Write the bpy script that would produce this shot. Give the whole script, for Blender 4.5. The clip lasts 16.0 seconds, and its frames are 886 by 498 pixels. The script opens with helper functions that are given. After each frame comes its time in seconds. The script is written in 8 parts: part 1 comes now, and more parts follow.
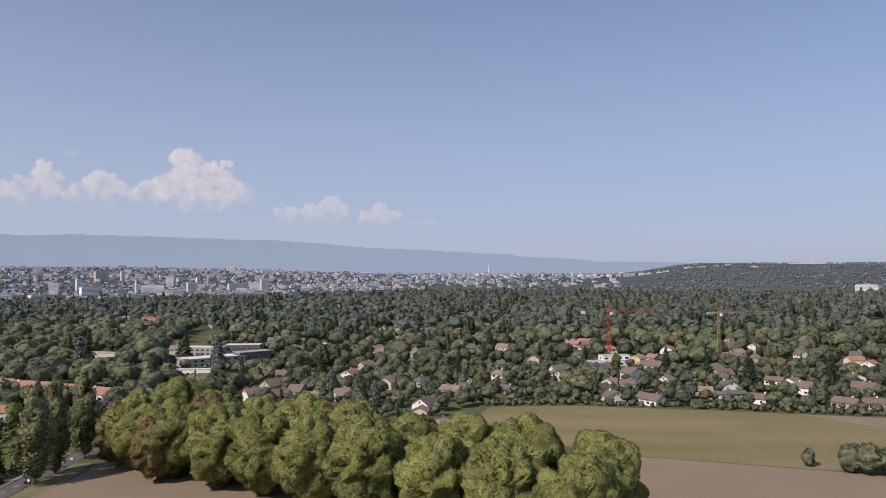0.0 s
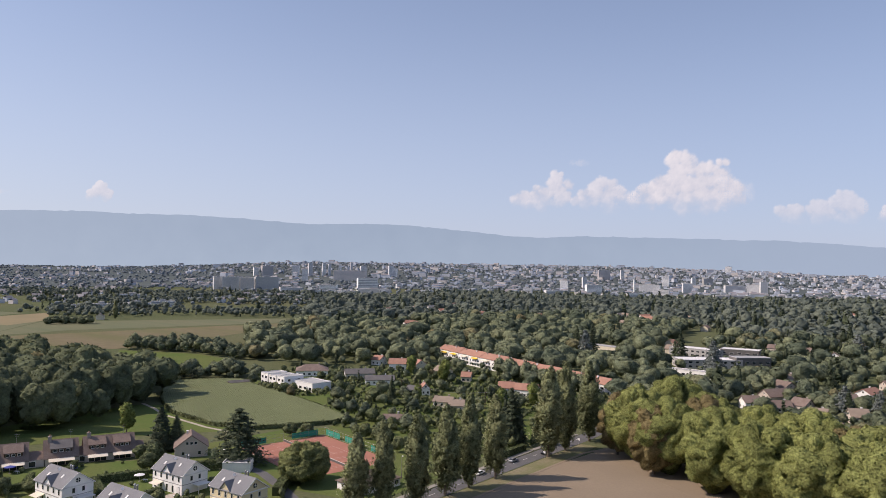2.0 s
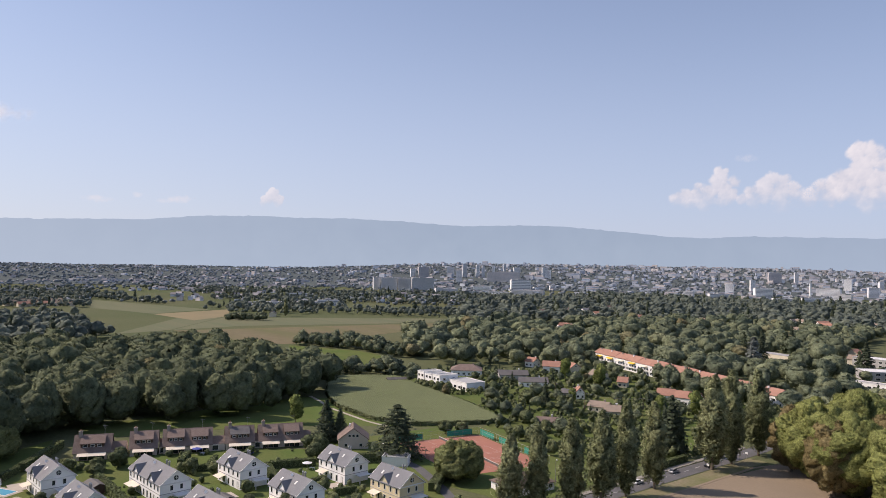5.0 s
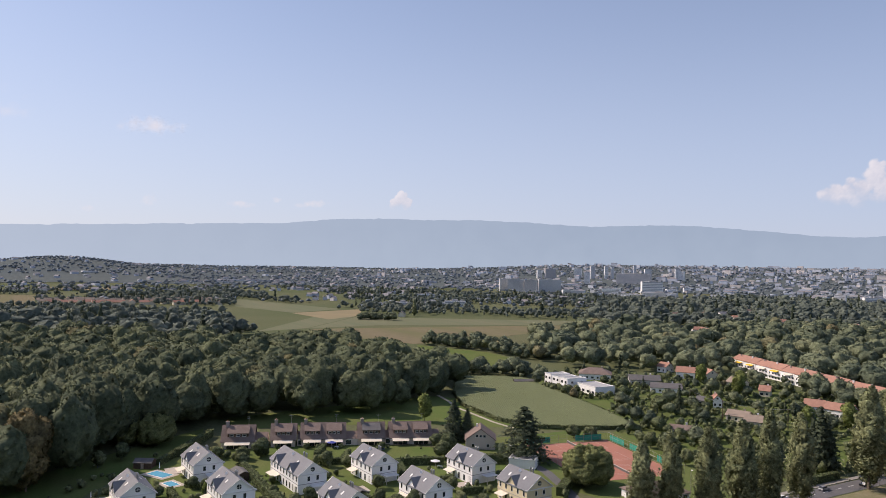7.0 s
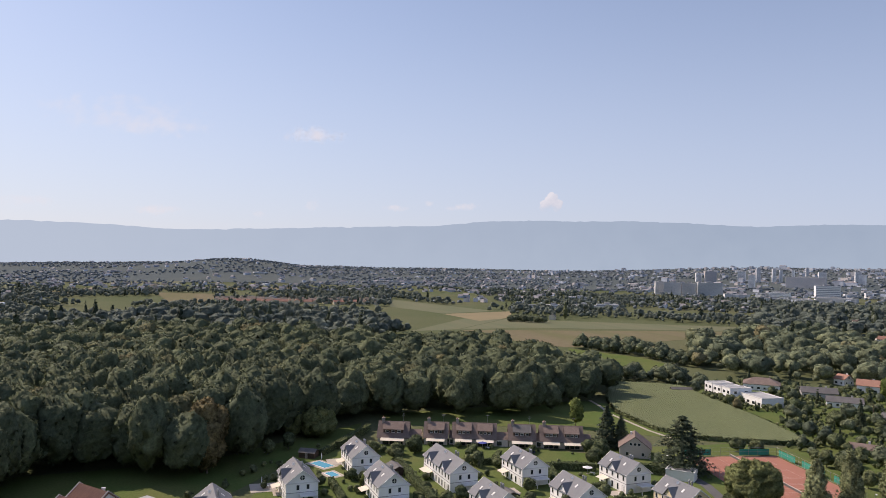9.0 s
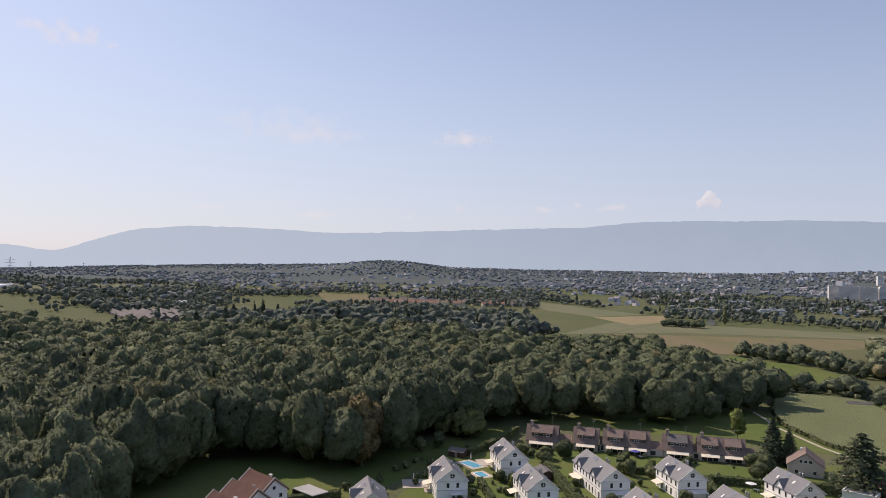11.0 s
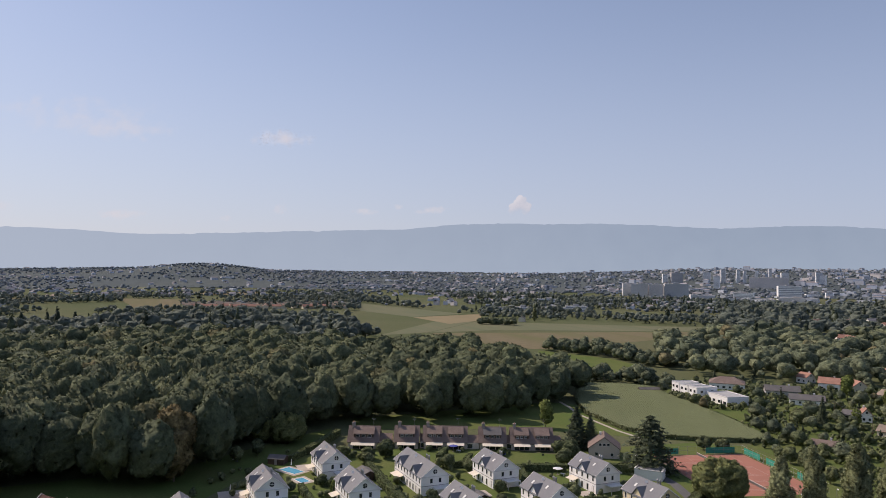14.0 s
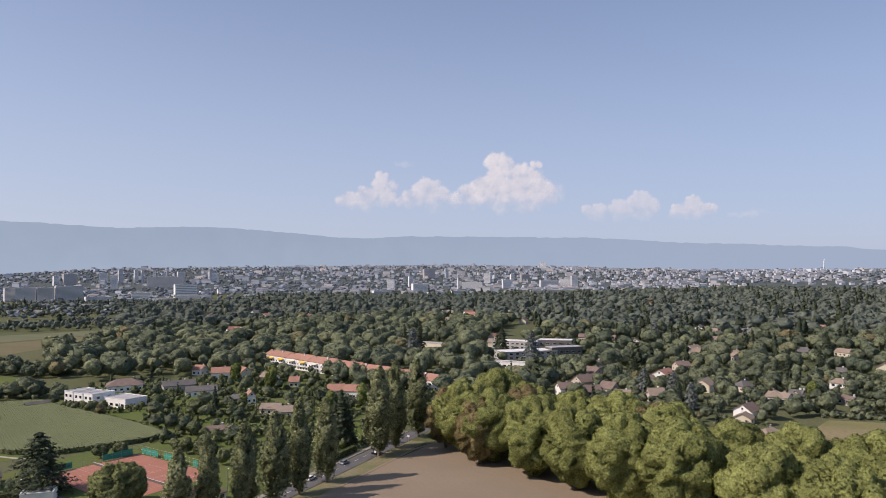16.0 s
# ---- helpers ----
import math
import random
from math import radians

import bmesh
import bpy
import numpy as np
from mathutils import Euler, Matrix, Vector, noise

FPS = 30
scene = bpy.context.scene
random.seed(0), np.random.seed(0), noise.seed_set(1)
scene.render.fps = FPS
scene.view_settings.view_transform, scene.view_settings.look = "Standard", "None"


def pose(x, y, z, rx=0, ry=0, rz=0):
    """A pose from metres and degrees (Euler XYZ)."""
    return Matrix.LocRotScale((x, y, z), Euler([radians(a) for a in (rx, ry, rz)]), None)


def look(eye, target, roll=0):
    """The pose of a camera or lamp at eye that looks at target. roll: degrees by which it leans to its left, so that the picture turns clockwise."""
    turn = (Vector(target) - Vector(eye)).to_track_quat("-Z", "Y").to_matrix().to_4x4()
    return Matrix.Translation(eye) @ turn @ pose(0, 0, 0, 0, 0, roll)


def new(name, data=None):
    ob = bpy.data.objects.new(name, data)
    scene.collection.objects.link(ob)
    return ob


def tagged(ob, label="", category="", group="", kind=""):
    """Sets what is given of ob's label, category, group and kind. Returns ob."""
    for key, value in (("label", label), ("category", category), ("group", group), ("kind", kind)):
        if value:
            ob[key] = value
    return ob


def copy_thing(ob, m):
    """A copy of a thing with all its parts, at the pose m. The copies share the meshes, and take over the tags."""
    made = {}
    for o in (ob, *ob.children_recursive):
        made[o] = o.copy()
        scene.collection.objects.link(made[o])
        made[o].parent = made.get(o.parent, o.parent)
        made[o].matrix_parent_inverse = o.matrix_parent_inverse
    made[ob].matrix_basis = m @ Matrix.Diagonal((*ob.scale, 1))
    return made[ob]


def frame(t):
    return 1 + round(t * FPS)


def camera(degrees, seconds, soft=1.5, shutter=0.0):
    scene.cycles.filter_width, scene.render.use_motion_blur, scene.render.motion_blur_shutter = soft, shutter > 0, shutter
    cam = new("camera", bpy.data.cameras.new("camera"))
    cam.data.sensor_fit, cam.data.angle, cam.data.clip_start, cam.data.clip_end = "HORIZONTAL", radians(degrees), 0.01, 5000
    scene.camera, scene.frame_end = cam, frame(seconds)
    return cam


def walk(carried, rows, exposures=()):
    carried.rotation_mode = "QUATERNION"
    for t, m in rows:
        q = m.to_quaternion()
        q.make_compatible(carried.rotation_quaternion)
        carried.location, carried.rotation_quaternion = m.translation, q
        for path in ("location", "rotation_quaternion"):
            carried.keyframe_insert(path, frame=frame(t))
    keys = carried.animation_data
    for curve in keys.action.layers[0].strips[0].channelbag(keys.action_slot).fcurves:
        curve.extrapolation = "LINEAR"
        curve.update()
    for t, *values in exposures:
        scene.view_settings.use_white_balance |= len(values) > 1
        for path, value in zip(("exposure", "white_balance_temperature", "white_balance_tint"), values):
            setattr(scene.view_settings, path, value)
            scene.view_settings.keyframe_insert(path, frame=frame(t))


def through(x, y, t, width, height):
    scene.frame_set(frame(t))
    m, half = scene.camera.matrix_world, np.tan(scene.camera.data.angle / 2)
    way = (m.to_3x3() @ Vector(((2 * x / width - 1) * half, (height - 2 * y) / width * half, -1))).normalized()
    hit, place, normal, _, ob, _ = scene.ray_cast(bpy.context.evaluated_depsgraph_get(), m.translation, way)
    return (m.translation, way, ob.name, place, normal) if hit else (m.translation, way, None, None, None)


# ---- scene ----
cam = camera(63.28, 16.0, soft=0.7)
PATH = [
    (0.0, pose(0, 0, 72, 91.611, 0.127, 0.000)),
    (0.3, pose(0, 0, 72, 91.581, -0.314, 14.682)),
    (0.5, pose(0, 0, 72, 91.528, -0.640, 25.714)),
    (1.0, pose(0, 0, 72, 91.426, -0.825, 33.968)),
    (1.5, pose(0, 0, 72, 91.416, -0.858, 35.210)),
    (2.0, pose(0, 0, 72, 91.394, -0.932, 37.991)),
    (2.5, pose(0, 0, 72, 91.368, -0.972, 40.834)),
    (3.0, pose(0, 0, 72, 91.339, -1.038, 43.357)),
    (5.5, pose(0, 0, 72, 91.291, -1.062, 52.024)),
    (6.0, pose(0, 0, 72, 91.273, -1.028, 54.338)),
    (6.5, pose(0, 0, 72, 91.252, -1.035, 57.067)),
    (7.0, pose(0, 0, 72, 91.225, -1.078, 60.192)),
    (7.5, pose(0, 0, 72, 91.202, -1.100, 63.264)),
    (8.0, pose(0, 0, 72, 91.180, -1.160, 66.238)),
    (8.5, pose(0, 0, 72, 91.179, -1.172, 69.181)),
    (9.0, pose(0, 0, 72, 91.161, -1.175, 72.111)),
    (9.2, pose(0, 0, 72, 91.155, -1.164, 73.289)),
    (11.5, pose(0, 0, 72, 91.034, -1.232, 88.259)),
    (12.0, pose(0, 0, 72, 90.955, -1.294, 93.035)),
    (12.5, pose(0, 0, 72, 90.933, -1.359, 94.696)),
    (13.0, pose(0, 0, 72, 90.982, -1.282, 94.490)),
    (13.5, pose(0, 0, 72, 91.217, -1.083, 84.653)),
    (14.0, pose(0, 0, 72, 91.459, -0.753, 69.696)),
    (14.5, pose(0, 0, 72, 91.576, -0.371, 56.536)),
    (15.0, pose(0, 0, 72, 91.591, -0.041, 44.872)),
    (15.5, pose(0, 0, 72, 91.584, 0.272, 33.720)),
    (16.0, pose(0, 0, 72, 91.503, 0.587, 24.276)),
]
EXPOSURES = [(0.0, -0.2, 7050, 20), (1.5, 0.03, 7150, 20), (5.5, 0.09, 7200, 20), (9.0, 0.08, 7300, 20), (12.5, -0.07, 7500, 20), (13.5, -0.15, 7350, 20), (14.5, -0.12, 7150, 20), (16.0, -0.03, 7100, 20)]
walk(cam, PATH, EXPOSURES)

# ---- daylight ----
SUN_YAW, SUN_EL = 130.0, 42.0
world = bpy.data.worlds.new("world")
scene.world = world
world.use_nodes = True
wn = world.node_tree
sky = wn.nodes.new("ShaderNodeTexSky")
sky.sky_type = "NISHITA"
sky.sun_disc = False
sky.sun_elevation, sky.sun_rotation = radians(SUN_EL), radians(-SUN_YAW)
sky.altitude, sky.air_density, sky.dust_density, sky.ozone_density = 400, 1.0, 0.7, 4.0
wn.nodes["Background"].inputs["Strength"].default_value = 0.132
# summer haze: the sky pales towards the horizon
tc = wn.nodes.new("ShaderNodeTexCoord")
up = wn.nodes.new("ShaderNodeSeparateXYZ")
wn.links.new(tc.outputs["Generated"], up.inputs[0])
low = wn.nodes.new("ShaderNodeMapRange")
low.interpolation_type = "SMOOTHSTEP"
for key, value in (("From Min", -0.02), ("From Max", 0.42), ("To Min", 0.8), ("To Max", 0.25)):
    low.inputs[key].default_value = value
wn.links.new(up.outputs["Z"], low.inputs["Value"])
pale = wn.nodes.new("ShaderNodeMix")
pale.data_type = "RGBA"
# and is whiter towards the sun
side = wn.nodes.new("ShaderNodeVectorMath")
side.operation = "DOT_PRODUCT"
side.inputs[1].default_value = (-math.sin(radians(SUN_YAW)), math.cos(radians(SUN_YAW)), 0)
wn.links.new(tc.outputs["Generated"], side.inputs[0])
sunward = wn.nodes.new("ShaderNodeMapRange")
sunward.inputs["From Min"].default_value, sunward.inputs["From Max"].default_value = -0.9, 0.9
wn.links.new(side.outputs["Value"], sunward.inputs["Value"])
veil = wn.nodes.new("ShaderNodeMix")
veil.data_type = "RGBA"
veil.inputs[6].default_value, veil.inputs[7].default_value = (2.75, 3.7, 5.6, 1), (4.0, 4.75, 6.1, 1)
wn.links.new(sunward.outputs["Result"], veil.inputs[0])
wn.links.new(veil.outputs[2], pale.inputs[7])
wn.links.new(low.outputs["Result"], pale.inputs[0])
wn.links.new(sky.outputs["Color"], pale.inputs[6])
wn.links.new(pale.outputs[2], wn.nodes["Background"].inputs["Color"])
sun = new("sun", bpy.data.lights.new("sun", "SUN"))
sun.data.energy, sun.data.angle, sun.data.color = 4.2, radians(0.5), (1.0, 0.93, 0.83)
sun.matrix_world = look((-math.sin(radians(SUN_YAW)) * math.cos(radians(SUN_EL)), math.cos(radians(SUN_YAW)) * math.cos(radians(SUN_EL)), math.sin(radians(SUN_EL))), (0, 0, 0))

# ---- materials ----
def node(nt, kind, **inputs):
    n = nt.nodes.new(kind)
    for key, value in inputs.items():
        n.inputs[key.replace("_", " ")].default_value = value
    return n


def mixed(nt, fac, a, b, mode="MIX"):
    """Colour mix; a and b are colours or sockets."""
    m = nt.nodes.new("ShaderNodeMix")
    m.data_type, m.blend_type = "RGBA", mode
    for sock, v in ((m.inputs[0], fac), (m.inputs[6], a), (m.inputs[7], b)):
        if isinstance(v, bpy.types.NodeSocket):
            nt.links.new(v, sock)
        elif isinstance(v, (int, float)):
            sock.default_value = v
        else:
            sock.default_value = (*v[:3], 1)
    return m.outputs[2]


def ramp(nt, fac, lo, hi):
    m = nt.nodes.new("ShaderNodeMapRange")
    m.inputs["From Min"].default_value, m.inputs["From Max"].default_value = lo, hi
    nt.links.new(fac, m.inputs["Value"])
    return m.outputs["Result"]


def noise_fac(nt, scale, detail=4.0, lo=0.35, hi=0.65, stretch=None, turn=0.0):
    geo = nt.nodes.new("ShaderNodeNewGeometry")
    vec = geo.outputs["Position"]
    if stretch:
        mp = nt.nodes.new("ShaderNodeMapping")
        mp.inputs["Scale"].default_value = stretch
        mp.inputs["Rotation"].default_value = (0, 0, radians(turn))
        nt.links.new(vec, mp.inputs["Vector"])
        vec = mp.outputs["Vector"]
    n = node(nt, "ShaderNodeTexNoise", Scale=scale, Detail=detail)
    nt.links.new(vec, n.inputs["Vector"])
    return ramp(nt, n.outputs["Fac"], lo, hi)


def material(name, base, rough=0.8, second=None, scale=0.3, third=None, scale2=3.0, metal=0.0, bump=0.0, bump_scale=4.0, spec=0.3, island=0.0, stretch=None, turn=0.0):
    """base, broken up at a large scale by second and at a small one by third; island: brightness change from piece to piece."""
    m = bpy.data.materials.new(name)
    m.use_nodes = True
    nt = m.node_tree
    p = nt.nodes["Principled BSDF"]
    p.inputs["Roughness"].default_value, p.inputs["Metallic"].default_value = rough, metal
    p.inputs["Specular IOR Level"].default_value = spec
    second = second or tuple(0.8 * c for c in base)
    third = third or tuple(0.88 * c for c in base)
    col = mixed(nt, noise_fac(nt, scale, stretch=stretch, turn=turn), base, second)
    col = mixed(nt, ramp(nt, noise_fac(nt, scale2, 5.0), 0.0, 2.2), col, third)
    if island:
        geo = nt.nodes.new("ShaderNodeNewGeometry")
        info = nt.nodes.new("ShaderNodeObjectInfo")
        add = nt.nodes.new("ShaderNodeMath")
        add.operation = "ADD"
        nt.links.new(geo.outputs["Random Per Island"], add.inputs[0])
        nt.links.new(info.outputs["Random"], add.inputs[1])
        val = nt.nodes.new("ShaderNodeMapRange")
        val.inputs["From Max"].default_value = 2.0
        val.inputs["To Min"].default_value, val.inputs["To Max"].default_value = 1 - island, 1 + island
        nt.links.new(add.outputs[0], val.inputs["Value"])
        hs = nt.nodes.new("ShaderNodeHueSaturation")
        nt.links.new(val.outputs["Result"], hs.inputs["Value"])
        nt.links.new(col, hs.inputs["Color"])
        col = hs.outputs["Color"]
    nt.links.new(col, p.inputs["Base Color"])
    if bump:
        geo = nt.nodes.new("ShaderNodeNewGeometry")
        n = node(nt, "ShaderNodeTexNoise", Scale=bump_scale, Detail=5.0)
        nt.links.new(geo.outputs["Position"], n.inputs["Vector"])
        b = node(nt, "ShaderNodeBump", Strength=bump, Distance=0.3)
        nt.links.new(n.outputs["Fac"], b.inputs["Height"])
        nt.links.new(b.outputs["Normal"], p.inputs["Normal"])
    return m


def leaf_material(name, dark, light, warm=None, through=0.22, grain=0.9, gap=0.5):
    """Foliage: colour changes from tree to tree (tint, object), from lump to lump (shade) and from leaf cluster to leaf
    cluster (noise, which also paints the gaps dark).
    """
    m = bpy.data.materials.new(name)
    m.use_nodes = True
    nt = m.node_tree
    p = nt.nodes["Principled BSDF"]
    p.inputs["Roughness"].default_value = 0.8
    p.inputs["Specular IOR Level"].default_value = 0.12
    geo = nt.nodes.new("ShaderNodeNewGeometry")
    tint = nt.nodes.new("ShaderNodeAttribute")
    tint.attribute_name = "tint"
    lump = nt.nodes.new("ShaderNodeAttribute")
    lump.attribute_name = "shade"
    info = nt.nodes.new("ShaderNodeObjectInfo")
    s = nt.nodes.new("ShaderNodeMath")
    s.operation = "ADD"
    nt.links.new(tint.outputs["Fac"], s.inputs[0])
    nt.links.new(info.outputs["Random"], s.inputs[1])
    f = nt.nodes.new("ShaderNodeMath")
    f.operation = "FRACT"
    nt.links.new(s.outputs[0], f.inputs[0])
    col = mixed(nt, f.outputs[0], dark, light)
    if warm:
        col = mixed(nt, ramp(nt, f.outputs[0], 0.93, 1.0), col, warm)
    # shade in the gaps between leaf clusters is painted in by this noise
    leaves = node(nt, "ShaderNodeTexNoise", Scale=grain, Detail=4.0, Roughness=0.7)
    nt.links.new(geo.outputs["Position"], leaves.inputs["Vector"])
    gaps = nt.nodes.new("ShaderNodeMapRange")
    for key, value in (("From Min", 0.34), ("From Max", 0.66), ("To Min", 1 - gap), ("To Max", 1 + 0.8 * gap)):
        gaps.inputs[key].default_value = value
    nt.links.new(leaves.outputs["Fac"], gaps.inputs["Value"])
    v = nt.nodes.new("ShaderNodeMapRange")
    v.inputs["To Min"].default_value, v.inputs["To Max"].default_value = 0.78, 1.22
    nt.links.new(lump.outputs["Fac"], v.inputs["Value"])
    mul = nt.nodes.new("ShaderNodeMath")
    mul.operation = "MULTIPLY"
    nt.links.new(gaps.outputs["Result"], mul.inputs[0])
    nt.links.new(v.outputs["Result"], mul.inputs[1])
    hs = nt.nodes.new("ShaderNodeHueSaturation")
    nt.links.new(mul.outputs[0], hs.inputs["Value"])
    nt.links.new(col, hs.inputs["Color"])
    nt.links.new(hs.outputs["Color"], p.inputs["Base Color"])
    b = node(nt, "ShaderNodeBump", Strength=0.5, Distance=0.7)
    nt.links.new(leaves.outputs["Fac"], b.inputs["Height"])
    nt.links.new(b.outputs["Normal"], p.inputs["Normal"])
    t = nt.nodes.new("ShaderNodeBsdfTranslucent")
    nt.links.new(hs.outputs["Color"], t.inputs["Color"])
    mx = nt.nodes.new("ShaderNodeMixShader")
    mx.inputs["Fac"].default_value = through
    nt.links.new(p.outputs[0], mx.inputs[1])
    nt.links.new(t.outputs[0], mx.inputs[2])
    nt.links.new(mx.outputs[0], nt.nodes["Material Output"].inputs["Surface"])
    return m


M_GROUND = material("meadow_ground", (0.1, 0.12, 0.06), 0.95, (0.14, 0.142, 0.08), 0.004, (0.06, 0.078, 0.035), 0.6, bump=0.3, spec=0.03)
M_LAWN = material("lawn_grass", (0.1, 0.145, 0.045), 0.95, (0.14, 0.155, 0.06), 0.05, (0.075, 0.105, 0.032), 1.2, bump=0.3, spec=0.03)
M_SAND = material("bare_dry_soil", (0.285, 0.228, 0.168), 0.95, (0.25, 0.2, 0.148), 0.03, (0.235, 0.188, 0.14), 1.0, bump=0.4, bump_scale=1.5, spec=0.03)
M_STUBBLE = material("dry_grass_field", (0.2, 0.19, 0.09), 0.95, (0.29, 0.23, 0.145), 0.025, (0.15, 0.155, 0.07), 0.5, bump=0.4, stretch=(0.4, 1.6, 1), turn=8, spec=0.03)
M_VERGE = material("worn_verge", (0.16, 0.16, 0.07), 0.95, (0.24, 0.2, 0.13), 0.09, (0.12, 0.13, 0.055), 0.8, bump=0.3)
M_CORN = leaf_material("maize_leaves", (0.16, 0.187, 0.092), (0.19, 0.215, 0.11), None, 0.05)
M_CROP = material("ploughed_field", (0.19, 0.16, 0.1), 0.95, (0.15, 0.15, 0.075), 0.01, (0.14, 0.12, 0.08), 0.15, stretch=(0.3, 2.5, 1), turn=-25, spec=0.03)
M_OCHRE = material("ripe_stubble", (0.27, 0.22, 0.135), 0.95, (0.23, 0.2, 0.125), 0.02, spec=0.03)
M_FIELD = material("pale_green_crop", (0.142, 0.158, 0.095), 0.95, (0.175, 0.172, 0.108), 0.015, stretch=(0.3, 2.5, 1), turn=-25, spec=0.03)
# far plain: the haze of distance is mixed into a bluish base colour
M_FARPLAIN = material("hazed_wooded_plain", (0.088, 0.108, 0.112), 0.95, (0.11, 0.126, 0.12), 0.002, (0.075, 0.094, 0.1), 0.02, spec=0.03)
M_ASPHALT = material("asphalt", (0.11, 0.11, 0.115), 0.9, (0.14, 0.135, 0.135), 0.2, (0.085, 0.085, 0.09), 2.0, bump=0.2)
M_PAVING = material("paving", (0.3, 0.28, 0.25), 0.9, (0.25, 0.23, 0.2), 0.4)
M_GRAVEL = material("gravel_path", (0.42, 0.38, 0.31), 0.95, (0.36, 0.32, 0.26), 0.5)
M_PAINT = material("white_road_paint", (0.7, 0.7, 0.68), 0.7)
M_WORNLINE = material("dusty_court_line", (0.52, 0.33, 0.27), 0.9)
M_CLAY = material("red_clay", (0.4, 0.175, 0.125), 0.95, (0.35, 0.15, 0.108), 0.12, (0.32, 0.145, 0.11), 1.0)
M_FOREST = leaf_material("forest_leaves", (0.09, 0.113, 0.068), (0.148, 0.172, 0.095), (0.175, 0.16, 0.083), 0.2, 0.8, 0.32)
M_BELT = leaf_material("garden_tree_leaves", (0.112, 0.142, 0.098), (0.235, 0.262, 0.156), (0.23, 0.2, 0.11), 0.25, 0.8, 0.42)
# distant foliage: haze put into the base colours, paler and bluer
M_FARWOOD = leaf_material("hazed_wood_leaves", (0.18, 0.212, 0.235), (0.23, 0.26, 0.275), None, 0.2, 0.05, 0.15)
# mid-distance foliage, greyed and blued to carry some of the haze
M_MIDWOOD = leaf_material("hazed_tree_leaves", (0.12, 0.148, 0.128), (0.185, 0.215, 0.17), None, 0.25, 0.35, 0.3)
M_PLANE = leaf_material("plane_tree_leaves", (0.235, 0.26, 0.092), (0.285, 0.31, 0.11), None, 0.3, 1.5, 0.45)
M_CHESTNUT = leaf_material("browned_chestnut_leaves", (0.235, 0.19, 0.095), (0.27, 0.22, 0.105), None, 0.25, 1.3, 0.35)
M_POPLAR = leaf_material("poplar_leaves", (0.2, 0.225, 0.118), (0.255, 0.275, 0.145), None, 0.25, 1.3)
M_CONIFER = leaf_material("conifer_needles", (0.05, 0.066, 0.042), (0.08, 0.1, 0.058), None, 0.1)
M_BLUECEDAR = leaf_material("blue_cedar_needles", (0.14, 0.165, 0.16), (0.18, 0.2, 0.185), None, 0.1)
M_LIGHTLEAF = leaf_material("fresh_green_leaves", (0.2, 0.25, 0.08), (0.25, 0.29, 0.1), None, 0.3)
M_GARDEN = leaf_material("shrub_leaves", (0.095, 0.122, 0.066), (0.22, 0.245, 0.122), None, 0.2, 1.2)
M_RUST = leaf_material("rust_brown_leaves", (0.19, 0.155, 0.078), (0.21, 0.17, 0.085), None, 0.2)
M_WALNUT = leaf_material("walnut_leaves", (0.19, 0.212, 0.092), (0.22, 0.242, 0.105), None, 0.3, 1.1, 0.4)
M_HEDGE = leaf_material("hedge_leaves", (0.1, 0.13, 0.06), (0.145, 0.175, 0.08), None, 0.15)
# dark green filler that keeps hedges from being see-through
M_CORE = material("dark_green_core", (0.07, 0.085, 0.035), 0.95, (0.05, 0.06, 0.026), 0.5)
M_BARK = material("bark", (0.16, 0.13, 0.1), 0.95, (0.1, 0.08, 0.06), 1.5)

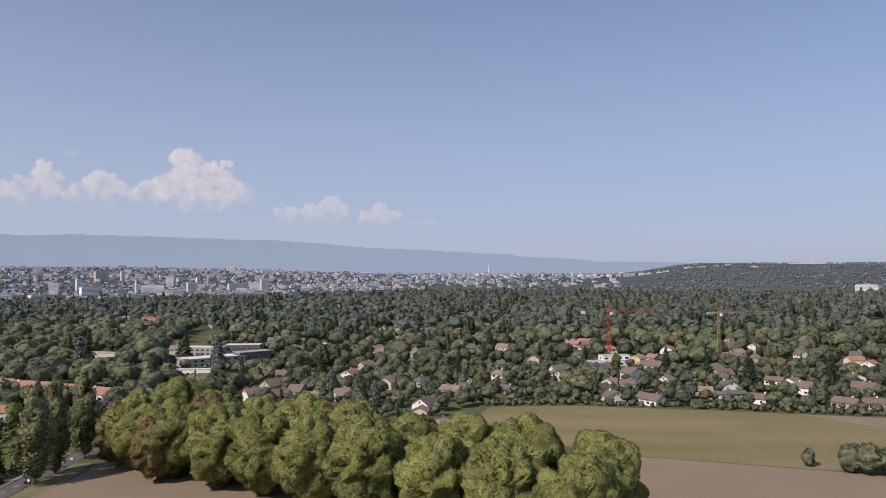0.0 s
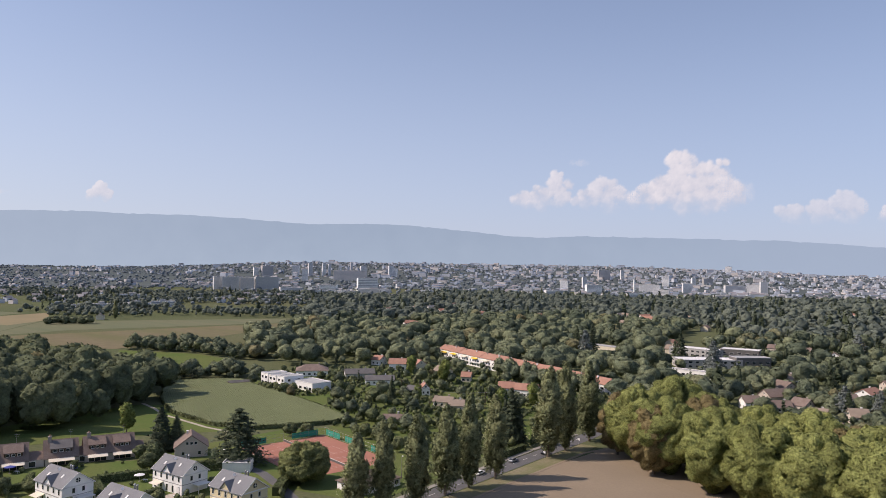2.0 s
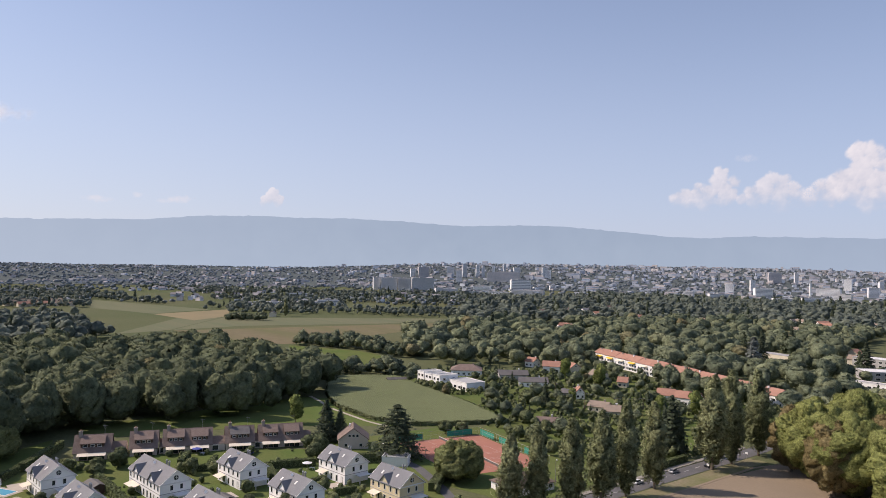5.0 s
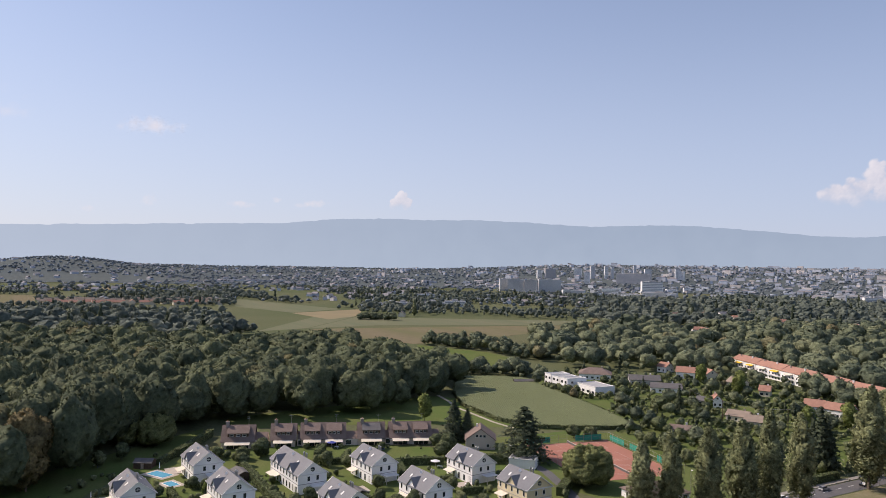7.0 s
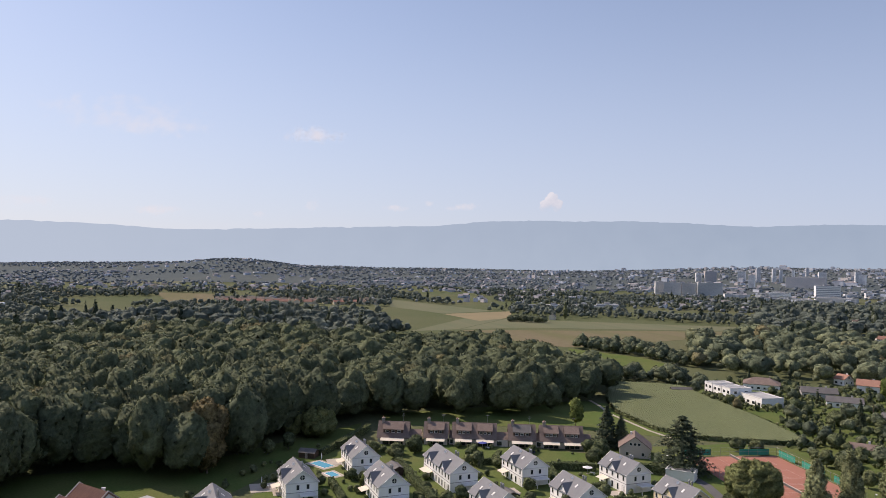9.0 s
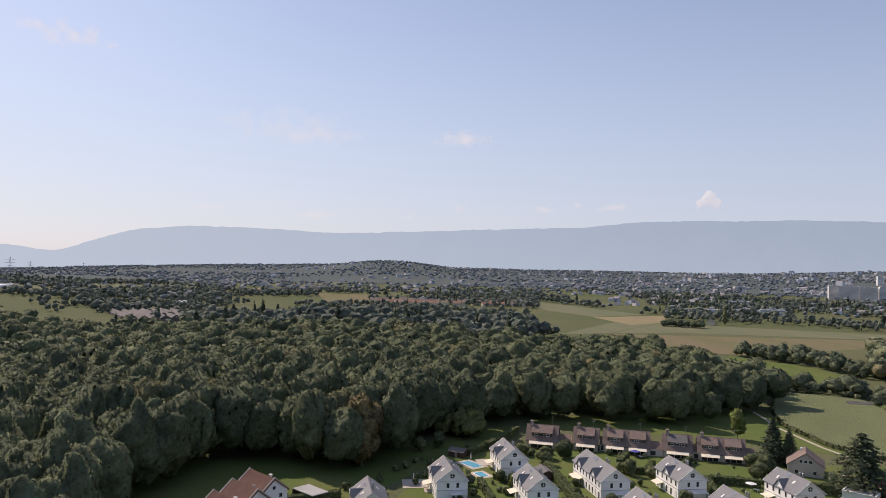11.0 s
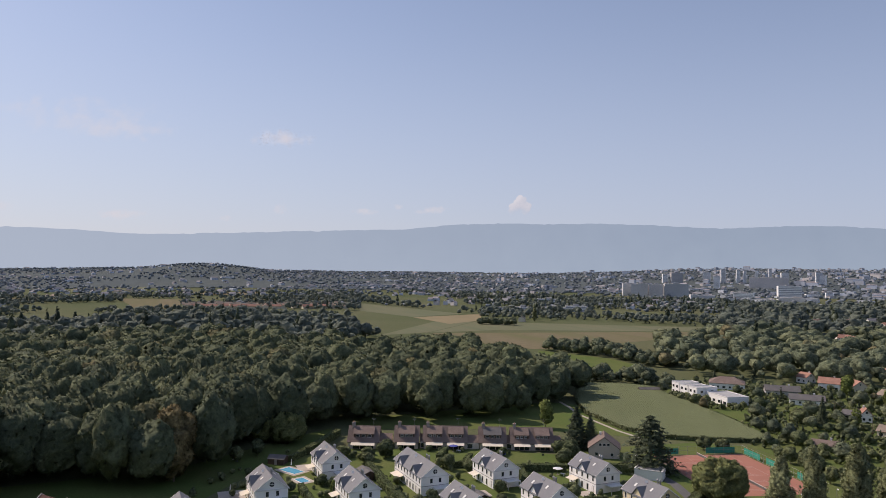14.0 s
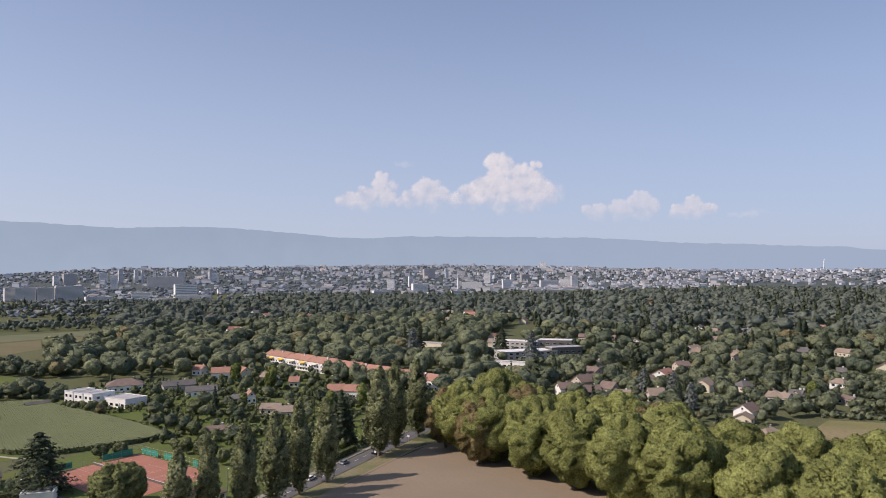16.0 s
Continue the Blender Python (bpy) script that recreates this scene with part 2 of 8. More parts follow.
# ---- mesh helpers ----
class Geo:
    """Collects faces for one mesh."""

    def __init__(self):
        self.v, self.f = [], []

    def quad(self, *pts):
        n = len(self.v)
        self.v += [tuple(p) for p in pts]
        self.f.append(tuple(range(n, n + len(pts))))
        return self

    def box(self, x0, x1, y0, y1, z0, z1):
        n = len(self.v)
        self.v += [(x, y, z) for z in (z0, z1) for x, y in ((x0, y0), (x1, y0), (x1, y1), (x0, y1))]
        self.f += [tuple(n + i for i in q) for q in ((3, 2, 1, 0), (4, 5, 6, 7), (0, 1, 5, 4), (1, 2, 6, 5), (2, 3, 7, 6), (3, 0, 4, 7))]
        return self

    def prism(self, outline, depth):
        """A flat outline pushed along the vector depth."""
        n, k, d = len(self.v), len(outline), Vector(depth)
        self.v += [tuple(p) for p in outline] + [tuple(Vector(p) + d) for p in outline]
        self.f += [tuple(range(n + k - 1, n - 1, -1)), tuple(range(n + k, n + 2 * k))]
        self.f += [(n + i, n + (i + 1) % k, n + k + (i + 1) % k, n + k + i) for i in range(k)]
        return self

    def tube(self, a, b, ra, rb, sides=7):
        a, b = Vector(a), Vector(b)
        q = (b - a).to_track_quat("Z", "Y")
        n = len(self.v)
        for c, r in ((a, ra), (b, rb)):
            self.v += [tuple(c + q @ Vector((r * math.cos(2 * math.pi * i / sides), r * math.sin(2 * math.pi * i / sides), 0))) for i in range(sides)]
        self.f += [(n + i, n + (i + 1) % sides, n + sides + (i + 1) % sides, n + sides + i) for i in range(sides)]
        self.f += [tuple(range(n + sides - 1, n - 1, -1)), tuple(range(n + sides, n + 2 * sides))]
        return self

    def disc(self, c, r, normal, depth, sides=14):
        q = Vector(normal).to_track_quat("Z", "Y")
        pts = [Vector(c) + q @ Vector((r * math.cos(2 * math.pi * i / sides), r * math.sin(2 * math.pi * i / sides), 0)) for i in range(sides)]
        return self.prism(pts, Vector(normal).normalized() * depth)

    def slab(self, pts, thick):
        """A roof plane given by its upper corners, thickened downwards along its normal."""
        p = [Vector(q) for q in pts]
        n = (p[1] - p[0]).cross(p[2] - p[0]).normalized()
        if n.z < 0:
            p.reverse()
            n = -n
        return self.prism([q - n * thick for q in p], n * thick)

    def mesh(self, name, mat):
        me = bpy.data.meshes.new(name)
        me.from_pydata(self.v, [], self.f)
        me.materials.append(mat)
        return me


def part(name, geo, mat, parent, label=""):
    ob = new(name, geo.mesh(name, mat))
    ob.parent = parent
    return tagged(ob, label)


def thing(name, label, category, m=None, group="", kind=""):
    ob = new(name)
    if m is not None:
        ob.matrix_world = m
    return tagged(ob, label, category, group, kind)


def soup(name, verts, mat, tint=None, normals=None, shade=None):
    """One mesh of loose triangles (verts: n x 3 x 3), with a tint per triangle, and a shade and a shading normal per triangle or per corner."""
    verts = np.asarray(verts, dtype=np.float32)
    n = len(verts)
    me = bpy.data.meshes.new(name)
    me.vertices.add(3 * n)
    me.loops.add(3 * n)
    me.polygons.add(n)
    me.vertices.foreach_set("co", verts.ravel())
    me.loops.foreach_set("vertex_index", np.arange(3 * n, dtype=np.int32))
    me.polygons.foreach_set("loop_start", np.arange(0, 3 * n, 3, dtype=np.int32))
    me.update(calc_edges=True)
    me.materials.append(mat)
    if tint is not None:
        a = me.attributes.new("tint", "FLOAT", "POINT")
        a.data.foreach_set("value", np.repeat(np.asarray(tint, dtype=np.float32), 3))
    if shade is None:
        shade = np.random.default_rng(n).uniform(0, 1, n)
    a = me.attributes.new("shade", "FLOAT", "POINT")
    a.data.foreach_set("value", per_corner(shade).astype(np.float32).ravel())
    if normals is not None:
        k = corner_normals(normals).reshape(-1, 3).astype(np.float64)
        k = k / (np.linalg.norm(k, axis=1, keepdims=True) + 1e-9)
        me.normals_split_custom_set_from_vertices(k.tolist())
    return me


def per_corner(a):
    """One value a triangle becomes one a corner."""
    a = np.asarray(a)
    return np.repeat(a[:, None], 3, axis=1) if a.ndim == 1 else a


def corner_normals(a):
    a = np.asarray(a)
    return np.repeat(a[:, None, :], 3, axis=1) if a.ndim == 2 else a


# ---- terrain ----
def smooth(x, a, b):
    t = np.clip((x - a) / (b - a), 0, 1)
    return t * t * (3 - 2 * t)


def terrain(x, y):
    """Height of the ground: flat near by, a wooded rise to the south-west, hills and a gentle rise far off."""
    x, y = np.asarray(x, dtype=float), np.asarray(y, dtype=float)
    r, yaw = np.hypot(x, y), np.degrees(np.arctan2(-x, y))
    z = 36.0 * smooth(r, 1700, 4700) * (1 - 0.9 * smooth(yaw, 92, 113)) - 42 * smooth(yaw, 106, 124) * smooth(r, 2000, 4700)
    z = z + 18 * np.exp(-((yaw - 121) / 9.0) ** 2) * smooth(r, 350, 850)
    z = z + 48 * np.exp(-((yaw - 88) / 5.0) ** 2) * np.exp(-((r - 3300) / 700) ** 2)
    z = z + 14 * np.exp(-((yaw - 100) / 12.0) ** 2) * np.exp(-((r - 3900) / 600) ** 2)
    z = z + 46 * smooth(yaw, 0, 26) * smooth(-yaw, -64, -46) * smooth(r, 2300, 4700)
    z = z + 62 * smooth(-yaw, 13, 20) * smooth(r, 2600, 4300)
    return z


def ground_z(x, y):
    return float(terrain(x, y))

# ---- ground ----
def ground_sheet():
    rings = np.concatenate([[0.0], np.geomspace(40, 4950, 110)])
    n = 240
    a = np.linspace(0, 2 * np.pi, n, endpoint=False)
    x, y = np.outer(rings[1:], np.cos(a)).ravel(), np.outer(rings[1:], np.sin(a)).ravel()
    v = np.column_stack([x, y, terrain(x, y)])
    verts = [(0.0, 0.0, 0.0)] + [tuple(p) for p in v.tolist()]
    faces = [(0, 1 + i, 1 + (i + 1) % n) for i in range(n)]
    for k in range(len(rings) - 2):
        b = 1 + k * n
        faces += [(b + i, b + n + i, b + n + (i + 1) % n, b + (i + 1) % n) for i in range(n)]
    me = bpy.data.meshes.new("ground")
    me.from_pydata(verts, [], faces)
    me.materials.append(M_GROUND)
    for p in me.polygons:
        p.use_smooth = True
    tagged(new("ground", me), "wide plain of grass and farmland reaching the horizon", "ground", kind="structure")


def patch(name, mat, label, pts, lift=0.06, category="field"):
    """A field laid on the flat part of the ground, as a thin slab with its own edge."""
    g = Geo().prism([(x, y, -0.3) for x, y in pts], (0, 0, 0.3 + lift))
    return tagged(new(name, g.mesh(name, mat)), label, category, kind="structure")


def strip(name, mat, label, pts, width, lift, category="road"):
    """A band of constant width along a line."""
    g = Geo()
    p = [Vector((x, y, 0)) for x, y in pts]
    left, right = [], []
    for i, q in enumerate(p):
        d = (p[min(i + 1, len(p) - 1)] - p[max(i - 1, 0)]).normalized()
        s = Vector((-d.y, d.x, 0)) * width / 2
        left.append(q + s)
        right.append(q - s)
    for i in range(len(p) - 1):
        g.prism([right[i], right[i + 1], left[i + 1], left[i]], (0, 0, lift))
    return tagged(new(name, g.mesh(name, mat)), label, category, kind="structure")


ground_sheet()
patch("field", M_SAND, "bare tan harvested field between road and plane trees", [(-131, 60), (-131, 224), (-127, 262), (-118, 268), (-92, 240), (-64, 228), (-30, 205), (20, 190), (60, 180), (60, 60)], 0.05)
patch("field", M_SAND, "bare tan field beyond the plane trees", [(63, 60), (61, 226), (65, 280.5), (154, 252), (320, 185), (330, 60)], 0.05)
patch("field", M_STUBBLE, "dry green and straw-coloured meadow before the gardens", [(24, 376), (64, 381), (141, 365.5), (213, 348), (300, 322), (330, 190), (154.6, 253.4), (64.7, 281.4), (10, 330)], 0.06)
patch("field", M_SAND, "tan strip at the meadow's corner", [(176, 357), (213, 347.6), (270, 330), (270, 300), (196, 328)], 0.09)
patch("lawn", M_LAWN, "green lawn between the wood and the terrace houses", [(-335, 80), (-312, 75), (-300, 120), (-288, 150), (-268, 180), (-248, 206), (-290, 205), (-325, 210), (-345, 190)], 0.05, "lawn")
patch("lawn", M_LAWN, "green lawn beside the wood behind the pool", [(-262, -90), (-205, -90), (-205, -20), (-232, 8), (-262, 30), (-296, 60), (-318, 66), (-300, 40), (-270, 0)], 0.04, "lawn")
patch("meadow", M_LAWN, "green meadow between hedges behind the maize", [(-566, 300), (-500, 330), (-448, 326), (-425, 300), (-420, 252), (-445, 240), (-500, 262)], 0.06, "meadow")
patch("field", M_CROP, "large ploughed brown field with a green margin", [(-742, 262), (-660, 262), (-575, 300), (-576, 335), (-650, 548), (-690, 580)], 0.08)
patch("field", M_FIELD, "pale green crop field", [(-748, 262), (-887, 376), (-744, 627), (-700, 590), (-700, 560), (-760, 350)], 0.08)
patch("field", M_OCHRE, "ochre stubble field", [(-980, 318), (-1032, 446), (-905, 391), (-858, 327)], 0.1)
patch("field", M_FIELD, "pale green field", [(-1378, 333), (-1040, 420), (-985, 320), (-1137, 279)], 0.1)
patch("field", M_FIELD, "pale field among the woods", [(582, 1023), (640, 1000), (520, 800), (478, 836)], 0.1)
patch("field", M_OCHRE, "pale stubble field among the woods", [(720, 1400), (960, 1330), (900, 1220), (700, 1290)], 0.1)
strip("road", M_ASPHALT, "grey asphalt road lined with poplars", [(-143, 60), (-142.5, 176), (-142, 235), (-141.5, 284), (-146, 330), (-165, 390)], 7.4, 0.07)
strip("pavement", M_PAVING, "narrow concrete pavement along the road", [(-148.2, 60), (-147.7, 176), (-147.2, 235), (-146.8, 284)], 2.0, 0.2, "pavement")
for k in range(26):
    strip("road_marking", M_PAINT, "white dashed centre line", [(-142.4, 100 + 7 * k), (-142.4, 103 + 7 * k)], 0.18, 0.085, "road marking")
strip("verge", M_VERGE, "dry grass verge between road and field", [(-134.5, 60), (-134.3, 200), (-133.8, 270)], 7.0, 0.09, "verge")
strip("field_track", M_SAND, "pale earth track along the field edge", [(-130.6, 60), (-130.4, 200), (-129.6, 258), (-124, 276)], 1.2, 0.12, "track")
patch("forecourt", M_SAND, "worn earth beneath the plane trees", [(-128, 262), (-122, 285), (-90, 266), (-20, 226), (56, 196), (56, 178), (20, 176), (-70, 226), (-96, 242)], 0.08, "ground")
patch("field", M_CROP, "brown field on the plain beyond the wood", [(-1600, -110), (-1560, 10), (-1220, 5), (-1240, -60)], 0.12)
patch("lawn", M_LAWN, "mown lawns between the garden houses", [(-345, 258), (-300, 256), (-243, 243), (-236, 222), (-160, 215), (-152, 240), (-152, 330), (-180, 400), (-330, 400), (-380, 330), (-372, 280)], 0.04, "lawn")
patch("field", M_FIELD, "green crop beside the ploughed field", [(-731, 200), (-905, 326), (-888, 374), (-750, 261)], 0.07)
patch("lawn", M_LAWN, "lawns and paths round the tennis club", [(-252, 150), (-212, 146), (-186, 152), (-151.4, 160), (-151.4, 214), (-236, 221), (-247, 206)], 0.045, "lawn")
strip("gravel_path", M_GRAVEL, "pale gravel path beside the maize", [(-345, 196), (-329, 193), (-313, 188.3), (-276, 186.2), (-262, 187.5)], 1.6, 0.1, "path")

# ---- trees ----
def frames_of(normals, rng, size, ragged=0.35):
    """Leaf clumps: a ragged three-cornered tuft across each normal, with a random twist."""
    n = len(normals)
    normals = normals / np.linalg.norm(normals, axis=1, keepdims=True)
    helper = rng.normal(size=(n, 3))
    u = np.cross(normals, helper)
    u /= np.linalg.norm(u, axis=1, keepdims=True) + 1e-9
    w = np.cross(normals, u)
    s = size * rng.uniform(0.6, 1.35, size=(n, 1))
    c = np.stack([1.0 * u, -0.5 * u + 0.87 * w, -0.5 * u - 0.87 * w], axis=1) * 0.72
    c = c * (1 + ragged * rng.uniform(-1, 1, size=(n, 3, 1)))
    c += normals[:, None, :] * rng.uniform(-0.25, 0.25, size=(n, 3, 1))
    return c * s[:, None]


def hull_crown(seed, centre, radii, lumps, lump_r, rings, sides, tufts, size, taper=0.0):
    """A closed crown in a unit tree: the outer skin of many overlapping leafy lumps, with ragged leaf tufts standing off it."""
    rng = np.random.default_rng(seed)
    radii = np.array(radii)
    d = rng.normal(size=(lumps, 3))
    d /= np.linalg.norm(d, axis=1, keepdims=True)
    c = d * rng.uniform(0.6, 1.0, size=(lumps, 1)) ** 0.5 * radii
    if taper:
        c[:, :2] *= 1 - taper * np.clip(c[:, 2:3] / radii[2], -0.5, 1)
    r = rng.uniform(lump_r[0], lump_r[1], size=lumps)
    own = rng.uniform(0, 1, lumps)
    th = np.pi * np.arange(rings + 1)[:, None] / rings
    ph = 2 * np.pi * (np.arange(sides)[None] + 0.5 * (np.arange(rings + 1)[:, None] % 2)) / sides
    ph = ph + rng.uniform(-0.3, 0.3, ph.shape) * 2 * np.pi / sides
    e = np.stack([np.sin(th) * np.cos(ph), np.sin(th) * np.sin(ph), -np.cos(th) + 0 * ph], axis=-1) * radii
    e /= np.linalg.norm(e, axis=-1, keepdims=True)
    b = e @ c.T
    gap = r ** 2 - (np.sum(c * c, axis=1) - b ** 2)
    reach = np.where((gap > 0) & (b > 0), b + np.sqrt(np.maximum(gap, 0)), 0)
    best = np.argmax(reach, axis=-1)
    least = 0.72 / np.linalg.norm(e / radii, axis=-1)
    if taper:
        least = least * (1 - 0.5 * taper * np.clip(e[..., 2], 0, 1))
    t = np.maximum(np.max(reach, axis=-1), least)
    out = t > least
    for _ in range(0 if rings >= 20 else 1):
        t = 0.5 * t + 0.125 * (np.roll(t, 1, axis=1) + np.roll(t, -1, axis=1) + np.concatenate([t[:1], t[:-1]]) + np.concatenate([t[1:], t[-1:]]))
    pt = e * t[..., None]
    nr = np.where(out[..., None], (pt - c[best]) / r[best][..., None], e / radii * radii.min())
    nr = 0.8 * nr / (np.linalg.norm(nr, axis=-1, keepdims=True) + 1e-9) + 0.3 * e
    nr = nr + 0.22 * rng.normal(size=nr.shape)
    # skin in the hollows between lumps takes one fixed, darker tone
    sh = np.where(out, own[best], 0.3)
    pt = pt + np.array(centre)
    a, k = np.meshgrid(np.arange(rings), np.arange(sides), indexing="ij")
    a, k = a.ravel(), k.ravel()
    k1 = (k + 1) % sides
    tri = [((a, k), (a, k1), (a + 1, k1)), ((a, k), (a + 1, k1), (a + 1, k))]
    v = np.concatenate([np.stack([pt[q] for q in f], axis=1) for f in tri])
    n = np.concatenate([np.stack([nr[q] for q in f], axis=1) for f in tri])
    w = np.concatenate([np.stack([sh[q] for q in f], axis=1) for f in tri])
    area = np.linalg.norm(np.cross(v[:, 1] - v[:, 0], v[:, 2] - v[:, 0]), axis=1)
    v, n, w, area = v[area > 1e-9], n[area > 1e-9], w[area > 1e-9], area[area > 1e-9]
    if not tufts:
        return v, n, w
    i = rng.choice(len(v), size=tufts, p=area / area.sum())
    m = rng.dirichlet((1, 1, 1), tufts)[..., None]
    tp, tn, tw = np.sum(v[i] * m, axis=1), np.sum(n[i] * m, axis=1), np.sum(w[i] * m[..., 0], axis=1)
    tn /= np.linalg.norm(tn, axis=1, keepdims=True) + 1e-9
    tp = tp + tn * size * rng.uniform(-0.1, 0.9, (tufts, 1))
    q = tp[:, None, :] + frames_of(tn + 0.6 * rng.normal(size=tn.shape), rng, size)
    soft = tn + 0.4 * rng.normal(size=tn.shape)
    return np.concatenate([v, q]), np.concatenate([n, corner_normals(soft)]), np.concatenate([w, per_corner(np.clip(tw + rng.normal(0, 0.3, tufts), 0, 1))])


def conifer_crown(seed, quads, size, radius, base=0.08, droop=0.25, power=0.9):
    """Tiers of drooping boughs round a stem, in a unit tree."""
    rng = np.random.default_rng(seed)
    tiers = 17
    t = (rng.integers(0, tiers, size=quads) + rng.uniform(-0.2, 0.2, size=quads)) / tiers
    t = np.clip(t, 0, 1)
    keep = rng.uniform(size=quads) < (1.05 - t) ** 0.6
    t = t[keep]
    bough = rng.integers(0, 13, size=len(t))
    uneven = rng.uniform(0.5, 1.2, size=(tiers + 2, 13))[np.round(t * tiers).astype(int), bough]
    reach = radius * (1 - t) ** power * uneven * rng.uniform(0.85, 1.1, size=len(t))
    a = bough * 2 * np.pi / 13 + t * 9 + rng.normal(0, 0.1, size=len(t))
    f = rng.uniform(0.3, 1, size=len(t)) ** 0.6
    x, y = reach * f * np.cos(a), reach * f * np.sin(a)
    z = base + (1 - base) * t + (0.12 - droop * f) * reach
    n = np.column_stack([0.6 * np.cos(a), 0.6 * np.sin(a), np.ones(len(t))]) + 0.35 * rng.normal(size=(len(t), 3))
    soft = np.column_stack([np.cos(a), np.sin(a), np.full(len(t), 0.7)]) + 0.3 * rng.normal(size=(len(t), 3))
    # tone rises along each bough, darker near the stem, lighter at the tip
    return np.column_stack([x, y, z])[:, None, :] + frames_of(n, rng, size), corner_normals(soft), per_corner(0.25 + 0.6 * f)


def joined(*pieces):
    return tuple(np.concatenate([p[k] for p in pieces]) for k in range(3))


def trunk_geo(height, crown_from, r, limbs, spread, seed):
    rng = random.Random(seed)
    g = Geo().tube((0, 0, -0.3), (0, 0, crown_from), r, r * 0.75).tube((0, 0, crown_from), (0, 0, height * 0.85), r * 0.75, r * 0.12)
    for k in range(limbs):
        a, z = 2 * math.pi * (k + rng.random() * 0.6) / limbs, crown_from + (height * 0.35) * rng.random()
        g.tube((0, 0, z), (spread * math.cos(a), spread * math.sin(a), z + height * (0.15 + 0.15 * rng.random())), r * 0.45, r * 0.1, 5)
    return g


def tree_thing(name, label, category, crown, leaf, height, trunk, group=""):
    """A tree at the origin, with its trunk and crown; unit quads are scaled to its height."""
    ob = thing(name, label, category, group=group)
    part("trunk", trunk, M_BARK, ob)
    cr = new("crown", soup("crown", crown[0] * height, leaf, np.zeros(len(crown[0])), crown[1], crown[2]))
    cr.parent = ob
    return ob


class Trees:
    """Plants copies of a few models; the first copy of each is the model itself."""

    def __init__(self, models):
        self.models, self.used = models, set()

    def plant(self, k, x, y, height, base_height, turn=0.0, wide=1.0):
        ob = self.models[k % len(self.models)]
        s = height / base_height
        m = Matrix.Translation((x, y, ground_z(x, y))) @ Matrix.Rotation(turn, 4, "Z")
        if k % len(self.models) not in self.used:
            self.used.add(k % len(self.models))
            ob.matrix_basis = m
            ob.scale = (s * wide, s * wide, s)
            return ob
        c = copy_thing(ob, m)
        c.scale = (s * wide, s * wide, s)
        return c


def wood(name, label, places, protos, leaf, shade=None, category="trees"):
    """Many trees joined: places is n x 5 (x, y, height, width, proto)."""
    rng = np.random.default_rng(len(name) + len(places))
    allq, alln, alls, tint = [], [], [], []
    for k, proto in enumerate(protos):
        sel = places[places[:, 4] == k]
        if not len(sel):
            continue
        a = rng.uniform(0, 2 * np.pi, len(sel))
        ca, sa = np.cos(a)[:, None, None], np.sin(a)[:, None, None]
        q, nr = proto[0][None], proto[1][None]
        x = (q[..., 0] * ca - q[..., 1] * sa) * sel[:, 3][:, None, None] + sel[:, 0][:, None, None]
        y = (q[..., 0] * sa + q[..., 1] * ca) * sel[:, 3][:, None, None] + sel[:, 1][:, None, None]
        z = q[..., 2] * sel[:, 2][:, None, None] + terrain(sel[:, 0], sel[:, 1])[:, None, None]
        allq.append(np.stack([x, y, z], axis=-1).reshape(-1, 3, 3))
        alln.append(np.stack([nr[..., 0] * ca - nr[..., 1] * sa, nr[..., 0] * sa + nr[..., 1] * ca, nr[..., 2] + 0 * ca], axis=-1).reshape(-1, 3, 3))
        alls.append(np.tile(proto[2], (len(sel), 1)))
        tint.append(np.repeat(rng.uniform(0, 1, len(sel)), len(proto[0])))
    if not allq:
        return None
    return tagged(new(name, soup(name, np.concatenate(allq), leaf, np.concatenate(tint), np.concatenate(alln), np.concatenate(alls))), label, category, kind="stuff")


def inside(px, py, poly):
    """Which points lie in a polygon."""
    hit = np.zeros(len(px), dtype=bool)
    for (x0, y0), (x1, y1) in zip(poly, poly[1:] + poly[:1]):
        if y0 == y1:
            continue
        c = (y0 > py) != (y1 > py)
        hit ^= c & (px < (x1 - x0) * (py - y0) / (y1 - y0) + x0)
    return hit


def scatter(poly, step, seed):
    """Uneven points inside a polygon, about step metres apart."""
    rng = np.random.default_rng(seed)
    xs, ys = [p[0] for p in poly], [p[1] for p in poly]
    gx, gy = np.meshgrid(np.arange(min(xs), max(xs), step), np.arange(min(ys), max(ys), step))
    x = gx.ravel() + rng.uniform(-0.48, 0.48, gx.size) * step
    y = gy.ravel() + rng.uniform(-0.48, 0.48, gx.size) * step
    k = inside(x, y, poly)
    return x[k], y[k], rng


def round_proto(seed, rings, sides, tufts, size, lumps=26, lump_r=(0.09, 0.16)):
    """A round broadleaved tree for joined woods."""
    return hull_crown(seed, (0, 0, 0.58), (0.31, 0.31, 0.29), lumps, lump_r, rings, sides, tufts, size)


CLOSE = [hull_crown(s, (0, 0, 0.54), (0.31, 0.31, 0.37), 60, (0.06, 0.12), 14, 20, 1900, 0.021) for s in (41, 42, 43)]
NEAR = [hull_crown(s, (0, 0, 0.54), (0.31, 0.31, 0.37), 44, (0.07, 0.13), 10, 14, 620, 0.036) for s in (1, 2, 3, 10)]
WOOD = [round_proto(s, 6, 10, 200, 0.058) for s in (24, 25, 26)]
MID = [round_proto(s, 6, 9, 160, 0.075, 20, (0.1, 0.17)) for s in (4, 5, 6)]
FAR = [round_proto(s, 4, 6, 22, 0.12, 12, (0.14, 0.2)) for s in (7, 8, 9)]
SHRUB = [hull_crown(s, (0, 0, 0.44), (0.34, 0.34, 0.36), 12, (0.14, 0.22), 4, 7, 30, 0.13) for s in (15, 16, 17)]
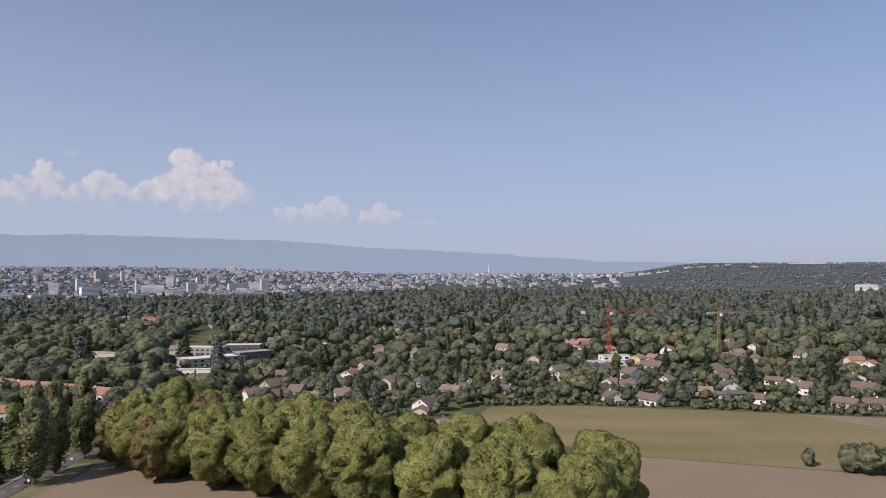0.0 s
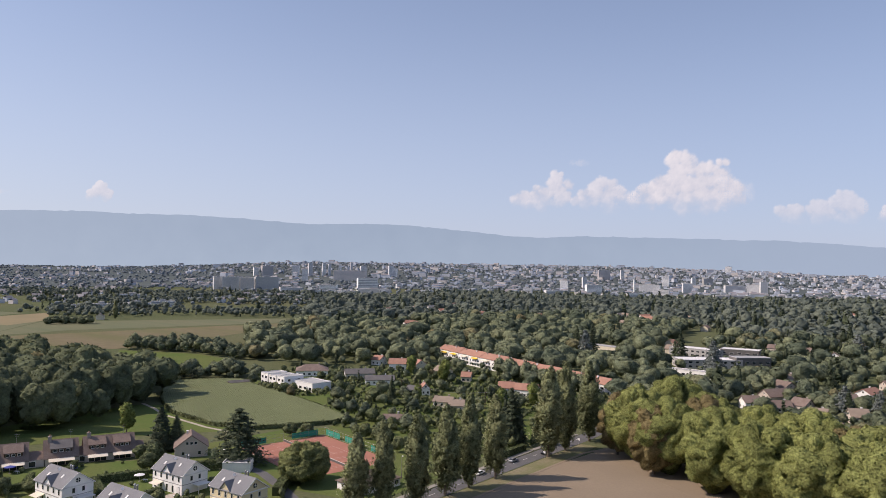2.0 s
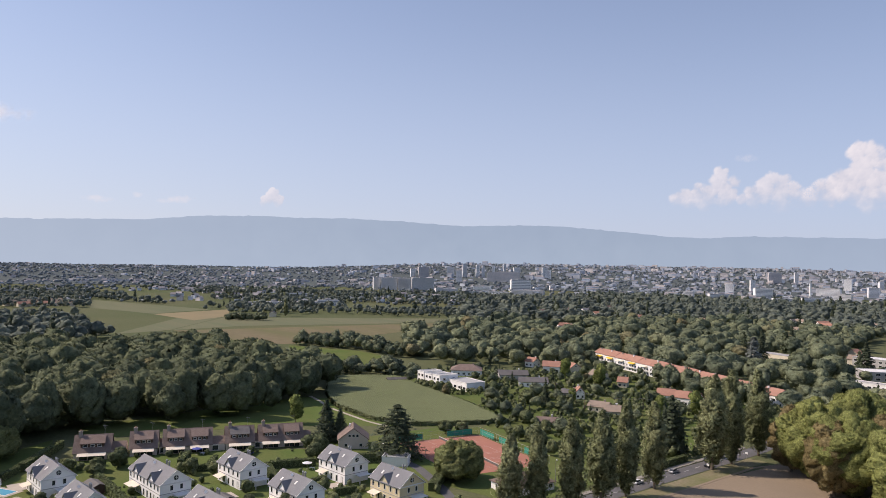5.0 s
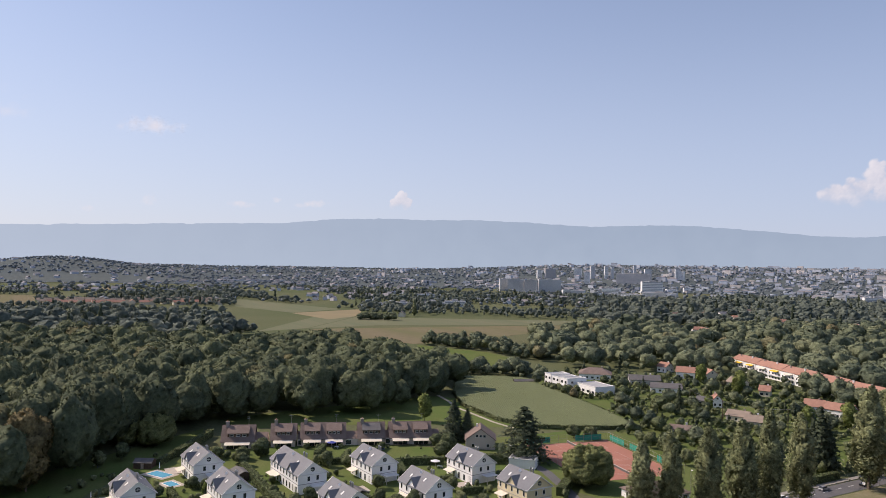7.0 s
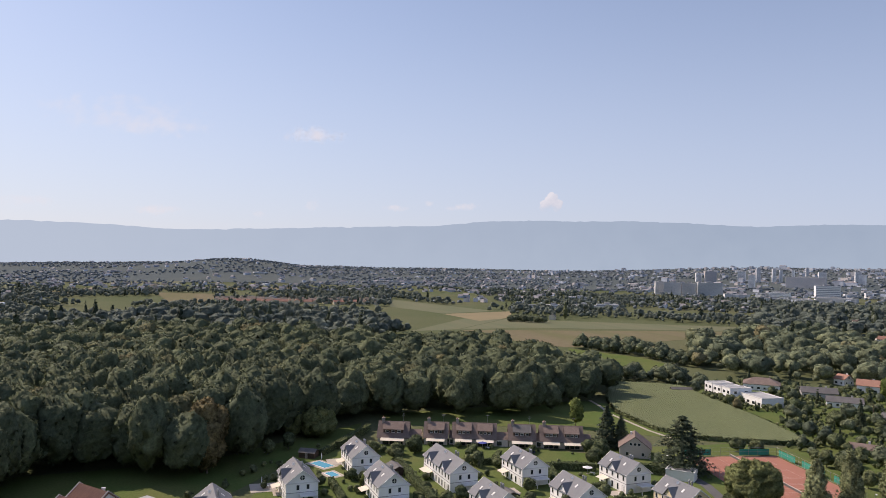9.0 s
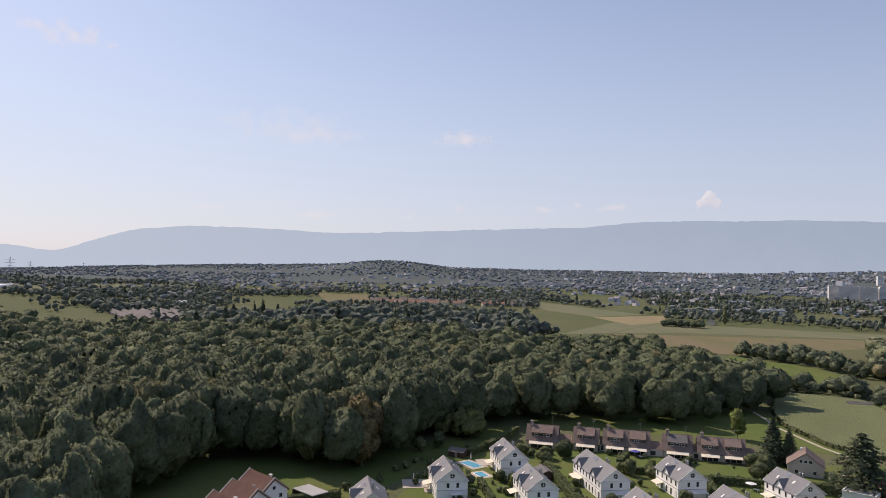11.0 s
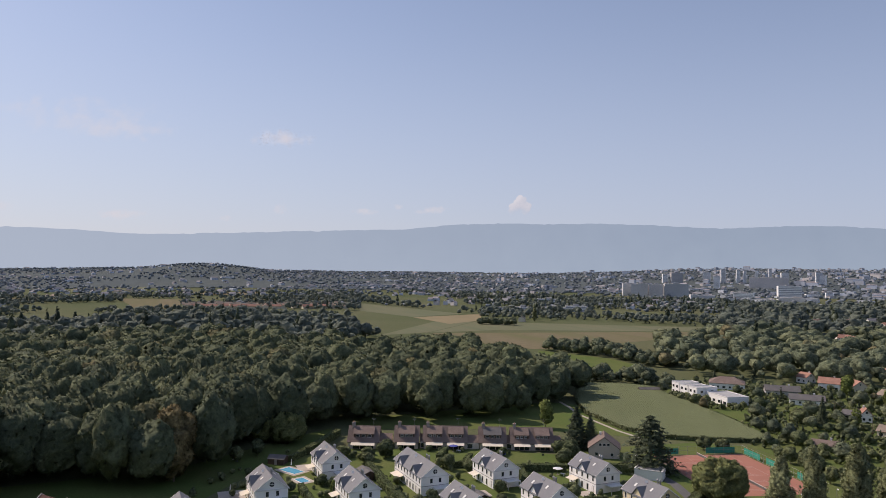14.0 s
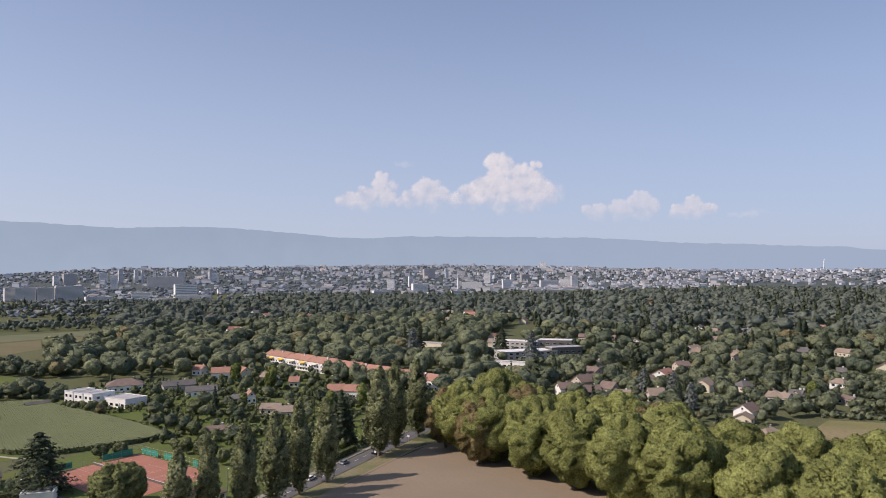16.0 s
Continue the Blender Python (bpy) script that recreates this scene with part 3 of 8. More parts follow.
SPIRE = [joined(conifer_crown(s, 170, 0.075, 0.22), hull_crown(s, (0, 0, 0.45), (0.1, 0.1, 0.42), 14, (0.04, 0.07), 7, 7, 0, 0, 0.8)) for s in (11, 12)]
FARSPIRE = [joined(conifer_crown(s, 40, 0.12, 0.22), hull_crown(s, (0, 0, 0.45), (0.12, 0.12, 0.42), 10, (0.05, 0.08), 4, 5, 0, 0, 0.8)) for s in (13, 14)]

FOREST_EDGE = [(-352, 216), (-345, 197), (-324, 170), (-313, 140), (-320, 112), (-326, 80), (-318, 62), (-290, 31), (-268, 19), (-247, 6), (-250, -25), (-258, -45), (-235, -60), (-210, -66), (-170, -64), (-128, -56), (-92, -80), (-100, -150), (-300, -520), (-560, -640), (-819, -574), (-823, -494), (-671, -357), (-616, -287), (-575, -232), (-631, -193), (-648, -126), (-658, -46), (-639, 33), (-601, 106), (-526, 141), (-532, 176), (-540, 213), (-440, 225), (-400, 235)]


def forest():
    for name, lo, hi, step, protos in (("wood_edge", 0, 245, 10.4, CLOSE), ("wood_edge", 245, 400, 10.4, NEAR), ("wood", 400, 640, 11.0, WOOD), ("wood", 640, 1250, 11.2, FAR)):
        x, y, rng = scatter(FOREST_EDGE, step, int(hi))
        r = np.hypot(x, y)
        k = (r >= lo) & (r < hi)
        x, y = x[k], y[k]
        h = rng.choice([15.0, 18.0, 20.5, 22.5], len(x)) + rng.uniform(-2, 2.5, len(x))
        h = h + 6.5 * (1 - smooth(np.hypot(x, y), 340, 470)) * (1 - smooth(y, 15, 70))
        p = np.column_stack([x, y, h, np.minimum(h, 22) * rng.uniform(0.85, 1.15, len(x)), rng.integers(0, len(protos), len(x))])
        wood(name, "dense dark green broadleaved wood", p, protos, M_FOREST, category="wood")


forest()

# ---- buildings ----
M_RENDER = material("white_render", (0.86, 0.85, 0.83), 0.85, (0.82, 0.81, 0.79), 0.3, (0.78, 0.77, 0.75), 2.0)
M_CREAM = material("cream_render", (0.66, 0.6, 0.47), 0.85, (0.6, 0.54, 0.43), 0.3)
M_YELLOW = material("pale_yellow_render", (0.68, 0.58, 0.38), 0.85, (0.63, 0.54, 0.36), 0.3)
M_GREYWALL = material("grey_render", (0.42, 0.41, 0.4), 0.85, (0.36, 0.35, 0.34), 0.3)
M_PINKWALL = material("beige_pink_render", (0.6, 0.52, 0.46), 0.85, (0.55, 0.48, 0.42), 0.3)
M_SLATE = material("grey_slate_roof", (0.165, 0.17, 0.185), 0.65, (0.19, 0.194, 0.208), 0.4, (0.14, 0.145, 0.156), 3.0, bump=0.2, spec=0.25)
M_BROWNTILE = material("weathered_brown_tiles", (0.185, 0.135, 0.115), 0.85, (0.225, 0.17, 0.145), 0.4, (0.14, 0.105, 0.09), 2.0, bump=0.4, island=0.12)
M_REDTILE = material("orange_red_tiles", (0.4, 0.215, 0.155), 0.85, (0.35, 0.185, 0.135), 0.4, (0.29, 0.16, 0.125), 2.0, bump=0.4, island=0.12)
M_DARKTILE = material("dark_grey_tiles", (0.12, 0.115, 0.115), 0.8, (0.16, 0.15, 0.145), 0.4, bump=0.3, island=0.1)
M_TANTILE = material("faded_tan_tiles", (0.3, 0.235, 0.185), 0.85, (0.25, 0.2, 0.16), 0.4, bump=0.3, island=0.1)
M_FLATROOF = material("gravel_flat_roof", (0.4, 0.4, 0.4), 0.9, (0.33, 0.33, 0.33), 0.3)
M_TIMBER = material("dark_timber", (0.075, 0.048, 0.035), 0.8, (0.1, 0.065, 0.045), 0.8)
M_WHITE = material("white_paint", (0.78, 0.77, 0.75), 0.6)
M_AWNING = material("cream_awning_cloth", (0.75, 0.68, 0.56), 0.9, (0.7, 0.63, 0.52), 0.6)
M_YAWNING = material("yellow_awning_cloth", (0.75, 0.5, 0.05), 0.9, (0.68, 0.45, 0.05), 0.6)
M_STONE = material("chimney_stone", (0.36, 0.31, 0.27), 0.9, (0.28, 0.24, 0.21), 1.0)
M_METAL = material("grey_metal", (0.4, 0.4, 0.4), 0.45, metal=0.7)
M_GREENSCREEN = material("green_windscreen_cloth", (0.03, 0.26, 0.19), 0.85, (0.035, 0.3, 0.22), 0.4)
M_RED = material("red_crane_paint", (0.5, 0.06, 0.05), 0.5)
M_OCHREPAINT = material("ochre_crane_paint", (0.4, 0.27, 0.1), 0.5)
M_BLUE = material("blue_cloth", (0.08, 0.1, 0.35), 0.8)
M_PLASTIC = material("white_plastic", (0.8, 0.8, 0.8), 0.5)
M_TYRE = material("black_rubber", (0.02, 0.02, 0.02), 0.8)
M_TERRACE = material("pale_terrace_slabs", (0.48, 0.42, 0.36), 0.85, (0.42, 0.37, 0.32), 0.5)


def glass_material():
    m = bpy.data.materials.new("window_glass")
    m.use_nodes = True
    p = m.node_tree.nodes["Principled BSDF"]
    p.inputs["Base Color"].default_value = (0.03, 0.035, 0.04, 1)
    p.inputs["Roughness"].default_value = 0.08
    return m


def water_material():
    m = bpy.data.materials.new("pool_water")
    m.use_nodes = True
    p = m.node_tree.nodes["Principled BSDF"]
    p.inputs["Base Color"].default_value = (0.12, 0.42, 0.6, 1)
    p.inputs["Roughness"].default_value = 0.1
    return m


M_GLASS, M_WATER = glass_material(), water_material()


def place(x, y, rot):
    return Matrix.Translation((x, y, ground_z(x, y))) @ Matrix.Rotation(radians(rot), 4, "Z")


def window(parent, x, y, z, w, h, side, frame_mat=None):
    """A framed pane proud of a wall; side: the wall's outward direction (+x, -x, +y or -y)."""
    fr, pa = Geo(), Geo()
    a, b = w / 2, h / 2
    for u0, u1, z0, z1 in ((-a, a, -b, -b + 0.1), (-a, a, b - 0.1, b), (-a, -a + 0.1, -b + 0.1, b - 0.1), (a - 0.1, a, -b + 0.1, b - 0.1)):
        if side in ("+x", "-x"):
            fr.box(-0.04, 0.07, u0, u1, z0, z1)
        else:
            fr.box(u0, u1, -0.04, 0.07, z0, z1)
    if side in ("+x", "-x"):
        pa.box(-0.05, 0.03, -a + 0.1, a - 0.1, -b + 0.1, b - 0.1)
    else:
        pa.box(-a + 0.1, a - 0.1, -0.05, 0.03, -b + 0.1, b - 0.1)
    ob = part("window", fr, frame_mat or M_WHITE, parent)
    ob.location = (x, y, z)
    if side in ("-x", "-y"):
        ob.rotation_euler = (0, 0, math.pi)
    part("pane", pa, M_GLASS, ob)
    return ob


def gable_wall(w, d, eave, rise, gable=True):
    """Walls of a house whose ridge runs along x."""
    g = Geo()
    if gable:
        g.prism([(-w / 2, -d / 2, -0.3), (-w / 2, d / 2, -0.3), (-w / 2, d / 2, eave), (-w / 2, 0, eave + rise), (-w / 2, -d / 2, eave)][::-1], (w, 0, 0))
    else:
        g.box(-w / 2, w / 2, -d / 2, d / 2, -0.3, eave)
    return g


def gable_roof(w, d, eave, rise, over=0.5, thick=0.25):
    k = rise / (d / 2)
    lo, hi = eave - over * k, eave + rise + 0.12
    g = Geo()
    for s in (1, -1):
        g.slab([(-w / 2 - over, s * (d / 2 + over), lo + 0.12), (w / 2 + over, s * (d / 2 + over), lo + 0.12), (w / 2 + over, 0, hi), (-w / 2 - over, 0, hi)], thick)
    return g


def hip_roof(w, d, eave, rise, over=0.5, ridge=0.4):
    x, y, r = w / 2 + over, d / 2 + over, ridge * w / 2
    z0, z1 = eave - 0.1, eave + rise
    g = Geo()
    n = 0
    g.v = [(-x, -y, z0), (x, -y, z0), (x, y, z0), (-x, y, z0), (-r, 0, z1), (r, 0, z1), (-x, -y, z0 - 0.2), (x, -y, z0 - 0.2), (x, y, z0 - 0.2), (-x, y, z0 - 0.2)]
    g.f = [(0, 1, 5, 4), (1, 2, 5), (2, 3, 4, 5), (3, 0, 4), (6, 7, 1, 0), (7, 8, 2, 1), (8, 9, 3, 2), (9, 6, 0, 3), (9, 8, 7, 6)]
    return g


HOUSES, HIDDEN = [], []


def house(x, y, rot, w, d, eave, rise, wall, roof, label, hip=False, cut=1, chimney=True, group="houses in the gardens"):
    """A house with its ridge along local x; windows on all four sides."""
    ob = thing("house", label, "house", place(x, y, rot), group)
    HOUSES.append((x, y, max(w, d)))
    wl = part("wall", gable_wall(w, d, eave, rise, not hip), wall, ob)
    part("roof", hip_roof(w, d, eave, rise) if hip else gable_roof(w, d, eave, rise), roof, ob)
    if chimney:
        c = part("chimney", Geo().box(-0.4, 0.4, -0.3, 0.3, 0, rise * 0.75 + 0.9).box(-0.5, 0.5, -0.4, 0.4, rise * 0.75 + 0.9, rise * 0.75 + 1.1), M_WHITE if (int(x) % 2) else M_STONE, ob)
        c.location = (w * 0.22, d * 0.12, eave + 0.2)
    floors = max(1, int(eave // 2.7))
    for f in range(floors):
        z = 1.55 + 2.7 * f
        for s, side in ((-1, "-y"), (1, "+y")):
            n = max(2, int(w / 3.2 / cut))
            for i in range(n):
                window(ob, -w / 2 + w * (i + 0.5) / n, s * d / 2, z, 1.3 if i % 2 else 1.8, 1.35, side)
        for s, side in ((-1, "-x"), (1, "+x")):
            for i in range(2):
                window(ob, s * w / 2, -d / 4 + i * d / 2, z, 1.2, 1.35, side)
    if not hip and rise > 2.2:
        for s, side in ((-1, "-x"), (1, "+x")):
            window(ob, s * w / 2, 0, eave + rise * 0.3, 1.1, 1.1, side)
    return ob


def villa(length, wall, label):
    """Semi-detached villa: slate gable roof with pediment ends, a small pediment on the long side, round windows."""
    w, d, eave, rise = length, 9.6, 6.0, 3.6
    ob = thing("villa", label, "house", group="villas with slate roofs")
    part("wall", gable_wall(w, d, eave, rise), wall, ob)
    part("roof", gable_roof(w, d, eave, rise, 0.45, 0.22), M_SLATE, ob)
    for s in (1, -1):
        co = Geo().box(s * (w / 2) - 0.3, s * (w / 2) + 0.3, -d / 2 - 0.3, d / 2 + 0.3, eave - 0.3, eave - 0.02)
        part("cornice", co, M_WHITE, ob, "white moulded cornice")
        co = Geo().box(-w / 2 + 0.32, w / 2 - 0.32, s * d / 2 - 0.2, s * d / 2 + 0.2, eave - 0.55, eave - 0.3)
        for t in (1, -1):
            a, b = Vector((s * (w / 2 + 0.46), t * (d / 2 + 0.4), eave - 0.1)), Vector((s * (w / 2 + 0.46), 0, eave + rise + 0.1))
            part("verge_board", Geo().prism([a, b, b + Vector((0, 0, -0.35)), a + Vector((0, 0, -0.3))], (s * 0.1, 0, 0)), M_WHITE, ob)
        part("cornice", co, M_WHITE, ob, "white moulded cornice")
    part("string_course", Geo().box(w / 2, w / 2 + 0.06, -d / 2, d / 2, 2.95, 3.15).box(-w / 2, w / 2, -d / 2 - 0.06, -d / 2, 2.95, 3.15), M_GREYWALL, ob)
    for px in ((-0.0,) if w < 18 else (-w / 4, w / 4)):
        pe = part("pediment", Geo().prism([(px - 2.3, -d / 2 - 0.12, eave - 0.3), (px + 2.3, -d / 2 - 0.12, eave - 0.3), (px, -d / 2 - 0.12, eave + 2.3)], (0, 2.6, 0)), wall, ob)
        rf = Geo()
        for t in (1, -1):
            rf.slab([(px + t * 2.75, -d / 2 - 0.5, eave - 0.35), (px, -d / 2 - 0.5, eave + 2.55), (px, -d / 2 + 3.45, eave + 2.55), (px + t * 2.75, -d / 2 - 0.1, eave - 0.35)], 0.16)
        part("pediment_roof", rf, M_SLATE, pe)
    rw = Geo().disc((w / 2, 0, eave + 1.35), 0.72, (1, 0, 0), 0.1)
    r = part("round_window", rw, M_GLASS, ob, "round attic window with a white cross bar")
    part("cross_bar", Geo().box(w / 2 + 0.1, w / 2 + 0.14, -0.72, 0.72, eave + 1.3, eave + 1.4).box(w / 2 + 0.1, w / 2 + 0.14, -0.05, 0.05, eave + 0.63, eave + 2.07), M_WHITE, r)
    n = int(w / 2.5)
    for i in range(n):
        xx = -w / 2 + w * (i + 0.5) / n
        window(ob, xx, -d / 2, 4.6, 1.0, 1.7, "-y")
        window(ob, xx, -d / 2, 1.35, 1.1, 2.1, "-y")
        window(ob, xx, d / 2, 4.6, 1.0, 1.6, "+y")
    for s, side in ((1, "+x"), (-1, "-x")):
        for yy in (-1.3, 1.7):
            window(ob, s * w / 2, yy, 4.55, 1.0, 1.6, side)
    for xx, yy in ((-w * 0.27, -2.6), (w * 0.2, -2.2), (-w * 0.1, 2.4)):
        z = eave + rise * (1 - abs(yy) / (d / 2)) + 0.1
        k = math.copysign(rise / (d / 2), -yy)
        g = Geo().prism([(-0.35, -0.45, -0.45 * k), (0.35, -0.45, -0.45 * k), (0.35, 0.45, 0.45 * k), (-0.35, 0.45, 0.45 * k)], (0, 0, 0.16))
        sk = part("skylight", g, M_WHITE, ob)
        sk.location = (xx, yy, z)
    for xx in (w * 0.14, w * 0.22):
        part("flue", Geo().tube((xx, 0.7, eave + rise - 0.8), (xx, 0.7, eave + rise + 0.9), 0.28, 0.28, 9).tube((xx, 0.7, eave + rise + 1.0), (xx, 0.7, eave + rise + 1.25), 0.36, 0.2, 9), M_METAL, ob, "metal flue with a cap")
    part("dish", Geo().disc((-w * 0.05, -1.2, eave + rise - 0.2), 0.45, (0.7, -0.6, 0.35), 0.08), M_PLASTIC, ob, "white satellite dish")
    po = part("porch_roof", Geo().box(w / 2 + 0.02, w / 2 + 3.2, -1.0, 3.8, 2.55, 2.75), M_WHITE, ob, "white flat porch roof")
    for yy in (-0.8, 3.6):
        part("post", Geo().box(w / 2 + 2.8, w / 2 + 3.0, yy - 0.1, yy + 0.1, -0.1, 2.55), M_WHITE, po)
    aw = part("awning", Geo().slab([(-w * 0.4, -d / 2 - 0.02, 2.75), (-w * 0.12, -d / 2 - 0.02, 2.75), (-w * 0.12, -d / 2 - 2.6, 2.2), (-w * 0.4, -d / 2 - 2.6, 2.2)], 0.07), M_AWNING, ob, "cream sun awning")
    part("door", Geo().box(w * 0.33, w * 0.42, -d / 2 - 0.06, -d / 2, 0, 2.2), M_WHITE, ob)
    return ob


def terrace_house(x, y, rot, w, dormers, solar, label):
    """Brown tiled terrace unit: long roof, timber shed dormers, awning, chimney. Front faces -y."""
    d, eave, rise = 10.5, 3.0, 5.0
    ob = thing("terrace_house", label, "house", place(x, y, rot), "brown terrace houses")
    part("wall", gable_wall(w, d, eave, rise), M_PINKWALL, ob)
    part("roof", gable_roof(w, d, eave, rise, 0.5, 0.25), M_BROWNTILE, ob)
    for i in range(dormers):
        cx = -w / 2 + w * (i + 0.5) / dormers
        dw = w / dormers * 0.66
        y0 = -d / 2 + 1.3
        body = part("dormer", Geo().prism([(cx - dw / 2, y0, eave + 1.0), (cx - dw / 2, y0, eave + 2.75), (cx - dw / 2, -1.2, eave + 3.9), (cx - dw / 2, -1.0, eave + 3.4)][::-1], (dw, 0, 0)), M_TIMBER, ob, "dark timber dormer")
        part("dormer_roof", Geo().slab([(cx - dw / 2 - 0.3, y0 - 0.5, eave + 2.72), (cx + dw / 2 + 0.3, y0 - 0.5, eave + 2.72), (cx + dw / 2 + 0.3, -0.5, eave + 4.85), (cx - dw / 2 - 0.3, -0.5, eave + 4.85)], 0.16), M_DARKTILE if solar else M_BROWNTILE, body)
        for k in range(3):
            window(body, cx + (k - 1) * dw * 0.3, y0, eave + 1.85, dw * 0.2, 0.95, "-y")
        aw = part("awning", Geo().slab([(cx - dw * 0.6, -d / 2 - 0.05, 2.8), (cx + dw * 0.6, -d / 2 - 0.05, 2.8), (cx + dw * 0.6, -d / 2 - 2.6, 2.05), (cx - dw * 0.6, -d / 2 - 2.6, 2.05)], 0.07), M_AWNING, ob, "cream sun awning, rolled out")
        for k in range(3):
            window(ob, cx + (k - 1) * dw * 0.36, -d / 2, 1.15, dw * 0.32, 2.1, "-y", M_TIMBER)
    ch = part("chimney", Geo().box(-w / 2 + 0.9, -w / 2 + 2.1, -0.9, 0.1, eave + 3, eave + rise + 1.3).box(-w / 2 + 0.8, -w / 2 + 2.2, -1.0, 0.2, eave + rise + 1.3, eave + rise + 1.5), M_STONE, ob)
    part("chimney_pot", Geo().tube((-w / 2 + 1.5, -0.4, eave + rise + 1.5), (-w / 2 + 1.5, -0.4, eave + rise + 2.0), 0.25, 0.2), M_REDTILE, ch)
    mast = part("aerial", Geo().tube((w * 0.3, 0, eave + rise - 0.2), (w * 0.3, 0, eave + rise + 3.4), 0.05, 0.04, 5).box(w * 0.3 - 0.8, w * 0.3 + 0.8, -0.03, 0.03, eave + rise + 3.0, eave + rise + 3.07).box(w * 0.3 - 0.6, w * 0.3 + 0.6, -0.03, 0.03, eave + rise + 2.4, eave + rise + 2.47), M_METAL, ob)
    for s, side in ((-1, "-x"), (1, "+x")):
        window(ob, s * w / 2, 0, eave + 1.6, 1.2, 1.3, side)
    return ob


def flat_house(x, y, rot, w, d, h, wall, label, bays=3, category="house", roof=None):
    """Flat-roofed building with a parapet and bands of windows."""
    ob = thing("flat_roofed_building", label, category, place(x, y, rot))
    HOUSES.append((x, y, max(w, d)))
    part("wall", Geo().box(-w / 2, w / 2, -d / 2, d / 2, -0.3, h), wall, ob)
    g = Geo()
    for x0, x1, y0, y1 in ((-w / 2 - 0.1, w / 2 + 0.1, -d / 2 - 0.1, -d / 2 + 0.25), (-w / 2 - 0.1, w / 2 + 0.1, d / 2 - 0.25, d / 2 + 0.1), (-w / 2 - 0.1, -w / 2 + 0.25, -d / 2 + 0.25, d / 2 - 0.25), (w / 2 - 0.25, w / 2 + 0.1, -d / 2 + 0.25, d / 2 - 0.25)):
        g.box(x0, x1, y0, y1, h, h + 0.45)
    part("parapet", g, M_WHITE if wall is M_RENDER else M_FLATROOF, ob)
    part("roof", Geo().box(-w / 2 + 0.25, w / 2 - 0.25, -d / 2 + 0.25, d / 2 - 0.25, h, h + 0.12), roof or M_FLATROOF, ob)
    for f in range(max(1, int(h // 3))):
        z = 1.6 + 3.0 * f
        for i in range(bays):
            window(ob, -w / 2 + w * (i + 0.5) / bays, -d / 2, z, w / bays * 0.55, 1.6, "-y")
        for i in range(max(1, int(d / 5)) if bays else 0):
            n = max(1, int(d / 5))
            window(ob, w / 2, -d / 2 + d * (i + 0.5) / n, z, 1.8, 1.5, "+x")
            window(ob, -w / 2, -d / 2 + d * (i + 0.5) / n, z, 1.8, 1.5, "-x")
    return ob


def hedge(x0, y0, x1, y1, width, height, label="clipped green garden hedge"):
    """A clipped hedge: a dark body closely covered with leaf clumps."""
    a, b = Vector((x0, y0, 0)), Vector((x1, y1, 0))
    ln, rot = (b - a).length, math.atan2(y1 - y0, x1 - x0)
    ob = thing("hedge", label, "hedge", Matrix.Translation((*((a + b) / 2).xy, ground_z(x0, y0))) @ Matrix.Rotation(rot, 4, "Z"))
    part("hedge_body", Geo().box(-ln / 2, ln / 2, -width / 2 + 0.1, width / 2 - 0.1, -0.1, height - 0.1), M_CORE, ob)
    rng = np.random.default_rng(int(abs(x0 * 7 + y0 * 3)))
    n = int(ln * (2 * height + width) * 7)
    s = rng.uniform(-height, width + height, n)
    px = rng.uniform(-ln / 2, ln / 2, n)
    top = (s > 0) & (s < width)
    py = np.where(top, s - width / 2, np.where(s <= 0, -width / 2, width / 2))
    pz = np.where(top, height, np.where(s <= 0, height + s, height - (s - width)))
    nrm = np.column_stack([np.zeros(n), np.where(top, 0, np.sign(py)), np.where(top, 1.0, 0.2)]) + 0.4 * rng.normal(size=(n, 3))
    q = np.column_stack([px, py, pz])[:, None, :] + frames_of(nrm, rng, 0.42)
    le = new("foliage", soup("foliage", q, M_HEDGE, np.full(n, rng.uniform()), nrm))
    le.parent = ob
    return ob


def tower_block(x, y, rot, w, d, h, wall, label, floors=None, storey=3.0):
    """A far block: walls, roof hut, and window bands storey by storey."""
    ob = thing("apartment_block", label, "building", place(x, y, rot), "blocks of the distant city")
    part("wall", Geo().box(-w / 2, w / 2, -d / 2, d / 2, -4, h), wall, ob)
    part("roof", Geo().box(-w / 2 + 0.6, w / 2 - 0.6, -d / 2 + 0.6, d / 2 - 0.6, h, h + 0.5).box(-w * 0.15, w * 0.12, -d * 0.2, d * 0.2, h + 0.5, h + 3.2), M_FLATROOF, ob)
    n = floors or max(2, int(h / storey))
    for f in range(n):
        z = h * (f + 0.35) / n
        part("window_band", Geo().box(-w / 2 + 1.0, w / 2 - 1.0, -d / 2 - 0.25, d / 2 + 0.25, z, z + h / n * 0.45), M_FARGLASS, ob)
    return ob


# city walls and windows: distance haze put in as paler, bluer tones
M_FARGLASS = material("hazed_window_band", (0.3, 0.32, 0.35), 0.5, (0.36, 0.37, 0.39), 0.15, spec=0.5)
M_CITYWHITE = material("pale_city_render", (0.8, 0.8, 0.79), 0.85, (0.72, 0.72, 0.72), 0.02, island=0.2)
M_CITYMASS = material("hazed_city_render", (0.45, 0.475, 0.52), 0.9, (0.33, 0.36, 0.41), 0.005, island=0.5)
M_CITYGREY = material("grey_city_render", (0.64, 0.64, 0.65), 0.85, (0.58, 0.58, 0.59), 0.02, island=0.2)
M_CITYBEIGE = material("beige_city_render", (0.58, 0.54, 0.52), 0.85, (0.5, 0.47, 0.46), 0.02, island=0.3)

# ---- villas, terrace, tennis club ----
V_MAIN = villa(14.8, M_RENDER, "white semi-detached villa with grey slate gable roof")
V_MAIN.matrix_world = place(-248.1, 51.2, 4.2)
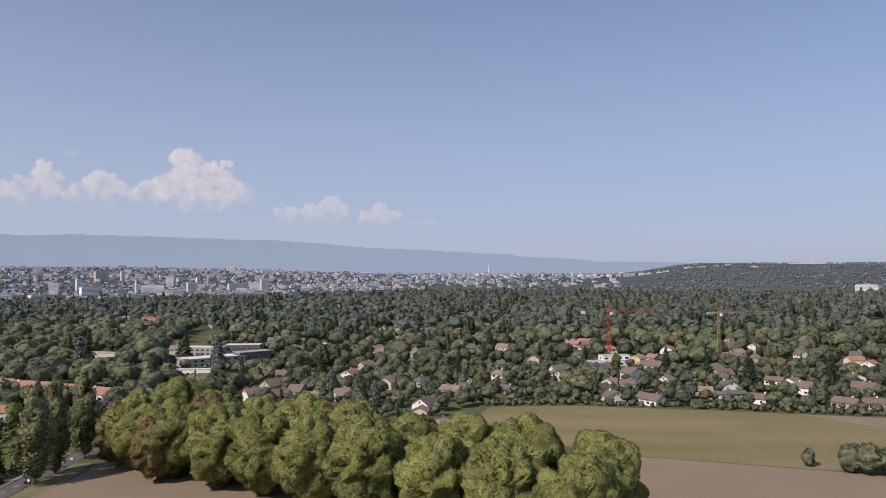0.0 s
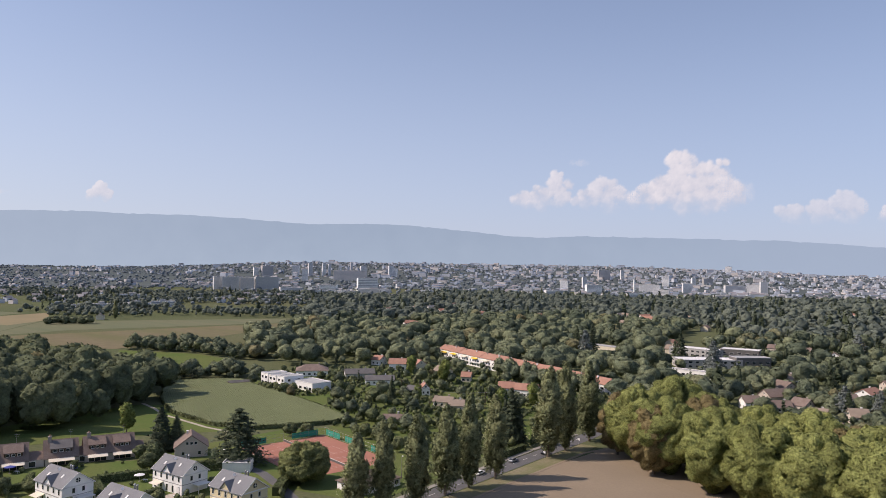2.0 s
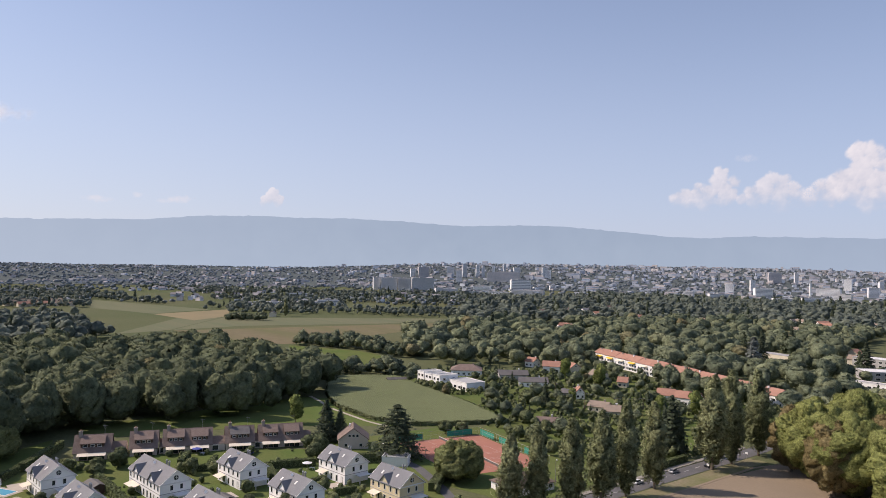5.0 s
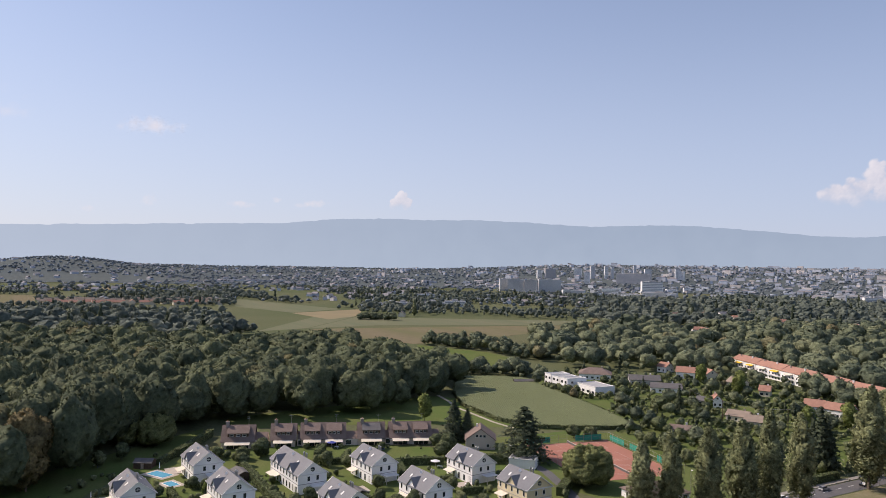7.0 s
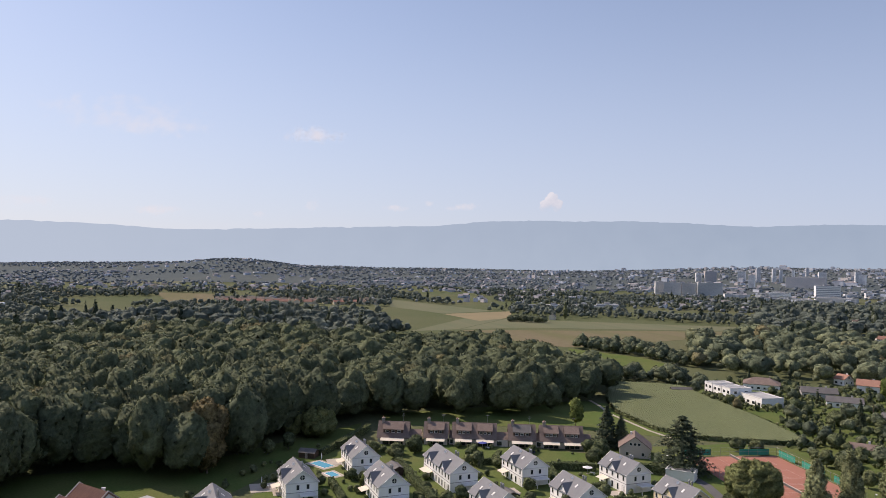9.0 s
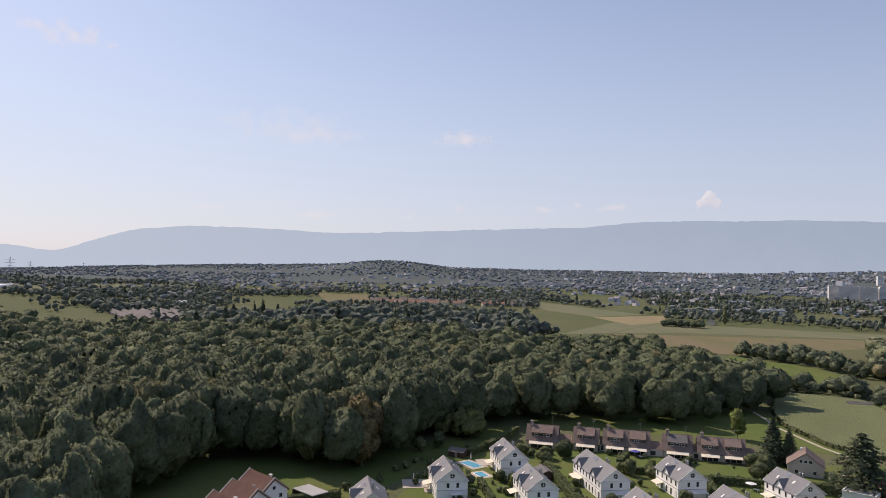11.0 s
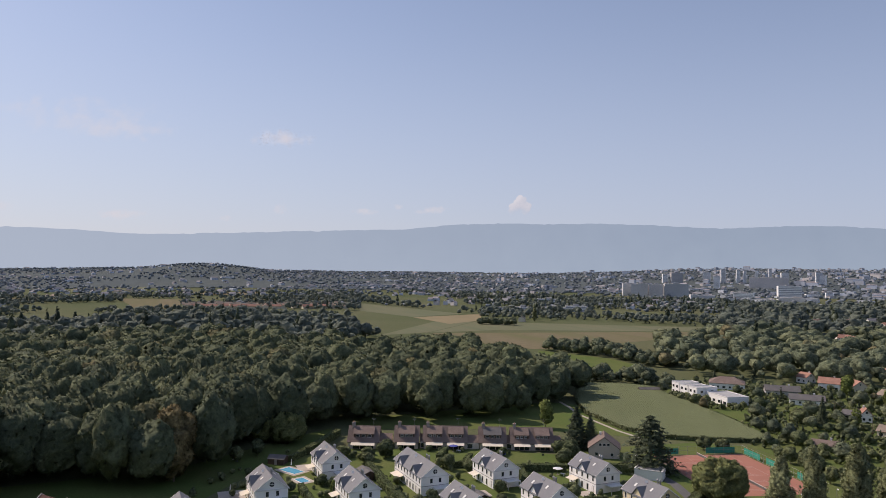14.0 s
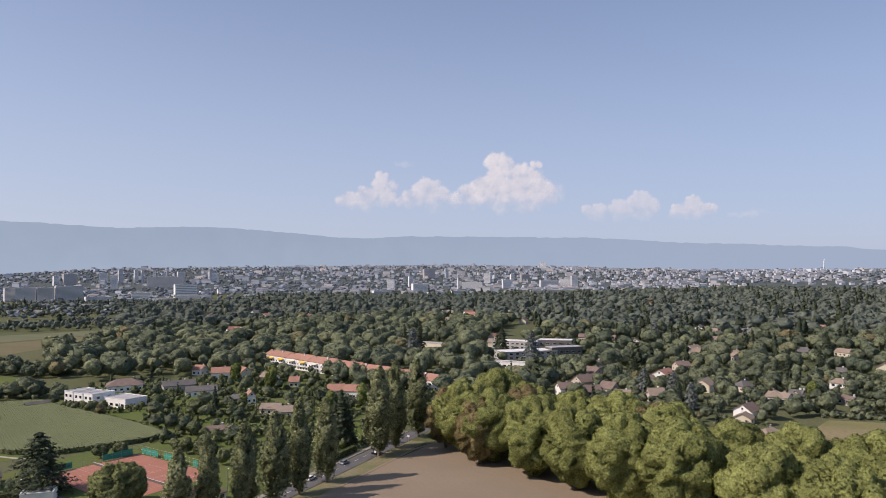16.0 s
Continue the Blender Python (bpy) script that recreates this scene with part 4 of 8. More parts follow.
for vx, vy in ((-225.0, 27.1), (-215.3, 52.8), (-222.8, 102.2), (-208.0, 131.5), (-191.0, 104.8), (-190.5, 78.6), (-203.5, 2.5)):
    copy_thing(V_MAIN, place(vx, vy, 4.2))
villa(23.6, M_RENDER, "long white double villa with grey slate roof").matrix_world = place(-227.3, 77.2, 4.0)
villa(14.2, M_YELLOW, "pale yellow villa with grey slate gable roof").matrix_world = place(-179.2, 132.8, 3.0)

HOUSES += [(-248, 51, 14), (-225, 27, 14), (-215, 53, 14), (-223, 102, 14), (-208, 131.5, 14), (-191, 105, 14), (-190.5, 78.6, 14), (-203.5, 2.5, 14), (-232, 77, 12), (-222, 77, 12), (-179, 133, 14), (-283, 72, 11), (-278, 88, 9), (-276, 98, 9), (-270, 108, 9), (-266, 120, 10), (-263, 131, 9), (-258, 140, 9), (-256, 39, 10), (-243.5, 40.8, 6), (-267.5, 36, 6)]
for tx, ty, tw, dn, solar in ((-283.0, 72.2, 11.8, 1, False), (-278.4, 88.6, 9.2, 1, False), (-273.4, 103.1, 17.0, 2, False), (-266.4, 120.6, 10.2, 1, True), (-260.8, 135.2, 16.4, 2, False)):
    terrace_house(tx, ty, 68.7, tw, dn, solar, "brown tiled terrace house with dark timber dormers" + (" and dark roof panels" if solar else ""))
for gx, gy, gw in ((-281.5, 80.4, 5.6), (-276.5, 94.8, 2.4), (-269.0, 112.0, 7.2), (-264.0, 127.0, 3.4), (-257.6, 144.5, 4.0)):
    ob = thing("garage", "low brown-roofed link between terrace houses", "garage", place(gx, gy, 68.7), "links between terrace houses")
    part("wall", gable_wall(gw, 8.0, 2.5, 2.2), M_PINKWALL, ob)
    part("roof", gable_roof(gw, 8.0, 2.5, 2.2, 0.02), M_BROWNTILE, ob)
    window(ob, 0, -4.0, 1.2, min(2.2, gw * 0.7), 1.9, "-y")
beige = house(-241.5, 157.0, 148, 10.5, 11.5, 3.9, 4.2, M_PINKWALL, M_BROWNTILE, "beige gabled house with brown tiled roof beside spruces", group="houses by the tennis club")
house(-163.0, 171.5, 84, 17, 11.5, 2.8, 2.8, M_RENDER, M_BROWNTILE, "tennis clubhouse with weathered brown hipped roof", hip=True, group="houses by the tennis club")
for s, side in ((-1, "-x"), (1, "+x")):
    for v in (-1.5, 1.5):
        window(beige, s * 5.25, v, 5.16, 1.1, 1.1, side)
flat_house(-210.5, 155.5, 42, 9.4, 6.5, 3.0, M_RENDER, "small white flat-roofed garage", 0, "garage")
M_OLDRED = material("old_red_tiles", (0.27, 0.15, 0.115), 0.9, (0.22, 0.125, 0.1), 0.4, (0.19, 0.11, 0.09), 2.0, bump=0.4, island=0.12)
# red-tiled stepped houses by the wood
for k in range(3):
    rx, ry = -197.5 - 9.0 * k, -35.5 + 3.4 * k
    eave = 5.0 + 0.3 * k
    ob = house(rx, ry, 40, 13, 9.0, eave, 3.6, M_RENDER, M_OLDRED, "stepped house with dark red-brown tiled roof", group="red-roofed row by the wood")
    for side in (1, -1):
        for i in range(22):
            u = -6.6 + 0.63 * i
            part("tile_row", Geo().slab([(u, side * 4.95, eave - 0.12), (u + 0.3, side * 4.95, eave - 0.12), (u + 0.3, side * 0.05, eave + 3.84), (u, side * 0.05, eave + 3.84)], 0.12), M_OLDRED, ob)
    for end in (-6.75, 6.45):
        part("parapet", Geo().prism([(end, -4.9, eave - 0.3), (end, 0, eave + 3.6), (end, 4.9, eave - 0.3), (end, 4.9, eave + 0.25), (end, 0, eave + 4.15), (end, -4.9, eave + 0.25)], (0.3, 0, 0)), M_GREYWALL, ob, "grey party wall proud of the tiles")
ob = thing("carport", "open carport with flat grey roof and a parked car beneath", "carport", place(-221, -15, 40))
part("roof", Geo().box(-5, 5, -3, 3, 2.5, 2.75), M_FLATROOF, ob)
for px_ in (-4.6, 4.6):
    for py_ in (-2.7, 2.7):
        part("post", Geo().box(px_ - 0.1, px_ + 0.1, py_ - 0.1, py_ + 0.1, -0.1, 2.5), M_TIMBER, ob)
part("back_wall", Geo().box(-5, -4.8, -3, 3, 0, 2.5), M_TIMBER, ob)


def shed(x, y, rot, w, d, label):
    ob = thing("garden_shed", label, "shed", place(x, y, rot))
    part("wall", gable_wall(w, d, 2.1, 1.0), M_TIMBER, ob)
    part("roof", gable_roof(w, d, 2.1, 1.0, 0.3, 0.12), M_DARKTILE, ob)
    part("door", Geo().box(-0.5, 0.5, -d / 2 - 0.05, -d / 2, 0, 1.9), M_STONE, ob)


shed(-267.5, 36.0, 60, 6, 4.5, "dark timber garden shed with felt roof")
shed(-240.5, 62.0, 5, 7.5, 5, "grey-roofed garden garage between villas")
shed(-205.0, 88.5, 5, 6.5, 5, "grey-roofed garden garage between villas")
shed(-208.0, 112.0, 5, 5, 4.5, "grey-roofed garden garage between villas")


def pool(x, y, rot, w, d):
    ob = thing("swimming_pool", "small blue swimming pool with pale stone surround", "pool", place(x, y, rot))
    part("surround", Geo().box(-w / 2 - 1.5, w / 2 + 1.5, -d / 2 - 1.5, d / 2 + 1.5, -0.2, 0.1), M_TERRACE, ob)
    part("coping", Geo().box(-w / 2 - 0.3, w / 2 + 0.3, -d / 2 - 0.3, d / 2 + 0.3, 0.1, 0.16), M_WHITE, ob)
    part("water", Geo().box(-w / 2, w / 2, -d / 2, d / 2, 0.16, 0.2), M_WATER, ob)


pool(-256.0, 39.2, 30, 8, 4)
pool(-243.5, 40.8, 20, 5, 3.0)
for tx, ty, tw, td in ((-258.5, 45.0, 8, 7), (-234.5, 17.5, 9, 8), (-228.0, 22.0, 5, 4), (-200.5, 124.5, 7, 5), (-196, 96, 6, 5), (-212, 93, 6, 4)):
    tagged(new("terrace", Geo().box(tx - tw / 2, tx + tw / 2, ty - td / 2, ty + td / 2, -0.2, 0.14).mesh("terrace", M_TERRACE)), "pale slabbed garden terrace", "terrace", kind="structure")


def parasol(x, y, mat, label, open_=True):
    ob = thing("parasol", label, "parasol", place(x, y, 0))
    part("pole", Geo().tube((0, 0, 0), (0, 0, 2.7), 0.05, 0.05, 6), M_METAL, ob)
    part("base", Geo().tube((0, 0, 0), (0, 0, 0.12), 0.4, 0.35, 10), M_STONE, ob)
    g = Geo()
    if open_:
        for i in range(8):
            a, b = math.pi * i / 4, math.pi * (i + 1) / 4
            g.slab([(0, 0, 2.75), (1.8 * math.cos(a), 1.8 * math.sin(a), 2.2), (1.8 * math.cos(b), 1.8 * math.sin(b), 2.2)], 0.04)
    else:
        g.tube((0, 0, 0.9), (0, 0, 2.9), 0.22, 0.08, 8)
    part("canopy", g, mat, ob)


parasol(-223.5, 126.5, M_PLASTIC, "open white parasol on a lawn")
parasol(-264.0, 103.0, M_BLUE, "open blue parasol by the terrace houses")
parasol(-259.5, 127.0, M_PLASTIC, "open white parasol by the terrace houses")
parasol(-261.0, 39.8, M_PLASTIC, "closed white parasol by the pool", False)
parasol(-236.7, 17.2, M_PLASTIC, "closed white parasol on a terrace", False)

# tennis courts: u runs along the right-hand fence, v across it
TU, TV, T0 = Vector((0.978, -0.207, 0)), Vector((-0.207, -0.978, 0)), Vector((-226.5, 210.2, 0))


def court_point(u, v, z=0.0):
    return T0 + TU * u + TV * v + Vector((0, 0, z))


def tennis():
    g = Geo().prism([court_point(0, 0, -0.2), court_point(0, 37, -0.2), court_point(50, 37, -0.2), court_point(50, 0, -0.2)], (0, 0, 0.29))
    tagged(new("tennis_court_ground", g.mesh("tennis_court_ground", M_CLAY)), "red clay ground of three tennis courts", "tennis court", kind="structure")
    for cu in (6.2, 23.0, 39.5):
        ob = thing("court_lines", "white painted lines of a clay tennis court", "court lines", group="tennis courts")
        def line(name, u0, u1, v0, v1):
            part(name, Geo().prism([court_point(cu + u0, v0, 0.09), court_point(cu + u0, v1, 0.09), court_point(cu + u1, v1, 0.09), court_point(cu + u1, v0, 0.09)], (0, 0, 0.02)), M_WORNLINE, ob)
        for u in (-5.48, -4.11, 4.11, 5.48):
            line("side_line", u - 0.07, u + 0.07, 6.6, 30.4)
        for v in (6.6, 12.1, 24.9, 30.4):
            line("cross_line", -5.48, 5.48, v - 0.07, v + 0.07)
        line("centre_line", -0.07, 0.07, 12.1, 24.9)
        net = thing("tennis_net", "tennis net with a white top band", "net", group="tennis courts")
        part("mesh", Geo().prism([court_point(cu - 6.4, 18.5, 0.1), court_point(cu + 6.4, 18.5, 0.1), court_point(cu + 6.4, 18.5, 0.92), court_point(cu - 6.4, 18.5, 0.92)], TV * 0.03), M_DARKTILE, net)
        part("band", Geo().prism([court_point(cu - 6.4, 18.48, 0.92), court_point(cu + 6.4, 18.48, 0.92), court_point(cu + 6.4, 18.48, 1.07), court_point(cu - 6.4, 18.48, 1.07)], TV * 0.07), M_PAINT, net)
        for u in (-6.4, 6.4):
            p = court_point(cu + u, 18.5)
            part("post", Geo().tube(p, p + Vector((0, 0, 1.15)), 0.06, 0.06, 6), M_METAL, net)

    def fence(a, b, screens):
        ob = thing("court_fence", "wire fence of the tennis courts with green windscreens", "fence")
        d = b - a
        n = max(2, int(d.length / 3.5))
        for i in range(n + 1):
            p = a + d * i / n
            part("post", Geo().tube(p, p + Vector((0, 0, 3.4)), 0.05, 0.05, 5), M_METAL, ob)
        for z in (0.3, 1.8, 3.3):
            part("rail", Geo().tube(a + Vector((0, 0, z)), b + Vector((0, 0, z)), 0.03, 0.03, 4), M_METAL, ob)
        s = Vector((-d.y, d.x, 0)).normalized() * 0.06
        for f0, f1 in screens:
            p, q = a + d * f0, a + d * f1
            part("windscreen", Geo().prism([p + s + Vector((0, 0, 0.5)), q + s + Vector((0, 0, 0.5)), q + s + Vector((0, 0, 2.7)), p + s + Vector((0, 0, 2.7))], s * 0.5), M_GREENSCREEN, ob, "green windscreen cloth")
    fence(court_point(-0.5, -0.5), court_point(50.5, -0.5), ((0.03, 0.24), (0.32, 0.58), (0.68, 0.8)))
    fence(court_point(-0.5, 37.5), court_point(-0.5, -0.5), ((0.02, 0.3), (0.6, 0.92)))
    fence(court_point(-0.5, 37.5), court_point(50.5, 37.5), ())


tennis()

for pth in ([(-212, 160), (-201, 158.5), (-185, 153), (-168, 146)], [(-214, 66), (-204, 62), (-196, 60)]):
    strip("garden_drive", M_ASPHALT, "narrow asphalt drive between gardens", pth, 3.6, 0.08, "drive")
# gardens of the villas and of the terrace
patch("lawn", M_LAWN, "garden lawns between the villas", [(-290, 40), (-170, -10), (-150, 60), (-160, 150), (-240, 150), (-262, 120)], 0.03, "lawn")

for h in ((-250.1, 65.3, -205.0, 64.7, 2.4, 2.8), (-267.5, 40.4, -278.1, 48.4, 1.8, 2.4), (-275.7, 48.0, -302.3, 65.5, 2.4, 3.0), (-233.5, 38.6, -213.0, 39.4, 1.8, 2.4), (-239, 44.5, -231.4, 50.0, 1.6, 2.0), (-251.6, 92.2, -262.1, 99.1, 2.0, 2.6), (-242.2, 98.9, -251.5, 105.0, 1.8, 2.4),
          (-248.6, 114.9, -255.7, 121.0, 1.8, 2.4)):
    hedge(*h)
for h in ((-231.5, 116.8, -226.0, 131.2, 2.2, 2.6), (-231.0, 115.2, -215.0, 110.0, 2.0, 2.8), (-205.9, 118.8, -207.2, 124.0, 1.8, 2.2), (-193.2, 118.9, -192.0, 126.2, 1.8, 2.2), (-220.5, 144.7, -216.4, 152.4, 2.4, 3.2), (-244.2, 91.1, -240.7, 101.8, 1.6, 2.2), (-213.6, 61.1, -210.4, 65.0, 1.6, 2.0),
          (-208.3, 88.8, -197.5, 89.7, 1.6, 2.4), (-192, 164, -178, 146, 3.0, 2.8), (-150, 222, -150, 246, 2.0, 2.4), (-163, 232, -150, 228, 1.6, 2.2), (-221.5, -6.0, -214, -30, 2.0, 2.4), (-252, 113, -244, 108, 1.6, 2.0), (-236, 138, -228, 134, 1.4, 1.8), (-262, 84, -256, 80, 1.4, 1.8)):
    hedge(*h)


def car(x, y, rot, paint, label):
    """A parked car: rounded body, glasshouse and four wheels."""
    ob = thing("car", label, "car", place(x, y, rot))
    prof = [(-2.1, 0.35), (2.1, 0.35), (2.15, 0.7), (1.9, 0.88), (1.0, 0.95), (-1.95, 0.95), (-2.15, 0.75)]
    part("body", Geo().prism([(px_, -0.85, pz) for px_, pz in prof], (0, 1.7, 0)), paint, ob)
    top = [(-1.8, 0.95), (0.95, 0.95), (0.3, 1.42), (-1.3, 1.45)]
    part("windows", Geo().prism([(px_, -0.74, pz) for px_, pz in top], (0, 1.48, 0)), M_GLASS, ob)
    part("roof", Geo().prism([(px_, -0.68, pz) for px_, pz in ((-1.25, 1.45), (0.25, 1.42), (0.15, 1.5), (-1.15, 1.52))], (0, 1.36, 0)), paint, ob)
    for wx in (-1.3, 1.3):
        for wy in (-0.8, 0.8):
            w_ = part("wheel", Geo().disc((wx, wy - math.copysign(0.12, wy), 0.33), 0.33, (0, math.copysign(1, wy), 0), 0.2), M_TYRE, ob)
            part("rim", Geo().disc((wx, wy + math.copysign(0.08, wy), 0.33), 0.2, (0, math.copysign(1, wy), 0), 0.02), M_METAL, w_)


M_CARGREY = material("silver_car_paint", (0.35, 0.36, 0.38), 0.3, metal=0.4)
M_CARDARK = material("dark_car_paint", (0.03, 0.03, 0.035), 0.3, metal=0.3)
car(-143.8, 228.5, 90, M_CARGREY, "silver car on the road beneath poplars")
car(-221, -15.5, 40, M_PLASTIC, "white car under the carport")
car(-202, 66, 95, M_CARDARK, "dark car in a garden drive")
car(-213.5, 111.0, 95, M_CARDARK, "dark car beside a villa garage")
car(-232, 166, 60, M_PLASTIC, "white van-like car parked behind the big conifer")


def street_lamp(x, y, rot):
    ob = thing("street_lamp", "grey street lamp with a bent arm", "street lamp", place(x, y, rot), "street lamps along the road")
    part("pole", Geo().tube((0, 0, 0), (0, 0, 8.2), 0.12, 0.08, 8), M_METAL, ob)
    part("arm", Geo().tube((0, 0, 8.15), (1.7, 0, 8.7), 0.07, 0.05, 6), M_METAL, ob)
    part("head", Geo().box(1.5, 2.4, -0.17, 0.17, 8.6, 8.78), M_PLASTIC, ob)


street_lamp(-148.6, 287, 0)
street_lamp(-159.5, 183.5, -40)
for sx, sy in ((-137.6, 240.5), (-137.4, 268.0), (-137.8, 250.0)):
    ob = thing("road_sign", "small white road sign on a post", "sign", place(sx, sy, 0), "road signs")
    part("post", Geo().tube((0, 0, 0), (0, 0, 2.6), 0.05, 0.05, 6), M_METAL, ob)
    part("plate", Geo().box(-0.5, 0.5, -0.12, -0.06, 1.9, 2.7), M_PLASTIC, ob)

# ---- modern white house, long orange-roofed building, school ----
for cx_, cy_, ch_ in ((-347.5, 281.0, 6.6), (-338.7, 280.0, 6.2), (-330.0, 279.0, 6.6)):
    flat_house(cx_, cy_, -7, 7.6, 13.0, ch_, M_RENDER, "white flat-roofed modern cube house at the maize field", 2)
flat_house(-315.5, 283.0, -7, 19, 13, 4.6, M_RENDER, "long white flat-roofed modern house wing", 4)
shed(-356, 262, 70, 12, 4, "rust-red open field shed")
for k in range(13):
    lx, ly = -340.5 + 13.1 * k, 446.5 - 4.93 * k
    tall = 8.0 - 0.12 * k
    ob = house(lx, ly, 159.4, 13.6, 11, tall, 2.9 + 0.25 * (k % 2), M_RENDER, M_REDTILE, "white terraced house with orange tiled roof" + (" and balconies" if k < 6 else ""), group="orange-roofed terrace")
    if k < 6:
        part("awning", Geo().slab([(-5, 5.52, 6.6), (2, 5.52, 6.6), (2, 8.0, 5.9), (-5, 8.0, 5.9)], 0.08), M_YAWNING if k in (0, 1, 3) else M_AWNING, ob, "sun awning over the balcony")
        part("balcony", Geo().box(-6, 6, 5.52, 7.2, 2.9, 3.1).box(-6, 6, 7.1, 7.2, 3.1, 4.0), M_WHITE, ob)
flat_house(-205, 612, -8, 42, 15, 6.5, M_GREYWALL, "grey flat-roofed school building among trees", 9, "school", M_WHITE)
flat_house(-172, 622, 6, 30, 14, 7.5, M_DARKTILE, "dark-walled school block with a white roof edge", 5, "school", M_WHITE)
flat_house(-176, 548, 38, 46, 19, 6, M_GREYWALL, "flat-roofed school hall with broad pale roof", 9, "school", M_WHITE)
flat_house(-150, 566, 40, 26, 13, 8, M_DARKTILE, "dark flat-roofed school wing beside the hall", 5, "school")
flat_house(-168, 492, -4, 30, 8, 4, M_RENDER, "low white flat-roofed school annexe", 7, "school")
flat_house(-280, 582, -15, 44, 10, 5.5, M_CREAM, "long low flat-roofed building among trees", 8, "school")
# construction site with stepped white terraces
for cx_, cy_, cw_, ch_ in ((128, 540, 26, 3.0), (130, 549, 22, 6.2), (112, 538, 14, 3.2), (146, 556, 14, 4.0)):
    flat_house(cx_, cy_, 12, cw_, 9, ch_, M_RENDER, "white concrete shell of a building site", 4, "building site")
house(152, 402, 10, 9, 8, 2.9, 0.6, M_RENDER, M_SLATE, "low white garden house with a large window", chimney=False)
house(163, 404, 8, 11, 7, 2.6, 1.4, M_GREYWALL, M_DARKTILE, "low house with dark panels on its roof", chimney=False)


def crane(x, y, turn, height, jib, back, paint, label):
    """A tower crane of lattice: mast, cab, jib, counter jib with ballast, apex and stays."""
    ob = thing("tower_crane", label, "crane", place(x, y, turn))
    m = Geo()
    for sx in (-0.9, 0.9):
        for sy in (-0.9, 0.9):
            m.tube((sx, sy, 0), (sx, sy, height), 0.17, 0.17, 4)
    n = int(height / 2.2)
    for i in range(n):
        z0, z1 = height * i / n, height * (i + 1) / n
        s = 1 if i % 2 else -1
        for y_ in (-0.9, 0.9):
            m.tube((-0.9 * s, y_, z0), (0.9 * s, y_, z1), 0.1, 0.1, 4)
            m.tube((y_, -0.9 * s, z0), (y_, 0.9 * s, z1), 0.1, 0.1, 4)
    part("mast", m, paint, ob)
    j = Geo()
    for y_, z in ((-0.7, 0), (0.7, 0), (0, 1.5)):
        j.tube((0, y_, height + 0.6 + z), (jib, y_, height + 0.6 + z), 0.15, 0.12, 4)
    k = int(jib / 2.4)
    for i in range(k):
        x0, x1 = jib * i / k, jib * (i + 1) / k
        for y_ in (-0.7, 0.7):
            j.tube((x0, y_, height + 0.6), ((x0 + x1) / 2, 0, height + 2.1), 0.08, 0.08, 4)
            j.tube(((x0 + x1) / 2, 0, height + 2.1), (x1, y_, height + 0.6), 0.08, 0.08, 4)
    part("jib", j, paint, ob)
    c = Geo()
    for y_ in (-0.6, 0.6):
        c.tube((0, y_, height + 0.7), (-back, y_, height + 0.7), 0.18, 0.18, 4)
    cj = part("counter_jib", c, paint, ob)
    part("ballast", Geo().box(-back, -back + 2.6, -1.0, 1.0, height - 0.8, height + 1.2), M_STONE if paint is M_OCHREPAINT else M_PLASTIC, cj)
    part("apex", Geo().tube((0, -0.7, height + 0.5), (0, 0, height + 6), 0.16, 0.12, 4).tube((0, 0.7, height + 0.5), (0, 0, height + 6), 0.16, 0.12, 4), paint, ob)
    part("stay", Geo().tube((0, 0, height + 6), (jib * 0.65, 0, height + 2.1), 0.05, 0.05, 4).tube((0, 0, height + 6), (-back + 1, 0, height + 0.9), 0.05, 0.05, 4), M_METAL, ob)
    part("cab", Geo().box(0.9, 2.6, -1.8, -0.4, height - 1.9, height + 0.3), M_PLASTIC, ob, "white operator's cab")


crane(129, 562, 8, 38.0, 42, 22, M_RED, "red lattice tower crane on a building site")
crane(214, 560, -14, 37.0, 40, 9, M_OCHREPAINT, "ochre lattice tower crane among houses")


def utility_pole(x, y, h=9.5):
    ob = thing("utility_pole", "wooden utility pole with a cross bar", "utility pole", place(x, y, 40), "utility poles between the gardens")
    part("pole", Geo().tube((0, 0, -0.5), (0, 0, h), 0.16, 0.11, 8), M_TIMBER, ob)
    part("cross_bar", Geo().box(-0.9, 0.9, -0.07, 0.07, h - 0.7, h - 0.55), M_TIMBER, ob)
    for k in (-0.7, 0.0, 0.7):
        part("insulator", Geo().tube((k, 0, h - 0.55), (k, 0, h - 0.3), 0.06, 0.05, 6), M_PLASTIC, ob)


POLES = ((-262, 300), (-232, 288), (-206, 300), (-184, 322), (-170, 290))
for px_, py_ in POLES:
    utility_pole(px_, py_)
for (ax, ay), (bx, by) in zip(POLES[:-1], POLES[1:]):
    ob = thing("overhead_cable", "thin sagging overhead cable between poles", "cable", group="overhead cables")
    for off in (-0.6, 0.6):
        g = Geo()
        for i in range(8):
            f0, f1 = i / 8, (i + 1) / 8
            g.tube((ax + (bx - ax) * f0 + off, ay + (by - ay) * f0, 9.2 - 1.2 * 4 * f0 * (1 - f0)), (ax + (bx - ax) * f1 + off, ay + (by - ay) * f1, 9.2 - 1.2 * 4 * f1 * (1 - f1)), 0.03, 0.03, 3)
        part("wire", g, M_METAL, ob)

# play things and seats in the gardens
ob = thing("trampoline", "round black garden trampoline on a lawn", "trampoline", place(-253.0, 118.5, 0))
part("mat", Geo().disc((0, 0, 0.75), 1.5, (0, 0, 1), 0.04, 16), M_TYRE, ob)
part("edge_pad", Geo().tube((0, 0, 0.68), (0, 0, 0.74), 1.75, 1.7, 16), M_BLUE, ob)
